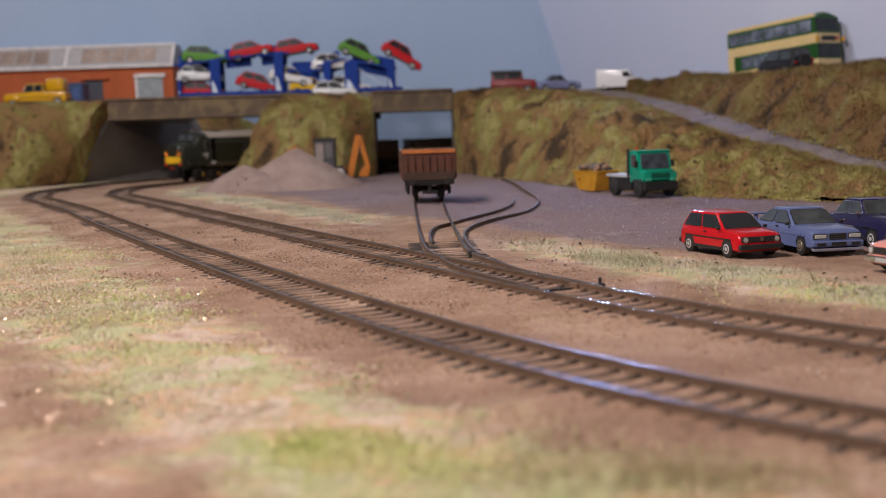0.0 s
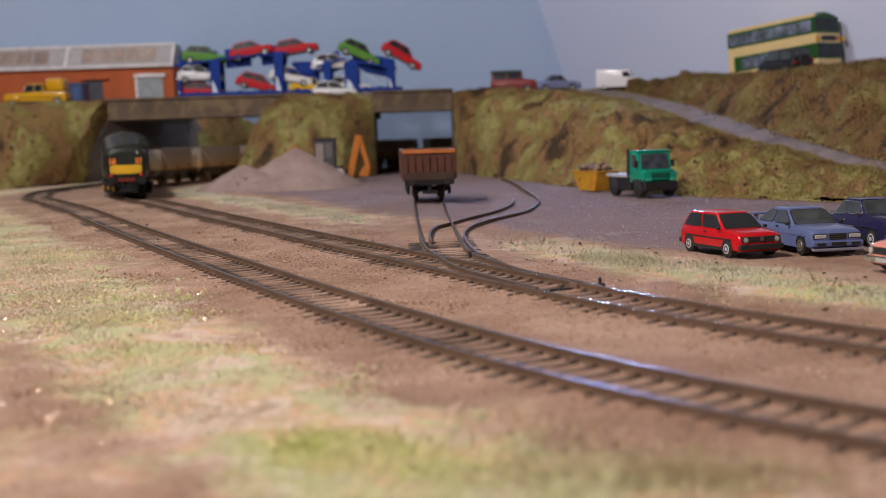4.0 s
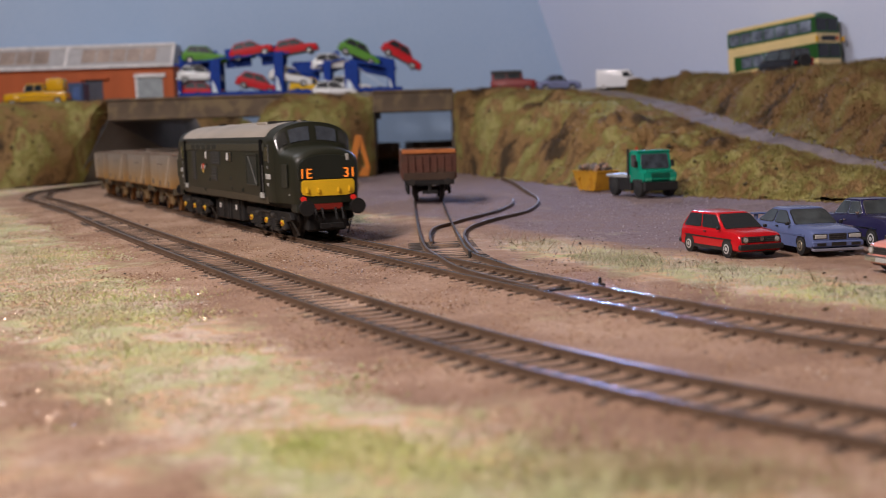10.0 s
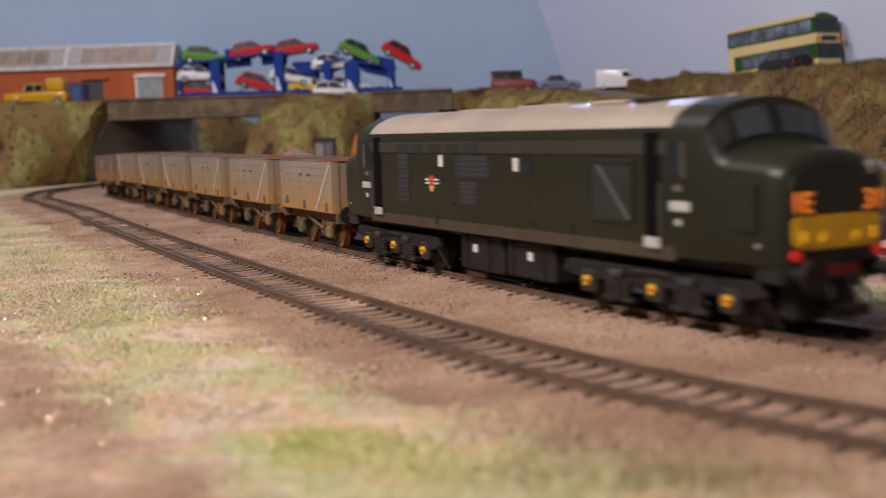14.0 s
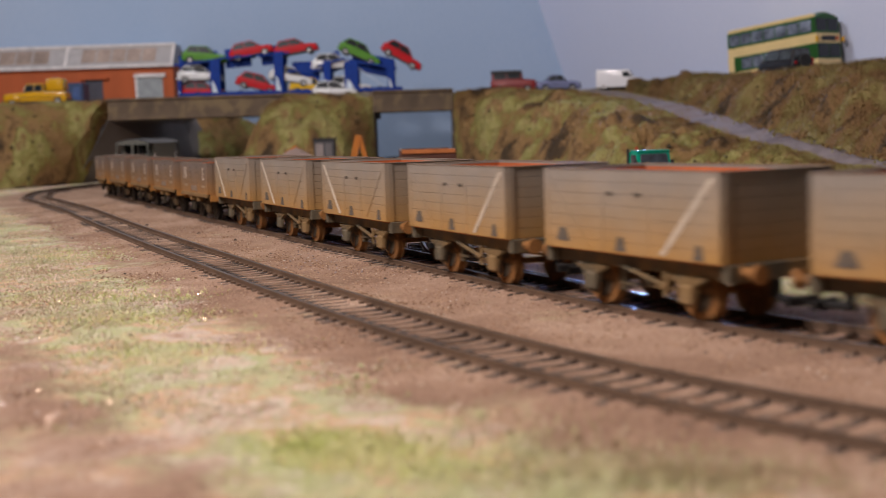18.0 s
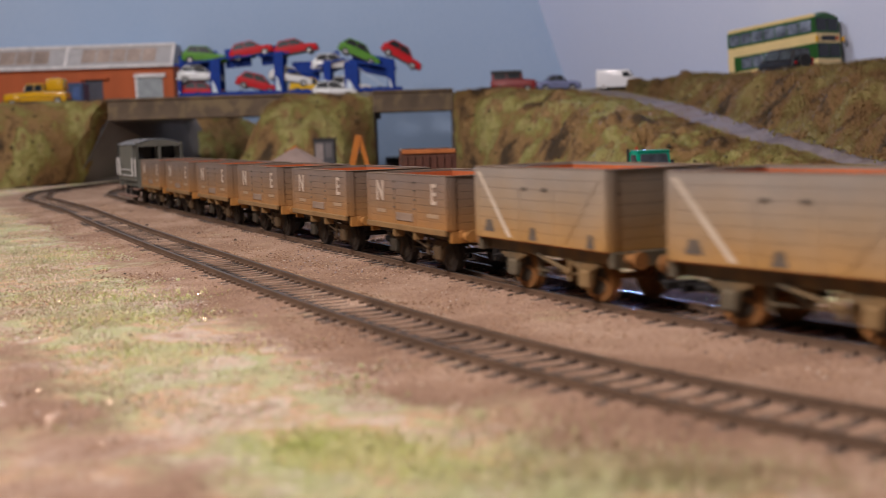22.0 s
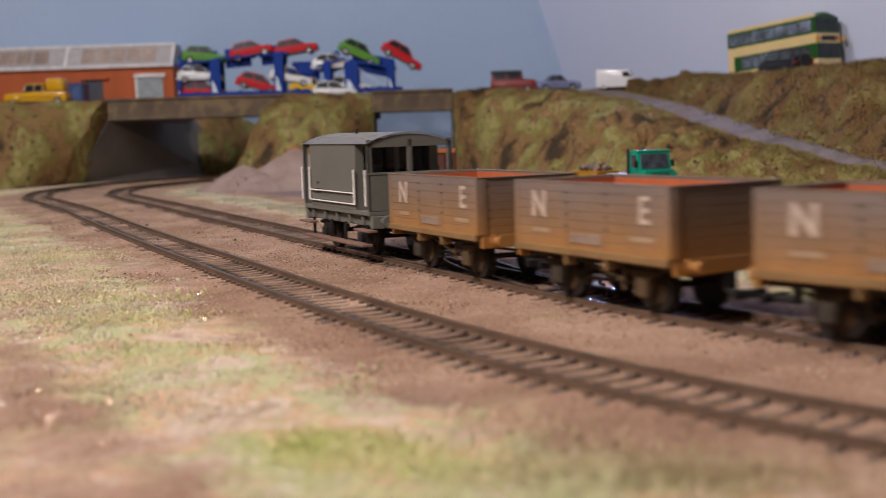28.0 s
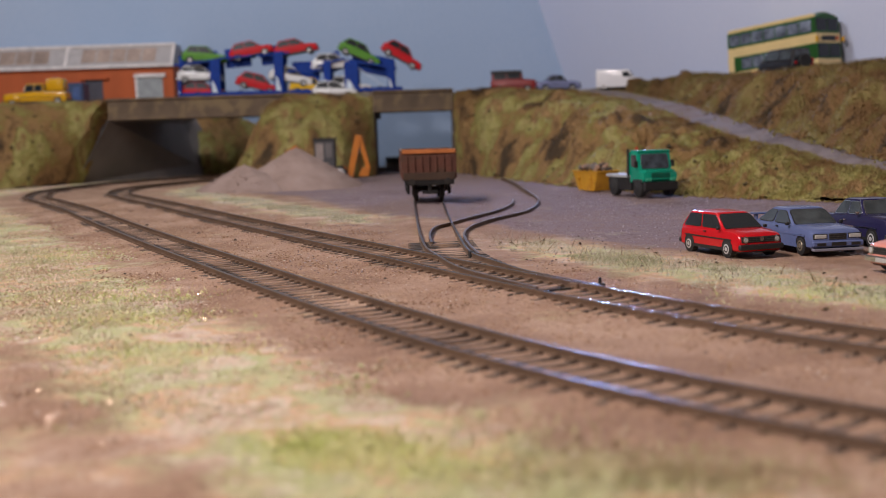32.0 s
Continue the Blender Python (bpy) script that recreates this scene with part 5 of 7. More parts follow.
def motor_car(label, col, L=52.0, W=21.5, H=18.5, hood=15.5, boot=3.0, zh=11.2, zb=11.4, rake=6.5, tail=3.0, glass=CABGLASS, trim=TRIM, rim=RIM, round_lamps=True,
              name="model_car", group="", spoiler=False, lamps=LENS, sill=TRIM, roof=None, cat_name="car", bumper=TRIM, k=1.0, strip=None):
    t = thing(name, label, cat_name, group=group)
    hl, hw = L / 2, W / 2
    z0 = 2.7
    st = [(hl + 0.1, 2.0, z0 + 1.6, zh - 2.6), (hl - 0.3, 0.9, z0 + 0.6, zh - 1.5), (hl - 1.4, 0.35, z0, zh - 0.7), (hl - 4.0, 0.1, z0, zh - 0.1), (hl - hood * 0.6, 0.0, z0, zh + 0.5), (hl - hood, 0.0, z0, zh + 0.9), (0, -0.1, z0, zh + 0.8),
          (-hl + boot + 6, 0.0, z0, zb + 0.6), (-hl + max(2.2, boot * 0.5), 0.2, z0, zb + 0.2), (-hl + 0.9, 0.5, z0 + 0.2, zb - 0.4), (-hl + 0.2, 1.1, z0 + 0.8, zb - 1.4), (-hl, 2.2, z0 + 1.8, zb - 2.4)]
    st = [q for i, q in enumerate(st) if i == 0 or q[0] < st[i - 1][0] - 0.05]
    rings = []
    for x, d, za, zt in st:
        w = hw - d
        half = [(w - 1.0, za), (w - 0.15, za + 0.7), (w, za + (zt - za) * 0.45), (w - 0.25, zt - 1.5), (w - 0.7, zt - 0.55), (w - 1.7, zt - 0.1), (w * 0.5, zt + 0.12)]
        rings.append([(x, -y, z) for y, z in half] + [(x, y, z) for y, z in half[::-1]])
    part("body", loft(rings), col, t, smooth=True)
    zr = H - 0.6
    xw0, xw1 = hl - hood + 0.4, hl - hood - rake
    xr0, xr1 = -hl + boot, -hl + boot + tail
    rb, rtp = hw - 1.0, hw - 3.0
    zbelt = zh + 0.4
    base = [(xw0, -rb, zbelt), (xw0, rb, zbelt), (xr0, rb, zb), (xr0, -rb, zb)]
    topq = [(xw1, -rtp, zr), (xw1, rtp, zr), (xr1, rtp, zr), (xr1, -rtp, zr)]
    def cabin_ring(k, grow=0.0, up=0.0, rad=1.5):
        """A rounded outline of the cabin, from the belt (0) to the roof edge (1)."""
        q = [Vector(a).lerp(Vector(b), k) for a, b in zip(base, topq)]
        (xf, y0, zf), (_, y1, _), (xb, _, zk), _ = q
        x0, x1, w = xb - grow, xf + grow, y1 + grow
        out = []
        for cx, cy, a0 in ((x1 - rad, w - rad, 0), (x0 + rad, w - rad, 90), (x0 + rad, -w + rad, 180), (x1 - rad, -w + rad, 270)):
            for n in range(4):
                a = radians(a0 + 30 * n)
                x = cx + rad * math.cos(a)
                out.append((x, cy + rad * math.sin(a), zk + (zf - zk) * (x - x0) / (x1 - x0) + up))
        return out
    part("cabin", loft([cabin_ring(0, 0.15, -0.6), cabin_ring(0), cabin_ring(0.5, 0.16), cabin_ring(1.0, 0, 0, 1.8)]), col, t, smooth=True)
    part("roof", loft([cabin_ring(1.0, 0.0, -0.25, 1.8), cabin_ring(1.0, -0.25, 0.2, 1.8), cabin_ring(1.0, -0.9, 0.42, 1.8), cabin_ring(1.0, -3.0, 0.62, 1.8)]), roof or col, t, smooth=True)

    def glazing(nm, q, inset):
        s0, s1, t0, t1 = inset
        pane("window_gasket", q, trim, t, (s0 - 0.018, s1 + 0.018, t0 - 0.035, t1 + 0.035), 0.2)
        pane(nm, q, glass, t, inset, 0.3)
    glazing("windscreen", [base[0], base[1], topq[1], topq[0]], (0.05, 0.95, 0.07, 0.92))
    glazing("rear_window", [base[3], base[2], topq[2], topq[3]], (0.08, 0.92, 0.12, 0.88))
    for sy in (0, 1):
        f, r = (0, 3) if sy == 0 else (1, 2)
        q = [base[r], base[f], topq[f], topq[r]]
        glazing("door_window", q, (0.52, 0.93, 0.1, 0.88))
        glazing("quarter_window", q, (0.08, 0.46, 0.1, 0.88))
        y = -hw if sy == 0 else hw
        sg = -1 if sy == 0 else 1
        part("rubbing_strip", box(-hl + 6, hl - 6, min(y, y + sg * 0.15), max(y, y + sg * 0.15), 7.4, 8.0), strip or trim, t)
        part("sill", box(-hl + 10, hl - 11, min(y - sg * 0.5, y + sg * 0.1), max(y - sg * 0.5, y + sg * 0.1), 2.6, 4.0), sill, t)
        part("door_handle", box(-3.4, -1.6, min(y, y + sg * 0.3), max(y, y + sg * 0.3), 10.0, 10.5), trim, t)
        part("door_mirror", box(xw0 - 3.2, xw0 - 1.8, min(y, y + sg * 1.6), max(y, y + sg * 1.6), zbelt + 0.2, zbelt + 1.6, 0.3), trim, t)
        for x in (hl - 9.6, -hl + 9.6):
            wheel(t, x, y - sg * 0.95, 3.5, 2.6, rim)
            part("wheel_arch", cyl((x, y - sg * 2.6, 3.9), (x, y + sg * 0.06, 3.9), 4.3, 20), TRIM, t)
    part("front_bumper", box(hl - 1.0, hl + 1.0, -hw + 0.2, hw - 0.2, z0 + 0.8, z0 + 3.2, 0.5), bumper, t)
    part("rear_bumper", box(-hl - 1.0, -hl + 1.0, -hw + 0.2, hw - 0.2, z0 + 0.8, z0 + 3.2, 0.5), bumper, t)
    gw = hw - 1.5 if round_lamps else hw * 0.34
    part("grille", box(hl - 0.9, hl + 0.25, -gw, gw, zh - 4.3, zh - 1.7, 0.2), TRIM, t)
    for n in range(3):
        part("grille_bar", box(hl, hl + 0.4, -gw + 0.4, gw - 0.4, zh - 3.9 + 0.8 * n, zh - 3.65 + 0.8 * n), mat("grille_bar_grey", (0.05, 0.05, 0.05), 0.4), t)
    for sy in (-1, 1):
        y = sy * (hw - 3.4)
        if round_lamps:
            hb = part("lamp_bezel", cyl((hl - 0.5, y, zh - 2.9), (hl + 0.45, y, zh - 2.9), 1.5, 16), CHROME, t)
            part("headlamp", cyl((hl - 0.4, y, zh - 2.9), (hl + 0.6, y, zh - 2.9), 1.2, 16, 0.9), lamps, hb, "round glass headlamp", smooth=True)
        else:
            y = sy * (hw * 0.66)
            hb = part("lamp_bezel", box(hl - 0.8, hl + 0.2, y - hw * 0.27, y + hw * 0.27, zh - 4.0, zh - 1.7, 0.25), TRIM, t)
            part("headlamp", box(hl - 0.6, hl + 0.4, y - hw * 0.23, y + hw * 0.23, zh - 3.7, zh - 2.0, 0.25), lamps, hb, "oblong glass headlamp")
            part("bumper_slot", box(hl + 0.6, hl + 1.15, y - 2.0, y + 2.0, z0 + 1.3, z0 + 2.5, 0.1), TRIM, t)
            part("front_lip", box(hl - 1.5, hl + 1.2, min(0, sy * (hw - 0.6)), max(0, sy * (hw - 0.6)), z0 - 0.9, z0 + 0.2, 0.2), mat("lip_grey", (0.2, 0.2, 0.25), 0.4), t)
        part("tail_lamp", box(-hl - 0.2, -hl + 0.4, y - 1.4, y + 1.4, zb - 3.4, zb - 1.2, 0.2), mat("tail_red", (0.4, 0.01, 0.01), 0.2), t)
    part("number_plate", box(hl + 0.9, hl + 1.2, -3.2, 3.2, z0 + 1.3, z0 + 2.7), TRIM if bumper is not CHROME else lamps, t)
    part("underside", box(-hl + 2, hl - 2, -hw + 1.5, hw - 1.5, 2.2, 3.6), TRIM, t)
    if spoiler:
        part("rear_spoiler", box(-hl - 2.2, -hl + 2.2, -hw + 0.6, hw - 0.6, zb + 2.4, zb + 3.2, 0.3), col, t, "tall rear spoiler")
        for y in (-hw + 2.5, hw - 2.5):
            part("spoiler_leg", box(-hl - 1, -hl + 1.5, y - 0.4, y + 0.4, zb - 0.4, zb + 2.6), col, t)
    if k != 1.0:
        for c in t.children_recursive:
            c.data.transform(Matrix.Scale(k, 4))
    return t


def ground_pose(x, y, heading, z=None):
    return at(x, y, GZ + 0.35 if z is None else z, 0, 0, heading)


RED = paint("car_red", (0.47, 0.008, 0.014), 0.2)
BLUEC = paint("car_blue", (0.10, 0.13, 0.265), 0.3)
NAVY = paint("car_navy", (0.02, 0.018, 0.06), 0.25)
PINK = paint("car_salmon", (0.62, 0.25, 0.2), 0.3)
SILVER = paint("car_silver", (0.66, 0.66, 0.65), 0.25)
hatch = motor_car("bright red boxy hatchback with dark windows beside the grass", RED, rake=9.0, boot=0.6, tail=5.0, hood=13.5, W=22.6, H=18.9, zh=11.0, k=0.8)
hatch.matrix_basis = ground_pose(105, 441, -72)
part("badge", cyl((20.9, 0, 6.6), (21.4, 0, 6.6), 0.8, 14), CHROME, hatch, "small round chrome badge")
sports = motor_car("metallic blue hatchback with tall rear spoiler and pale windows", BLUEC, L=58, W=22.8, H=18.0, hood=18, rake=9.5, boot=3, tail=13, zh=10.6, zb=11.0, glass=SEEGLASS, round_lamps=False, spoiler=True, rim=mat("gold_rim", (0.35, 0.3, 0.22), 0.4, 0.6), bumper=BLUEC, sill=BLUEC, trim=TRIM, k=0.86, strip=BLUEC)
sports.matrix_basis = ground_pose(134.0, 446, -80)
navy = motor_car("dark navy vintage saloon with chrome trim and pale interior", NAVY, L=55, W=21.0, H=19.2, hood=17, rake=5.5, boot=13, tail=6.5, zh=12.2, zb=11.8, glass=SEEGLASS, trim=CHROME, bumper=CHROME, round_lamps=True, k=0.9)
navy.matrix_basis = ground_pose(163.5, 460, -78)
pinkc = motor_car("salmon pink vintage car with chrome bumper, half out of view", PINK, L=50, W=20, H=17.5, hood=16, boot=12, zh=10.6, zb=10.8, glass=SEEGLASS, trim=CHROME, bumper=CHROME, k=0.9)
pinkc.matrix_basis = ground_pose(156, 373, -163)

# small four-wheel-drive flatbed truck
UNI = paint("truck_green", (0.008, 0.29, 0.18), 0.3)


def flatbed():
    t = thing("flatbed_truck", "bright green four-wheel-drive truck with grey flatbed", "truck", ground_pose(132.5, 803, -72))
    part("chassis", box(-29, 30, -6, 6, 6.5, 10, 0.4), TRIM, t)
    cab = [(9, 11), (29, 11), (31.5, 13.5), (31, 18.4), (23.5, 20.0), (20.5, 33), (10, 33), (9, 20)]
    part("cab", prism(cab, -13.4, 13.4, 0.8), UNI, t, "bright green cab", smooth=True)
    part("cab_roof", box(8.6, 21.4, -13.2, 13.2, 32.6, 34.4, 0.7, seg=2), UNI, t, smooth=True)
    q = [(23.7, -12.2, 20.4), (23.7, 12.2, 20.4), (20.8, 11.6, 32.2), (20.8, -11.6, 32.2)]
    pane("windscreen", q, mat("truck_glass", (0.10, 0.12, 0.15), 0.08, 0, 0.5, 60, 200, bump=0), t, (0.04, 0.96, 0.05, 0.95), 0.3, "large pale windscreen")
    for sy in (-1, 1):
        pane("cab_window", [(11, sy * 13.4, 22), (21.6, sy * 13.4, 22), (19.8, sy * 13.4, 31.6), (11, sy * 13.4, 31.6)], SEEGLASS, t, (0.05, 0.95, 0.04, 0.96), 0.25)
        part("headlamp", box(31.0, 32.0, sy * 9.8 - 2.4, sy * 9.8 + 2.4, 12.0, 14.4, 0.4), mat("green_lamp", (0.05, 0.42, 0.26), 0.3), t, "green lamp housing")
        part("wing_mirror", box(21, 22.5, min(sy * 13.6, sy * 16.2), max(sy * 13.6, sy * 16.2), 22, 27, 0.3), TRIM, t)
        part("mudguard", box(14, 29, min(sy * 11, sy * 14), max(sy * 11, sy * 14), 10.5, 13.2, 0.6), TRIM, t)
        for x in (21.5, -17.5):
            wheel(t, x, sy * 11.6, 7.0, 5.0, TYRE)
    part("bonnet", box(22, 31, -11.6, 11.6, 17.8, 20.2, 0.7, seg=2), UNI, t, smooth=True)
    part("grille", box(30.9, 31.8, -7.4, 7.4, 14.4, 18.0, 0.3), mat("grille_green", (0.0, 0.09, 0.055), 0.4), t)
    part("front_bumper", box(29.6, 32.6, -13.6, 13.6, 5.2, 11.6, 0.7), TRIM, t, "black front bumper")
    part("flatbed", box(-30, 8.2, -13.6, 13.6, 14.2, 16.4, 0.3), mat("bed_grey", (0.45, 0.47, 0.47), 0.5), t, "pale grey flatbed")
    part("side_locker", box(-28, 8, -12.6, 12.6, 4.6, 14.0, 0.5), TRIM, t, "black lockers below the bed")
    part("headboard", box(7.0, 8.2, -13.4, 13.4, 16.4, 33, 0.3), UNI, t)
    part("beacon", cyl((12, -9, 34.2), (12, -9, 36.8), 1.0, 10), mat("beacon_red", (0.55, 0.05, 0.02), 0.3), t, "small red beacon")
    part("exhaust_stack", cyl((7.6, -14, 15), (7.6, -14, 35.4), 0.9, 10), TRIM, t)
    part("seat", box(11, 16, -10, 10, 15, 26, 1.0), mat("seat_grey", (0.1, 0.1, 0.11), 0.7), t)
    for c in t.children_recursive:
        c.data.transform(Matrix.Scale(0.89, 4))
    return t


flatbed()


def skip():
    t = thing("waste_skip", "yellow steel waste skip heaped with rubble", "skip", ground_pose(113, 884, -66))
    SK = mat("skip_yellow", (0.56, 0.28, 0.02), 0.5, 0, 0.15, 60, 1200, 0.1, spots=(0.33, 0.13, 0.02), spot_scale=90, spot_edge=(0.58, 0.7))
    b = loft([[(-13, -9, 0.6), (13, -9, 0.6), (13, 9, 0.6), (-13, 9, 0.6)], [(-20, -10.5, 16.5), (20, -10.5, 16.5), (20, 10.5, 16.5), (-20, 10.5, 16.5)]])
    part("hull", b, SK, t)
    rim_b = bmesh.new()
    for sy in (-1, 1):
        box(-20.6, 20.6, sy * 10.5 - 0.6, sy * 10.5 + 0.6, 16.2, 17.4, 0.2, rim_b)
    for sx in (-1, 1):
        box(sx * 20 - 0.6, sx * 20 + 0.6, -10, 10, 16.2, 17.4, 0.2, rim_b)
    part("rim", rim_b, SK, t)
    for sy in (-1, 1):
        for x in (-9, 9):
            part("lug", cyl((x, sy * 9.5, 11), (x, sy * 11.8, 11), 1.1, 10), SK, t)
            part("rib", beam((x * 0.9, sy * 9.2, 1), (x * 1.2, sy * 10.7, 16.2), 1.0, 0.6), SK, t)
    rg = random.Random(5)
    RUB = [mat("rubble_dark", (0.07, 0.05, 0.04), 0.9), mat("rubble_tan", (0.36, 0.22, 0.14), 0.85), mat("rubble_grey", (0.2, 0.17, 0.15), 0.9)]
    for i in range(34):
        x, y = rg.uniform(-17, 17), rg.uniform(-8, 8)
        z = 16.2 + 5.5 * max(0, 1 - (x / 18) ** 2) * rg.uniform(0.3, 1.0)
        s = rg.uniform(1.6, 3.6)
        b = box(-s, s, -s * 0.7, s * 0.7, -s * 0.5, s * 0.5, s * 0.25)
        b.transform(Matrix.Translation((x, y, z)) @ Euler((rg.uniform(0, 3), rg.uniform(0, 3), rg.uniform(0, 3))).to_matrix().to_4x4())
        part("rubble", b, RUB[i % 3], t)
    for c in t.children_recursive:
        c.data.transform(Matrix.Scale(0.86, 4))
    return t


skip()

# wagon waiting in the yard
RUSTW = mat("yard_wagon_brown", (0.12, 0.042, 0.025), 0.75, 0, 0.25, 60, 1500, 0.2, spots=(0.07, 0.035, 0.02), spot_scale=60, objects=0.1)
RUSTD = mat("yard_wagon_dirty", (0.06, 0.035, 0.022), 0.85, 0, 0.25, 60, 1500, 0.2, objects=0.1)
yw, _ = open_wagon("brown steel mineral wagon with rusty orange rim and load", 6, 32.6, 34.0, RUSTW, 0, name="mineral_wagon", group="yard wagon", frame=BLACK, wheel_mt=WHEELB)
yw.matrix_basis = at(-9.0, 806, 0, 0, 0, -87)
for o in list(yw.children):
    if o.name.split(".")[0] in ("diagonal_strap", "lettering_patch", "door_catch"):
        bpy.data.objects.remove(o)
part("end_rim", box(32.6, 34.2, -17.2, 17.2, 30.4, 33.0, 0.3), mat("rim_orange", (0.5, 0.16, 0.04), 0.7, 0, 0.25), yw, "rusty orange top rim")
for y in (-14, -9.3, -4.6, 0, 4.6, 9.3, 14):
    part("end_rib", box(33.4, 34.4, y - 0.5, y + 0.5, 15, 29, 0.15), RUSTW, yw)
part("end_dirt", box(33.6, 34.5, -16.6, 16.6, 13.5, 18.4, 0.3), RUSTD, yw, "dirt-caked lower end plate")
part("load", box(-31, 31, -15, 15, 15.6, 28.5, 1.5), mat("load_dark", (0.045, 0.03, 0.022), 0.95, 0, 0.4, 300, 900, 0.9, 0.001), yw, "dark load inside")
for i in range(4):
    part("load_baulk", box(-28 + 14 * i, -18 + 14 * i, -14, 14, 28.4, 31.2 + 0.5 * i, 1.0), mat("load_dark", (0.045, 0.03, 0.022)), yw)

# ---- on the upper road ----
bus_cream = paint("bus_cream", (0.72, 0.56, 0.27), 0.35)
bus_green = paint("bus_green", (0.02, 0.09, 0.02), 0.35)


def double_decker():
    t = thing("double_decker_bus", "cream and green double-decker model bus on the hilltop", "bus", at(341, 1200, 84.5, 0, -4.0, -58))
    L, W, H = 114.0, 33.0, 56.0
    hl, hw = L / 2, W / 2

    def shell(z0, z1, mt, nm, front=0.0, lab="", out=0.0):
        b = prism([(-hl - out, z0), (hl - front * 1.0 + out, z0), (hl - front * 1.6 + out, z1), (-hl - out, z1)], -hw - out, hw + out, 0.6)
        return part(nm, b, mt, t, lab)
    shell(5, 12.5, bus_cream, "lower_skirt", lab="cream lower skirt")
    shell(12.4, 27.2, bus_green, "lower_panel", lab="dark green lower deck panels")
    shell(27.0, 36.5, bus_cream, "waist_band", 0.3, "cream waist band")
    shell(36.3, 51.5, bus_green, "upper_panel", 1.2, "dark green upper deck panels")
    rf = prism([(-hl, 51.3), (hl - 2.2, 51.3), (hl - 6, 55.2), (-hl + 1.5, 55.2)], -hw, hw, 1.3)
    part("roof", rf, bus_cream, t, "cream roof", smooth=True)
    for k in range(3):
        part("roof_vent", box(-40 + 34 * k, -28 + 34 * k, -4, 4, 55.0, 56.4, 0.4), bus_cream, t)
    part("orange_stripe", box(-hl + 12, hl - 52, -hw - 0.25, hw + 0.25, 6.6, 10.0), mat("bus_orange", (0.62, 0.2, 0.06), 0.4), t, "orange stripe")
    # opaque panes: reflections and sky seen through are painted as pale blue patches
    WIN = mat("bus_window", (0.16, 0.19, 0.25), 0.1, 0, 0.6, 70, 200, bump=0)
    for sy in (-1, 1):
        y0, y1 = sorted((sy * (hw - 0.2), sy * (hw + 0.25)))
        n = 7
        for k in range(n):
            x0 = -hl + 3 + k * (L - 8) / n
            x1 = x0 + (L - 8) / n - 1.1
            part("upper_window", box(x0, x1, y0, y1, 38.5, 49.4, 0.15), WIN, t, "upper deck window")
            if 0.5 < k < 3.5:
                part("lower_window", box(x0, x1, y0, y1, 14.5, 25.4, 0.15), WIN, t, "lower deck window")
        part("cream_panel", box(-hl, -hl + 8, y0, y1, 13, 27.2), bus_cream, t)
        for x in (hl - 24, -hl + 26):
            wheel(t, x, sy * (hw - 2.5), 6.6, 5.0)
        part("wing_mirror", box(hl + 0.5, hl + 3, min(sy * (hw + 0.5), sy * (hw + 3)), max(sy * (hw + 0.5), sy * (hw + 3)), 28, 33, 0.4), mat("mirror_yellow", (0.65, 0.35, 0.01), 0.4), t)
    for y0, y1 in ((-hw + 1.8, -0.6), (0.6, hw - 1.8)):
        part("upper_windscreen", box(hl - 2.6, hl - 1.2, y0, y1, 38.6, 50.4, 0.2), BLUEGL, t, "upper front window")
        part("lower_windscreen", box(hl - 1.0, hl + 0.35, y0, y1, 14, 26.4, 0.2), BLUEGL, t)
    def dome(x, h):
        ys = [-hw + 0.4 + (2 * hw - 0.8) * i / 12 for i in range(13)]
        return [(x, ys[0], 49.6)] + [(x, y, 51.0 + h * math.cos(1.5 * y / hw)) for y in ys] + [(x, ys[-1], 49.6)]
    part("front_dome", loft([dome(hl - 20, 4.4), dome(hl - 9, 6.4), dome(hl - 4, 6.0), dome(hl - 1.6, 4.2)]), bus_green, t, "rounded green dome over the front", smooth=True)
    part("destination_box", box(hl - 1.2, hl + 0.3, -9.5, 9.5, 29.2, 34.0, 0.2), TRIM, t, "black destination box")
    part("route_number", box(hl, hl + 0.5, 9.8, 13.6, 29.8, 33.6, 0.1), mat("route_orange", (0.6, 0.16, 0.05), 0.5), t)
    return t


double_decker()
dark_car = motor_car("black and dark red off-road car parked before the bus", paint("car_black", (0.02, 0.02, 0.024), 0.3), L=50, W=23, H=23, hood=9, boot=1, zh=12.5, zb=12.5, rake=3.5, tail=1.0, group="", glass=SEEGLASS)
dark_car.matrix_basis = at(311, 1092, 84.0, 0, 0, 112)
part("spare_wheel", cyl((-26, 0, 11.5), (-29, 0, 11.5), 6.0, 20), TYRE, dark_car, "black spare wheel on the tail")
part("tail_panel", box(-25.9, -25.3, -11, -7, 6, 14, 0.3), mat("tail_red", (0.4, 0.01, 0.01), 0.2), dark_car, "red tail lamp panel")

lr = motor_car("red off-road car with black roof on the hilltop road", paint("car_dark_red", (0.2, 0.012, 0.012), 0.45), L=52, W=23, H=26, hood=15, boot=1, zh=15, zb=15, rake=2, tail=0.6, roof=TRIM, glass=CABGLASS)
part("hard_top", box(-25.6, 9.6, -11.0, 11.0, 22.2, 25.6, 0.6), TRIM, lr, "black hard top")
lr.matrix_basis = at(88, 1412, 84.5, 0, 0, -8)
bc = motor_car("pale blue-grey saloon on the hilltop road", paint("car_mauve", (0.2, 0.22, 0.36)), L=50, H=19, boot=9, tail=7, glass=SEEGLASS)
bc.matrix_basis = at(137, 1398, 84.5, 0, 0, 5)


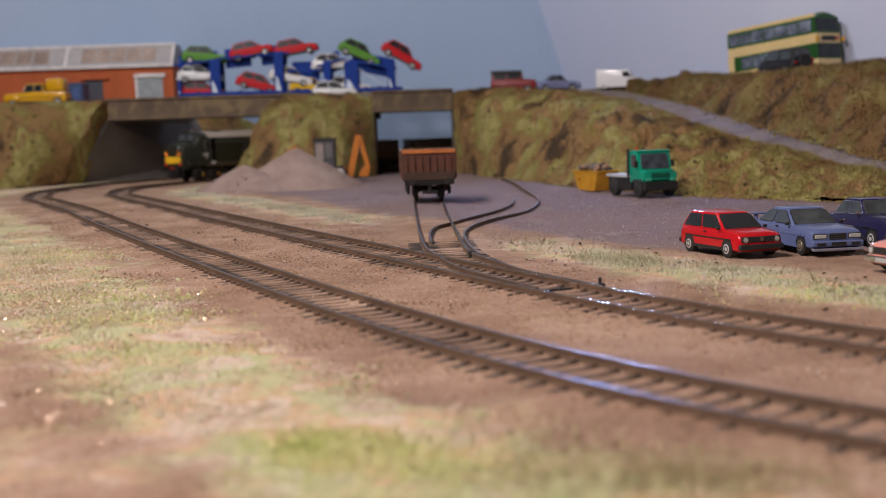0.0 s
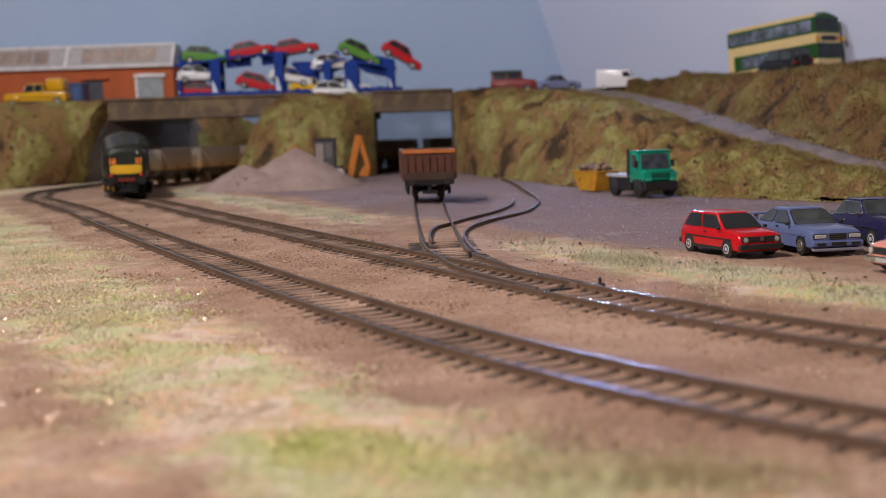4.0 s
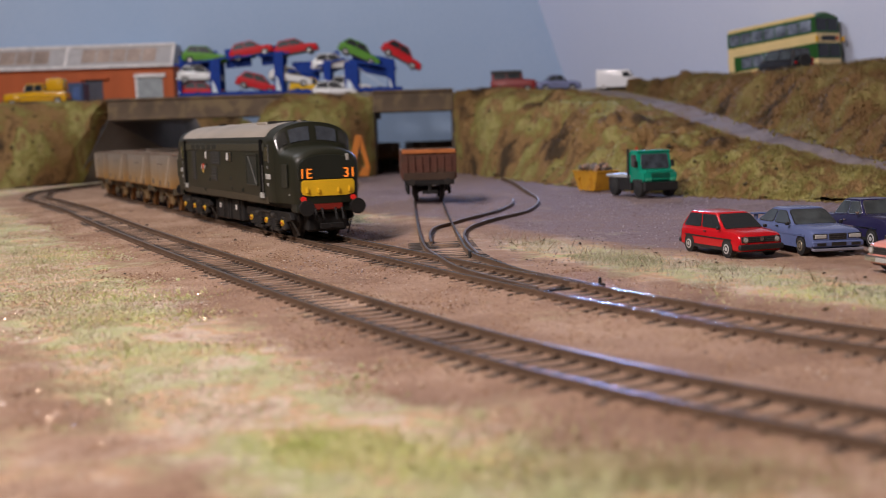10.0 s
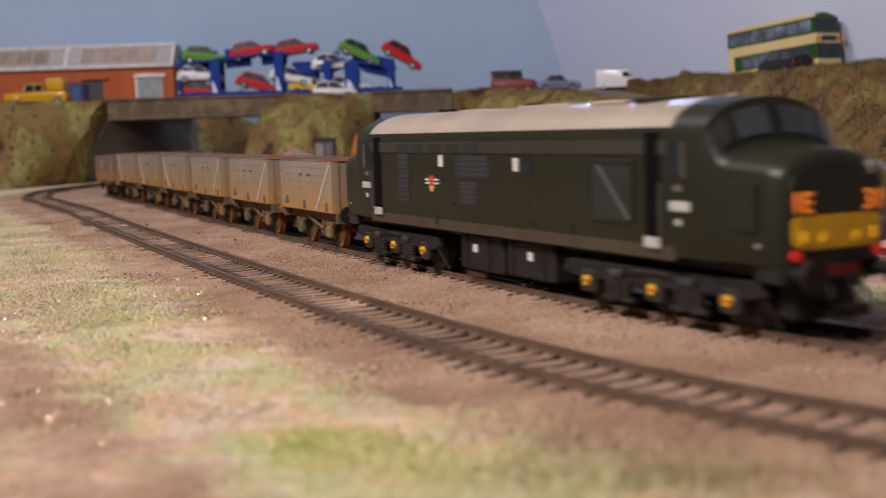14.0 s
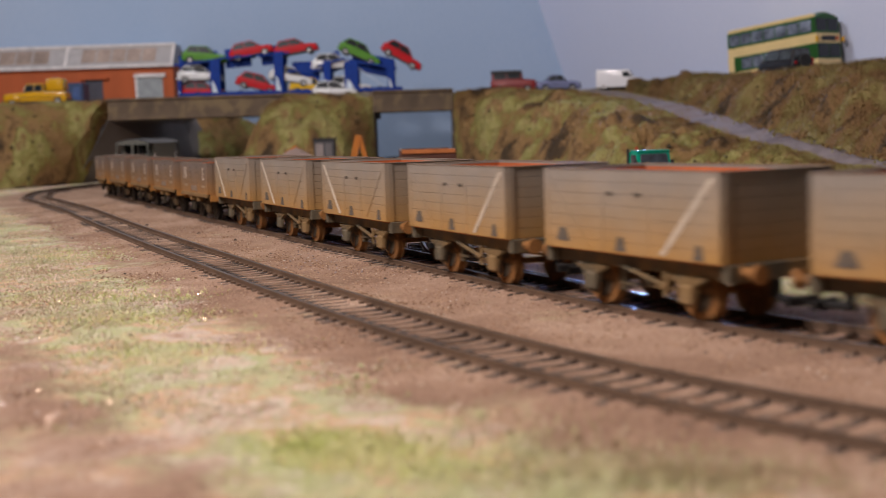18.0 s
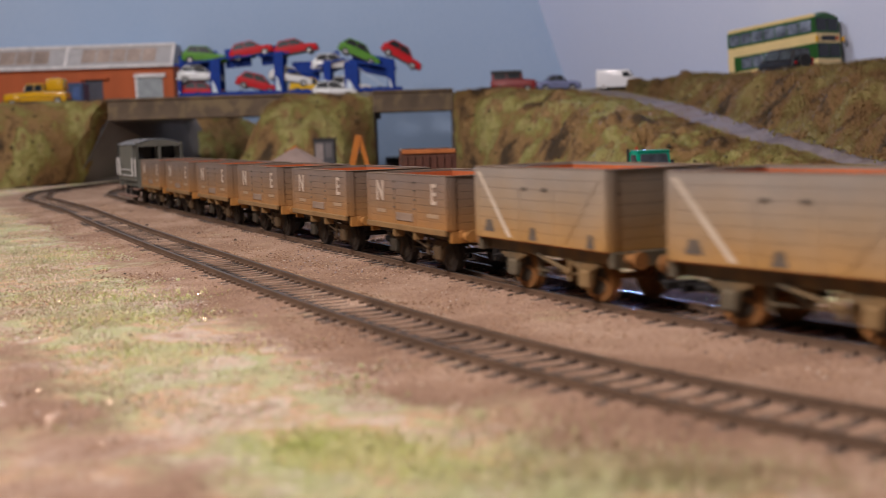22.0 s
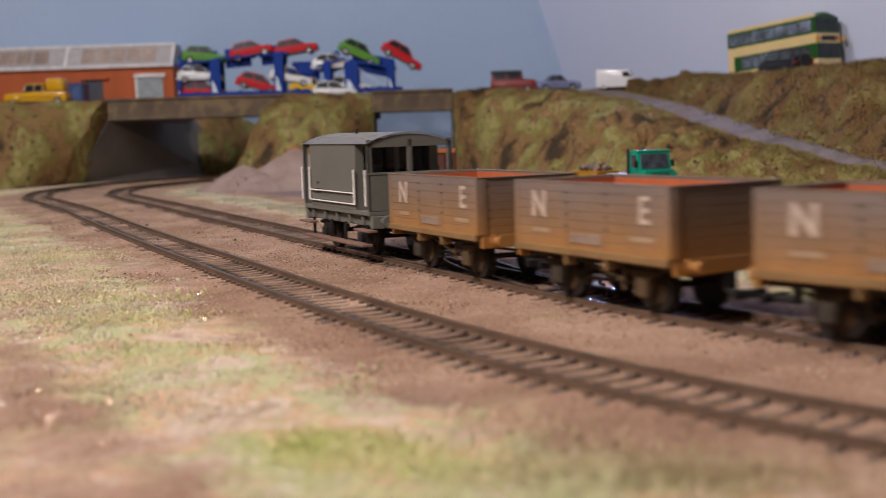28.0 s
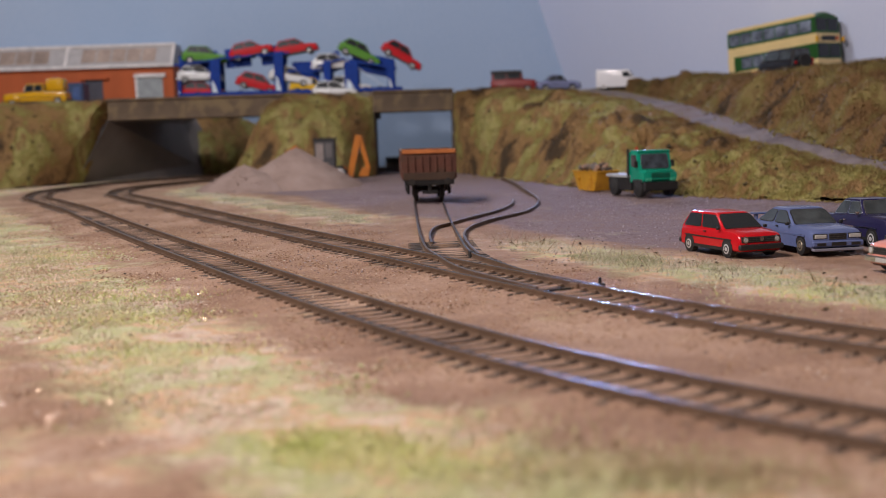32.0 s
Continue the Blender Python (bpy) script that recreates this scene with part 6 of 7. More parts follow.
def panel_van():
    t = thing("panel_van", "white panel van at the head of the ramp road", "van", at(196, 1318, 82.0, 0, 0, -14))
    VW = paint("van_white", (0.76, 0.76, 0.78), 0.3)
    part("body", prism([(-30, 3.5), (31, 3.5), (32, 10), (30, 14), (20, 16.5), (14, 26.5), (-30, 27.5)], -13, 13, 1.0), VW, t, smooth=True)
    pane("windscreen", [(20.2, -11.6, 16.8), (20.2, 11.6, 16.8), (14.6, 10.8, 25.8), (14.6, -10.8, 25.8)], CABGLASS, t, (0.04, 0.96, 0.06, 0.92), 0.3)
    for sy in (-1, 1):
        pane("door_window", [(5, sy * 13, 16), (17.5, sy * 13, 16), (13.5, sy * 13, 24.5), (5, sy * 13, 24.5)], CABGLASS, t, off=0.25)
        part("headlamp", box(30, 32, sy * 9 - 2, sy * 9 + 2, 10, 13, 0.4), LENS, t)
        part("door_mirror", box(15, 17, min(sy * 13.2, sy * 15.5), max(sy * 13.2, sy * 15.5), 16, 19.5, 0.3), TRIM, t)
        for x in (20, -19):
            wheel(t, x, sy * 11.4, 4.6, 3.0)
    part("front_bumper", box(30, 33, -12.5, 12.5, 3.6, 7, 0.5), TRIM, t)
    part("number_plate", box(32.9, 33.2, -3.2, 3.2, 5, 6.5), WHITE, t)
    for c in t.children_recursive:
        c.data.transform(Matrix.Scale(0.8, 4))
    return t


panel_van()

# yellow open lorry by the works
yl = motor_car("shiny yellow vintage pick-up with humped bonnet on the upper road", paint("pickup_amber", (0.58, 0.31, 0.01), 0.15), L=70, W=25, H=24, hood=22, boot=24, zh=13, zb=14, rake=3, tail=2, name="pickup_truck", cat_name="pickup", trim=CHROME, bumper=TRIM)
yl.matrix_basis = at(-456, 1388, TOP, 0, 0, 183)
part("rear_canopy", prism([(-33, 14), (-12, 14), (-12, 27), (-16, 29.5), (-30, 29.5), (-33, 26)], -12, 12, 4.0), paint("pickup_amber", (0.58, 0.31, 0.01), 0.15), yl, "glossy yellow rear canopy", smooth=True)
for sy in (-1, 1):
    part("wing", prism([(17, 5), (33, 5), (32, 10), (25, 12.5), (19, 10)], min(sy * 9, sy * 13.5), max(sy * 9, sy * 13.5), 1.0), paint("pickup_amber", (0.58, 0.31, 0.01), 0.15), yl, smooth=True)
bx = thing("blue_container", "dark blue container box beside the pick-up", "container", at(-436, 1470, TOP))
part("body", box(-9, 12, -14, 14, 0, 27, 0.8), mat("container_blue", (0.03, 0.06, 0.14), 0.5), bx)
for k in range(5):
    part("rib", box(-8 + 4.2 * k, -7 + 4.2 * k, -14.5, -14, 1, 26, 0.1), mat("container_blue", (0.03, 0.06, 0.14)), bx)
part("door", box(0, 9, -14.7, -14.1, 2, 22, 0.1), mat("container_door", (0.05, 0.1, 0.26), 0.5), bx)


def works():
    t = thing("brick_works", "long orange-red brick works with white-framed glazed roof", "building", at(-564, 1545, TOP + 1))
    BR = mat("works_brick", (0.46, 0.105, 0.03), 0.8, 0, 0.12, 50, 900, 0.2)
    L = 230.0
    part("wall", box(-160, L, 0, 48, 0, 49, 0.3), BR, t, "orange-red brick wall")
    bl = part("brick_course", box(-160, L - 0.2, -0.25, 0.1, 0.15, 2.15), BR, t, m=at(0, 0, 1))
    for k in range(1, 19):
        again(bl, at(0, 0, 1 + 2.5 * k), t)
    RG = mat("roof_grey", (0.42, 0.40, 0.40), 0.7, 0, 0.1)
    part("roof", loft([[(x, -3, 49), (x, 20, 76), (x, 48, 76), (x, 48, 49)] for x in (-160, L)]), RG, t, "pale grey sloping roof")
    n = Vector((0, -27, 23)).normalized()
    WF = mat("frame_white", (0.72, 0.68, 0.66), 0.6)

    def on_roof(nm, x0, x1, a0, a1, mt, lift_by, lab=""):
        p = lambda a: Vector((0, -3 + 23 * a, 49 + 27 * a))
        q = [(x0, p(a0)), (x1, p(a0)), (x1, p(a1)), (x0, p(a1))]
        lo = [Vector((x, v.y, v.z)) + n * 0.1 for x, v in q]
        hi = [v + n * lift_by for v in lo]
        return part(nm, loft([lo, hi]), mt, t, lab)
    LIT = mat("roof_pane", (0.40, 0.31, 0.26), 0.4, 0, 0.3, 25, 300, 0.1)
    for x0, x1 in ((-150, -60), (-35, 72), (112, 208)):
        k = max(3, int((x1 - x0) / 19))
        for i in range(k):
            w = (x1 - x0) / k
            on_roof("roof_window", x0 + i * w + 1, x0 + (i + 1) * w - 1, 0.2, 0.85, LIT, 0.4, "brownish roof light")
    for x in (-159, 92, L - 3):
        on_roof("roof_bar", x, x + 3.5, 0.0, 1.0, WF, 1.2, "white roof bar")
    part("ridge", box(-160, L, 17.5, 22, 74.5, 78, 0.5), WF, t, "white ridge capping")
    part("gutter", box(-160, L + 1, -5, -1.5, 46.8, 50.6, 0.5), WF, t, "white eaves gutter")
    part("roller_door", box(184, 216, -0.8, 0.2, 0, 34, 0.2), mat("roller_grey", (0.32, 0.35, 0.36), 0.5), t, "grey roller door")
    for k in range(8):
        part("door_slat", box(184.5, 215.5, -1.1, -0.7, 3 + 4 * k, 4 + 4 * k), mat("roller_grey", (0.32, 0.35, 0.36)), t)
    part("door_lintel", box(180, 220, -3, 0, 34, 39, 0.4), WF, t, "white door lintel")
    part("door_jamb", box(181, 184, -1.5, 0, 0, 34, 0.2), WF, t)
    part("side_door", box(118, 140, -1.0, 0.2, 0, 33, 0.2), mat("door_blue", (0.05, 0.05, 0.07), 0.5), t)
    part("door_hood", box(112, 148, -5, 0, 33, 36, 0.4), BR, t)
    for k in range(4):
        part("wall_pipe", box(150 + 5 * k, 152 + 5 * k, -1.2, 0, 5, 14, 0.2), BR, t)
    return t


works()

# car transporter with its load
TB = mat("transporter_blue", (0.005, 0.037, 0.25), 0.6, 0, 0.12, spec=0.2)
TW = mat("transporter_white", (0.6, 0.68, 0.75), 0.5)
TRY = 1432.0


def transporter():
    t = thing("car_transporter", "blue two-deck car transporter lorry and trailer loaded with cars", "lorry", at(-160, TRY, TOP))
    for x0, x1 in ((-140, -28), (-20, 118)):
        part("lower_deck", box(x0, x1, -15, 15, 4.5, 6.6, 0.3), TB, t, "blue lower deck")
        for sy in (-1, 1):
            part("side_rail", box(x0, x1, sy * 14.4 - 0.8, sy * 14.4 + 0.8, 6.4, 9.4, 0.3), TB, t)
    for x0, x1, z0, z1 in ((-146, -92, 42, 47), (-92, -54, 48, 50), (-50, -12, 50, 52), (-14, 26, 31, 31.5), (22, 52, 36, 44), (56, 112, 42, 31)):
        for sy in (-1, 1):
            part("upper_rail", beam((x0, sy * 13.5, z0), (x1, sy * 13.5, z1), 2.6, 2.2), TB, t, "blue upper deck rail")
        part("cross_tread", beam((x0 + 4, 0, z0), (x1 - 4, 0, z1), 1.2, 22), TB, t)
    for x, z1, w in ((-98, 46, 12), (-24, 54, 11), (32, 42, 9), (60, 40, 16), (106, 40, 8), (-140, 24, 4)):
        for sy in (-1, 1):
            y0, y1 = sorted((sy * 13.2, sy * 15.8))
            part("deck_post", box(x - w / 2, x + w / 2, y0, y1, 5, z1, 0.4), TB, t, "broad blue deck post")
            f0, f1 = sorted((sy * 15.8, sy * 16.1))
            part("post_flash", prism([(x - w * 0.35, 9), (x + w * 0.2, 9), (x - w * 0.1, z1 * 0.42), (x - w * 0.35, z1 * 0.5)], f0, f1), TW, t, "white flash on the post")
    for sy in (-1, 1):
        part("ramp_brace", beam((68, sy * 15, 32), (98, sy * 15, 10), 3.0, 1.0), TW, t, "white diagonal brace")
        for x in (-120, -70, -44, 6, 18, 76, 92):
            wheel(t, x, sy * 11.5, 5.4, 4.0)
    return t


transporter()
base_car = {}


def dull_paint(name, col):
    return mat(name, col, 0.5, 0, 0.08, 60, 1500, 0.0, spec=0.18)


for key, col, lab in (("red", dull_paint("carried_red", (0.47, 0.008, 0.014)), "bright red hatchback carried on the transporter"), ("green", dull_paint("carried_green", (0.09, 0.25, 0.03)), "green hatchback carried on the transporter"), ("white", SILVER, "shiny silver-white hatchback carried on the transporter"), ("yellow", dull_paint("carried_yellow", (0.66, 0.40, 0.01)), "yellow sports car carried on the transporter")):
    base_car[key] = [motor_car(lab, col, L=51, W=22, H=20.5, hood=13, rake=10, boot=2, tail=6, zh=11, zb=12.5, bumper=col, strip=col, glass=mat("carried_glass", (0.02, 0.022, 0.025), 0.3, 0, 0.1, bump=0, spec=0.2), group="cars on the transporter", name="carried_car"), False]
LOAD = [("green", 365, -271.8, 139, 4, 0), ("red", 450, -214.9, 144, -11, 0), ("red", 527, -163.6, 145, -9, 0), ("white", 578, -121.0, 126, 0, 0), ("green", 633, -93.4, 138, 24, 0), ("red", 706, -44.9, 134, 30, 0),
        ("white", 357, -278.4, 117, 2, 0), ("white", 515, -173.0, 112, 10, 0), ("white", 620, -103.5, 99, 3, 0), ("red", 357, -276, 98, 0, 0), ("red", 457, -212.3, 105, 15, 0), ("yellow", 553, -148.6, 99, 4, 0), ("white", 600, -119, 93, 0, 26)]
for key, _, x, z, tilt, dy in LOAD:
    ob, used_once = base_car[key]
    m = at(x, TRY - dy, z - 9.0, 0, tilt, 0)
    if used_once:
        copy_thing(ob, m)
    else:
        ob.matrix_basis = m
        base_car[key][1] = True

# ---- yard heap and digger ----


def heap(name, cx, cy, r, h, label, seed):
    b = bmesh.new()
    rings, seg = 26, 64
    grid = []
    for i in range(rings + 1):
        k = i / rings
        row = []
        for j in range(seg):
            a = 2 * math.pi * j / seg
            rr = r * k * (1 + 0.10 * noise.noise(Vector((math.cos(a) * 1.5, math.sin(a) * 1.5, seed))))
            x, y = rr * math.cos(a), rr * math.sin(a)
            z = h * (max(0.0, 1 - k) ** 0.92) * (0.985 if k < 0.04 else 1.0) + 0.5 * noise.noise(Vector((x / 6, y / 6, seed))) + 0.25 * noise.noise(Vector((x / 2, y / 2, seed)))
            row.append(b.verts.new((x, y, z - 0.8)))
        grid.append(row)
    for i in range(rings):
        for j in range(seg):
            b.faces.new((grid[i][j], grid[i][(j + 1) % seg], grid[i + 1][(j + 1) % seg], grid[i + 1][j]))
    ob = part(name, b, PILE, None, "", True, at(cx, cy, GZ))
    return tagged(ob, label, "gravel heap")


heap("gravel_mound", -130, 1095, 62, 37.5, "large cone of pinkish-grey gravel in the yard", 1.0)
heap("gravel_mound", -172, 1062, 46, 24, "smaller cone of pinkish-grey gravel in the yard", 4.0)


def digger():
    t = thing("digger", "orange digger with dark cab parked behind the gravel heap", "excavator", at(-100, 1185, GZ + 0.3, 0, 0, 0))
    OR = mat("digger_orange", (0.52, 0.16, 0.01), 0.45, 0, 0.12)
    part("body", box(-32, 8, -9, 9, 6, 15, 0.8), OR, t)
    part("cab", box(-22, -2, -9, 9, 14, 41, 0.9), mat("cab_dark", (0.06, 0.06, 0.065), 0.5), t, "dark glazed cab")
    part("cab_roof", box(-23, -1, -9.6, 9.6, 40.8, 43, 0.6), TRIM, t)
    part("cab_window", box(-20.5, -13.0, -9.4, -8.8, 22, 38, 0.2), mat("cab_pane_pale", (0.32, 0.27, 0.25), 0.3), t)
    part("cab_window", box(-11.0, -4.5, -9.4, -8.8, 24, 38, 0.2), mat("cab_pane_grey", (0.16, 0.15, 0.15), 0.3), t)
    part("boom", beam((11, 0, 4), (21, 0, 45), 7, 6), OR, t, "orange boom")
    part("dipper", beam((22, 0, 44), (30, 0, 10), 5, 4.4), OR, t, "orange dipper arm")
    part("ram", cyl((13, 0, 22), (24, 0, 33), 1.0, 10), CHROME, t)
    part("bucket", prism([(20, 5), (30, 5), (31, 13), (24, 14)], -6, 6, 0.5), OR, t)
    part("front_arm", beam((-32, 0, 12), (-46, 0, 34), 3, 12), OR, t)
    for sy in (-1, 1):
        wheel(t, -26, sy * 9, 5.4, 4.5)
        wheel(t, 2, sy * 9, 8.0, 5.0)
    return t


digger()

# ---- loose material: turf, grass, grit and flock ----
RNG = np.random.default_rng(7)


def along(s, off):
    x, y, t = main_line(s)
    return x - np.sin(t) * off, y + np.cos(t) * off


NEAR_EDGE = lambda s: near_offset(s) + 18


def stuff(name, verts, faces, material, label):
    me = bpy.data.meshes.new(name)
    me.from_pydata((verts * MM).tolist(), [], faces)
    me.materials.append(material)
    return tagged(new(name, me), label, kind="stuff")


def blades(name, P, lo, hi, material, label, width=0.22, lean=0.98):
    """Thin grass fibres standing on the points P."""
    n = len(P)
    a = RNG.uniform(0, 2 * np.pi, n)
    ln = RNG.uniform(lo, hi, n)
    b = RNG.uniform(0, 2 * np.pi, n)
    k = RNG.uniform(0.45, lean, n)
    w = np.c_[np.cos(a), np.sin(a), np.zeros(n)] * width
    tip = P + np.c_[np.cos(b) * k * ln, np.sin(b) * k * ln, ln * np.sqrt(1 - k * k * 0.9)]
    v = np.empty((n, 3, 3))
    v[:, 0], v[:, 1], v[:, 2] = P - w, P + w, tip
    return stuff(name, v.reshape(-1, 3), [(3 * i, 3 * i + 1, 3 * i + 2) for i in range(n)], material, label)


OCT = np.array([(1, 0, 0), (-1, 0, 0), (0, 1, 0), (0, -1, 0), (0, 0, 1), (0, 0, -1)], float)
OCF = [(0, 2, 4), (2, 1, 4), (1, 3, 4), (3, 0, 4), (2, 0, 5), (1, 2, 5), (3, 1, 5), (0, 3, 5)]


def crumbs(name, P, lo, hi, material, label, flat=0.7, power=2.0):
    """Irregular grains or clumps lying on the points P."""
    n = len(P)
    r = lo + (hi - lo) * RNG.uniform(0, 1, n) ** power
    j = OCT[None] * (1 + RNG.uniform(-0.35, 0.35, (n, 6, 1))) + RNG.uniform(-0.22, 0.22, (n, 6, 3))
    a = RNG.uniform(0, 2 * np.pi, n)
    c, s = np.cos(a), np.sin(a)
    x = j[..., 0] * c[:, None] - j[..., 1] * s[:, None]
    y = j[..., 0] * s[:, None] + j[..., 1] * c[:, None]
    v = np.stack([x, y, j[..., 2] * flat], -1) * r[:, None, None] + P[:, None]
    f = [tuple(6 * i + k for k in t) for i in range(n) for t in OCF]
    return stuff(name, v.reshape(-1, 3), f, material, label)


def scatter_line(n, s0, s1, o0, o1, keep, dense=1.0):
    """Random points beside the main line; keep(x, y, off, s) gives which to keep and their heights."""
    out, have = [], 0
    while have < n:
        m = 20000
        s = s0 + (s1 - s0) * RNG.uniform(0, 1, m) ** dense
        lo = o0(s) if callable(o0) else o0
        hi = o1(s) if callable(o1) else o1
        off = lo + (hi - lo) * RNG.uniform(0, 1, m)
        x, y = along(s, off)
        ok, z = keep(x, y, off, s)
        out.append(np.c_[x, y, z][ok])
        have += int(ok.sum())
    return np.concatenate(out)[:n]


def on_grit(x, y, off, s):
    ok = np.ones(len(x), bool)
    for c in (0.0, near_offset(s)):
        d = np.abs(off - c)
        ok &= ~((d > 6.6) & (d < 11.4)) & ~((d < 15.5) & (np.sin(s * 12.9 + off) > -0.2))
    return ok, GZ - 0.1 + bed_lift(off, near_offset(s)) + 0.5 * soft_noise(x, y, 26)


crumbs("track_grit", scatter_line(110000, -280, 760, -42, lambda s: near_offset(s) + 110, on_grit, dense=1.5), 0.14, 0.46, STONE, "fine loose brown ballast grit between the tracks")
crumbs("dark_litter", scatter_line(190, -200, 700, -80, lambda s: near_offset(s) + 160, on_grit), 0.35, 1.3, mat("litter_dark", (0.035, 0.025, 0.02), 0.9), "small dark bits of litter on the ground", 0.6, 3.0)
crumbs("glint_grit", scatter_line(11000, -300, 420, lambda s: near_offset(s) + 24, lambda s: near_offset(s) + 120, on_grit), 0.14, 0.34, mat("glint_grain", (0.72, 0.58, 0.42), 0.32, 1.0, 0.05, bump=0), "bright glinting grains in the foreground turf", 0.8)
crumbs("bright_grit", scatter_line(5200, -300, 760, -60, lambda s: near_offset(s) + 230, on_grit), 0.15, 0.38, mat("bright_grain", (0.75, 0.68, 0.58), 0.12, 0.0, 0.1, bump=0), "pale glinting grains among the grit", 0.8)


def in_turf(cut, seed, fade=0.35):
    """Keeps points where turf grows, in drifts."""
    def keep(x, y, off, s):
        m = turf_mask(s, off) + 0.8 * soft_noise(x, y, 34, seed) + 0.5 * soft_noise(x, y, 11, seed + 1)
        return m > cut + RNG.uniform(0, fade, len(x)), np.full(len(x), GZ + 0.2)
    return keep


PALE = mix_mat("pale_grass", [(0.27, 0.26, 0.17), (0.39, 0.38, 0.27), (0.52, 0.49, 0.37), (0.63, 0.60, 0.49)], 24.0, rough=0.6, bump=0.0, island=0.3)
EDGE2 = lambda s: near_offset(s) + 170
blades("straw_tufts", scatter_line(52000, -300, 960, NEAR_EDGE, EDGE2, in_turf(0.55, 3), dense=1.5), 0.5, 1.8, STRAW, "pale straw static grass in the foreground", 0.1)
blades("green_tufts", scatter_line(21000, -300, 900, NEAR_EDGE, EDGE2, in_turf(0.72, 8, 0.95), dense=1.5), 0.5, 1.8, GREENG, "soft green static grass tufts in the foreground", 0.1)
blades("yard_tufts", scatter_line(30000, -260, 330, -24, -110, in_turf(0.5, 3)), 0.5, 1.9, PALE, "pale straw grass between track and cars", 0.11)
blades("yard_green_tufts", scatter_line(9000, -260, 300, -26, -90, in_turf(0.85, 8)), 0.5, 1.9, mix_mat("dull_green_grass", [(0.14, 0.17, 0.07), (0.23, 0.25, 0.12), (0.33, 0.34, 0.2), (0.45, 0.44, 0.31)], 30.0, rough=0.6, bump=0.0, island=0.35), "dull green grass between track and cars", 0.12)
blades("far_tufts", scatter_line(12000, 400, 1040, -24, -110, in_turf(0.6, 3)), 1.2, 3.2, PALE, "pale grass beside the main line", 0.15)
# drifts of greener growth: place, spread and number
LUSH = ((-15, 178, 7, 5, 1900), (-19, 186, 8, 5, 1200), (-4, 168, 8, 6, 800), (-100, 366, 15, 9, 700), (-82, 322, 12, 8, 600), (-160, 500, 14, 18, 600), (-60, 268, 12, 9, 500), (93, 330, 12, 9, 300), (118, 306, 10, 8, 200))
lush = np.concatenate([np.c_[RNG.normal(cx, rx, n), RNG.normal(cy, ry, n), np.full(n, GZ + 0.3)] for cx, cy, rx, ry, n in LUSH])
blades("lush_tufts", lush, 0.7, 2.2, mix_mat("lush_grass", [(0.36, 0.42, 0.10), (0.48, 0.53, 0.16), (0.62, 0.63, 0.26), (0.72, 0.68, 0.40)], 40.0, rough=0.6, bump=0.0, island=0.4), "lush bright green grass tufts", 0.15)
TURFC = mix_mat("turf_crumb", [(0.36, 0.20, 0.13), (0.52, 0.37, 0.26), (0.64, 0.54, 0.43), (0.40, 0.43, 0.16), (0.52, 0.52, 0.28), (0.68, 0.61, 0.52), (0.48, 0.34, 0.2)], 26.0, island=0.3)
crumbs("turf_flock", scatter_line(26000, -300, 900, NEAR_EDGE, EDGE2, in_turf(0.3, 5), dense=1.7), 0.15, 0.75, TURFC, "mottled pale and green foam flock in the foreground turf", 0.7, 2.2)
OLIVE = [(9, 180, 500), (16, 165, 900), (28, 166, 1100), (37, 156, 1200), (4, 160, 700), (13, 190, 300), (46, 168, 700)]
olive = np.concatenate([np.c_[RNG.normal(cx, 9, n), RNG.normal(cy, 7, n), np.full(n, GZ + 0.2)] for cx, cy, n in OLIVE])
blades("olive_tufts", olive, 0.8, 2.2, mix_mat("olive_grass", [(0.20, 0.15, 0.07), (0.34, 0.28, 0.13), (0.44, 0.42, 0.2), (0.58, 0.48, 0.34)], 60.0, rough=0.6, bump=0.0, island=0.5), "sparse olive and straw grass at the front edge", 0.12)
twigs = scatter_line(140, 60, 300, -52, -80, lambda x, y, off, s: (np.ones(len(x), bool), np.full(len(x), GZ + 0.4)))
blades("dead_stems", twigs, 3.0, 8.0, mat("dead_stem", (0.2, 0.13, 0.07), 0.8), "dry brown stems beside the parked cars", 0.14, 0.95)


def on_bank(co, n, b0=0.0, b1=0.9):
    """Random points on a bank's surface grid."""
    ny, nx = co.shape[0] - 1, co.shape[1] - 1
    a, b = RNG.uniform(0, nx - 0.001, n), RNG.uniform(b0, b1, n) * (ny - 0.001)
    i, j = a.astype(int), b.astype(int)
    f, g = (a - i)[:, None], (b - j)[:, None]
    return (co[j, i] * (1 - f) + co[j, i + 1] * f) * (1 - g) + (co[j + 1, i] * (1 - f) + co[j + 1, i + 1] * f) * g


DARKF = mix_mat("dark_flock", [(0.03, 0.022, 0.01), (0.07, 0.05, 0.02), (0.12, 0.085, 0.03)], 30.0, 900.0, island=0.3)
for (fn, ob), n in BANKS:
    growth = SCRUBG if ob.name == "bank_upper" else FLOCK
    crumbs("bank_flock", on_bank(fn, n // 2), 0.4, 1.9, growth, "brown and green flock covering the bank", 0.8, 2.5)
    crumbs("bank_dark_flock", on_bank(fn, n // 18), 0.5, 3.0, DARKF, "dark brown flock clumps on the bank", 0.8, 3.0)
    blades("bank_grass", on_bank(fn, int(n * 9)), 1.6, 4.6, growth, "dry grass fibres on the bank", 0.22, 0.8)
crumbs("grass_litter", scatter_line(170, -200, 330, -28, -100, lambda x, y, off, s: (np.ones(len(x), bool), np.full(len(x), GZ + 0.5))), 0.25, 0.9, mat("litter_brown", (0.09, 0.06, 0.035), 0.9), "dark brown bits of leaf litter in the grass", 0.6, 2.0)
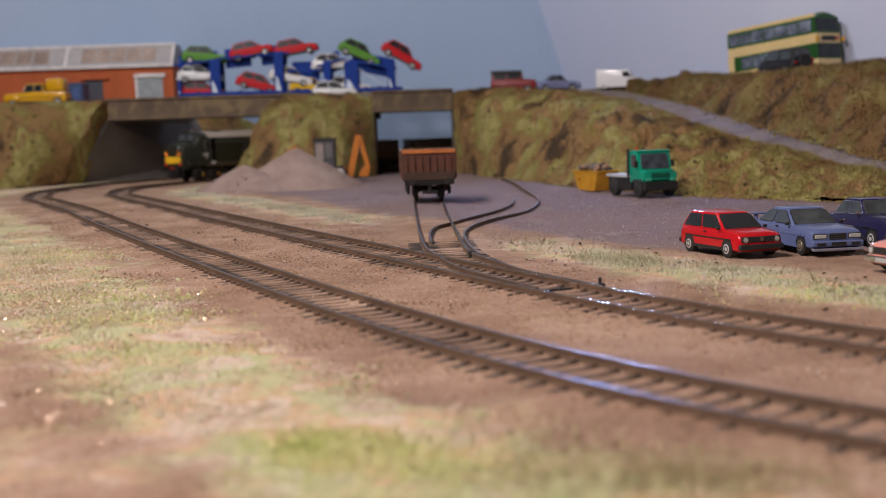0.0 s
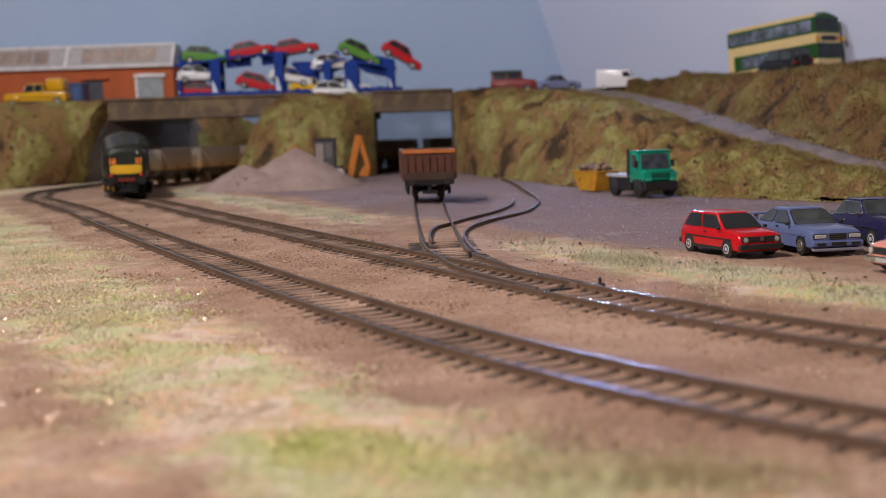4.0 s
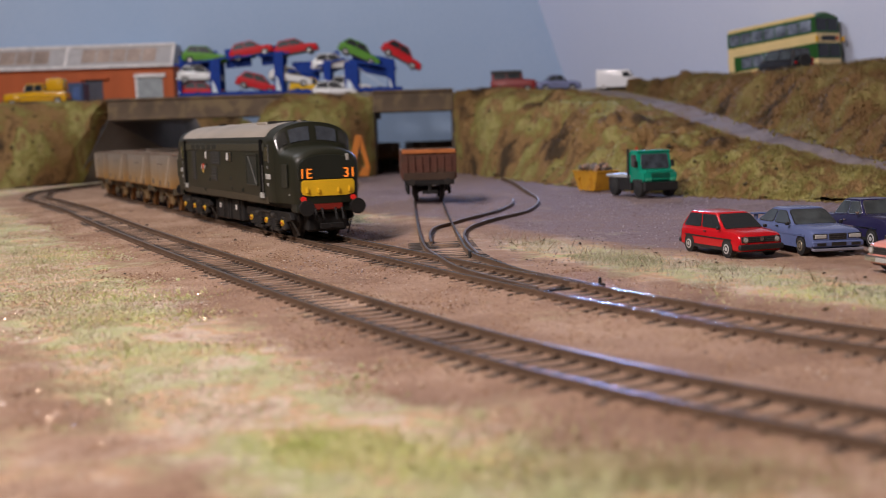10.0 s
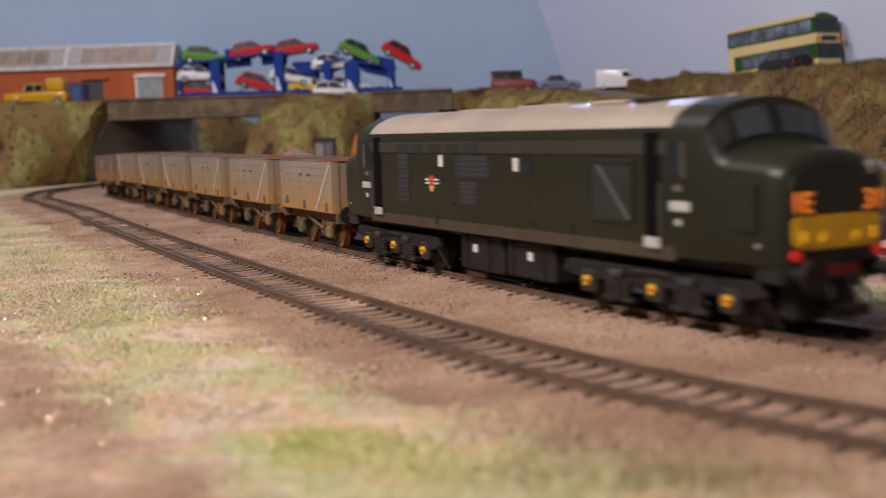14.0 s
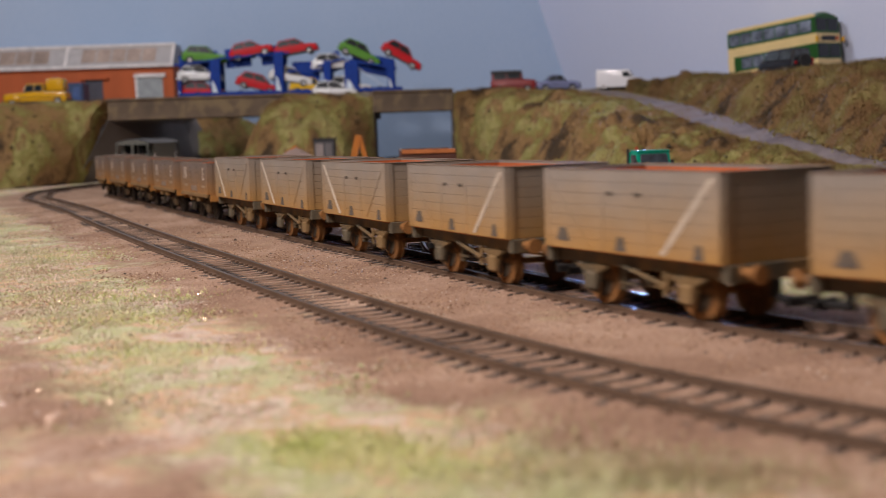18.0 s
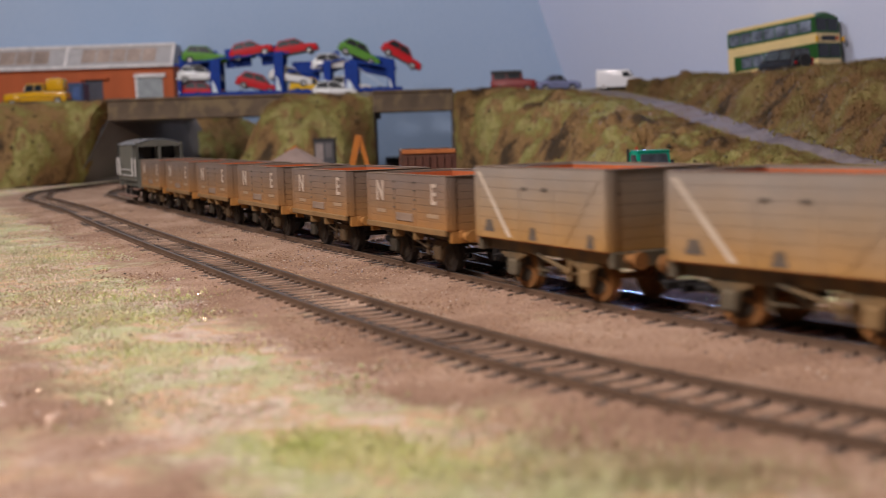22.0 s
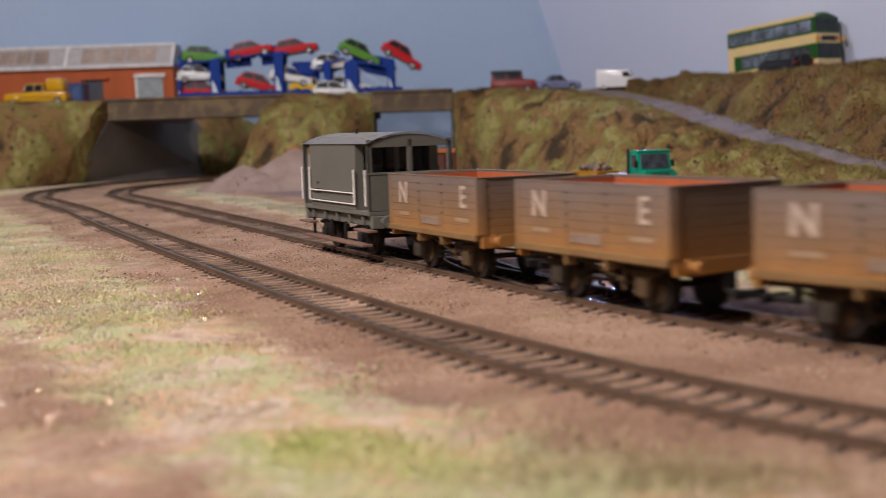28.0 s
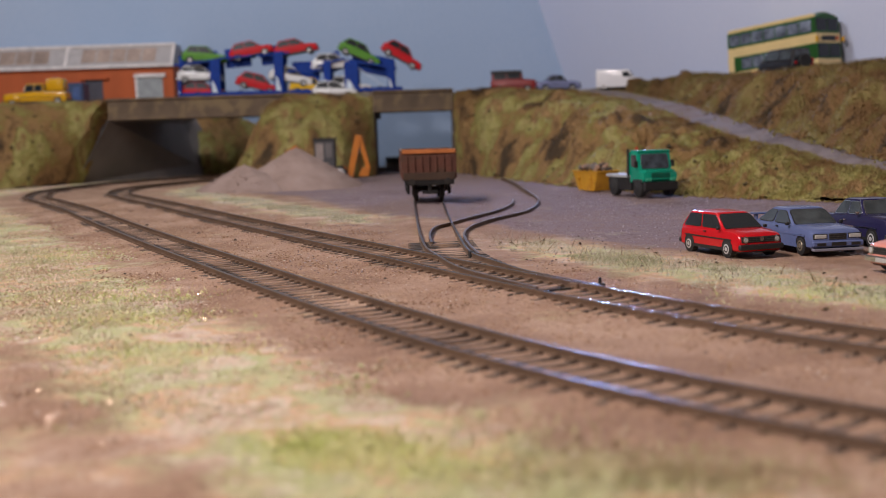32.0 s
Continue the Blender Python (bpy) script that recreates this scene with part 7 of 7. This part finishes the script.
blades("pale_stems", scatter_line(1100, -60, 330, -46, -84, lambda x, y, off, s: (np.ones(len(x), bool), np.full(len(x), GZ + 0.4))), 1.5, 5.5, mat("pale_stem", (0.55, 0.47, 0.36), 0.7), "pale dry stems lying before the parked cars", 0.08, 0.99)
fn = BANKS[1][0][0]
crumbs("crest_bushes", on_bank(fn, 700, 0.74, 0.84), 0.8, 3.2, DARKF, "scrubby dark growth along the crest", 1.2)
blades("crest_grass", on_bank(fn, 9000, 0.70, 0.82), 2.5, 6.5, SCRUBG, "ragged brown grass standing along the crest", 0.22, 0.6)
blades("crest_scrub", on_bank(fn, 2500, 0.70, 0.82), 2.0, 7.0, DARKF, "dark twiggy scrub along the crest", 0.25, 0.7)
blades("brow_grass", on_bank(BANKS[0][0][0], 7000, 0.62, 0.80), 2.0, 5.0, SCRUBG, "brown grass on the brow below the ramp road", 0.22, 0.7)
for ln, nm in ((ramp_l, "verge_flock"), (ramp_r, "verge_flock")):
    q = RNG.uniform(0, len(ln) - 1.001, 2600)
    i = q.astype(int)
    L0 = np.array(ln)
    pts = L0[i] + (L0[i + 1] - L0[i]) * (q - i)[:, None] + np.c_[RNG.normal(0, 6.0, 2600), RNG.normal(0, 6.0, 2600), np.zeros(2600)]
    crumbs(nm, pts, 0.4, 1.8, FLOCK, "ragged flock verge beside the ramp road", 0.7)
    blades("verge_grass", pts, 1.2, 3.5, FLOCK, "dry grass along the ramp road", 0.25)
edge = np.array([(x + RNG.normal(0, 5), y + RNG.normal(0, 5), GZ + 0.4) for x, y in [(np.interp(k, [0, .3, .6, .8, 1], [40, 104, 172, 246, 330]), np.interp(k, [0, .3, .6, .8, 1], [1240, 970, 772, 662, 560])) for k in RNG.uniform(0, 1, 1500)]])
crumbs("bank_foot_litter", edge, 0.3, 1.6, FLOCK, "flock crumbs at the foot of the bank", 0.8)
crumbs("yard_grit", np.c_[RNG.uniform(-60, 230, 9000), RNG.uniform(410, 900, 9000), np.full(9000, GZ + 0.32)], 0.12, 0.5, mix_mat("yard_grain", [(0.2, 0.14, 0.12), (0.34, 0.27, 0.26), (0.5, 0.42, 0.4)], 300.0, island=0.5), "loose grit on the yard surface", 0.7)
hp = []
for cx, cy, r, h in ((-130, 1095, 62, 37.5), (-172, 1062, 46, 24)):
    for _ in range(700):
        k, a = math.sqrt(RNG.uniform(0, 1)), RNG.uniform(0, 6.283)
        hp.append((cx + r * k * math.cos(a), cy + r * k * math.sin(a), GZ - 0.7 + h * (1 - k) ** 0.92))
crumbs("heap_grit", np.array(hp), 0.3, 1.0, PILE, "loose gravel grains on the heaps", 0.8)


# ---- movement of the train ----
SPEED = 76.5


def travelled(t):
    # a slight easing and gathering of speed
    return SPEED * t + float(np.interp(t, [0, 2, 5, 6.5, 8.5, 10, 11.5, 13, 14, 16.5, 19, 24, 28, 31, 32], [-9, -2, 6, 8.5, 9, 2.5, -2, -5.4, -3.8, 3.6, 3.2, 3.2, 2.6, 1.0, 0.5]))


def on_line(s, base):
    """The pose of a vehicle whose middle is at s and whose pivots are base ahead of and behind it."""
    x0, y0, _ = main_line(s - base)
    x1, y1, _ = main_line(s + base)
    return at((x0 + x1) / 2, (y0 + y1) / 2, 0, 0, 0, math.degrees(math.atan2(y0 - y1, x0 - x1)))


TIMES = [0.4 * i for i in range(81)]


def motions():
    """Moves the locomotive, its bogies, the wagons, the van and all wheels."""
    def s_of(off, t):
        return off - travelled(t)
    rows = [(t, on_line(s_of(LOCO_S, t), 73.0)) for t in TIMES]
    walk(LOCO, rows)
    for b, off in BOGIES:
        br = []
        for t in TIMES:
            body = on_line(s_of(LOCO_S, t), 73.0)
            x, y, a = main_line(s_of(LOCO_S, t) - off)
            own = body.to_euler().z
            d = (a + math.pi - own + math.pi) % (2 * math.pi) - math.pi
            br.append((t, at(off, 0, 0, 0, 0, math.degrees(d))))
        walk(b, br)
    for t, _, off, base, _ in TRAIN:
        walk(t, [(k, on_line(s_of(off, k), base)) for k in TIMES])
    turn = [0.2 * i for i in range(161)]
    for sets, r in [(LOCO_SETS, 7.2)] + [(w, rr) for _, w, _, _, rr in TRAIN]:
        for w in sets:
            p = w.matrix_basis.translation.copy()
            walk(w, [(k, Matrix.Translation(p) @ Matrix.Rotation(travelled(k) / r, 4, "Y")) for k in turn])


motions()
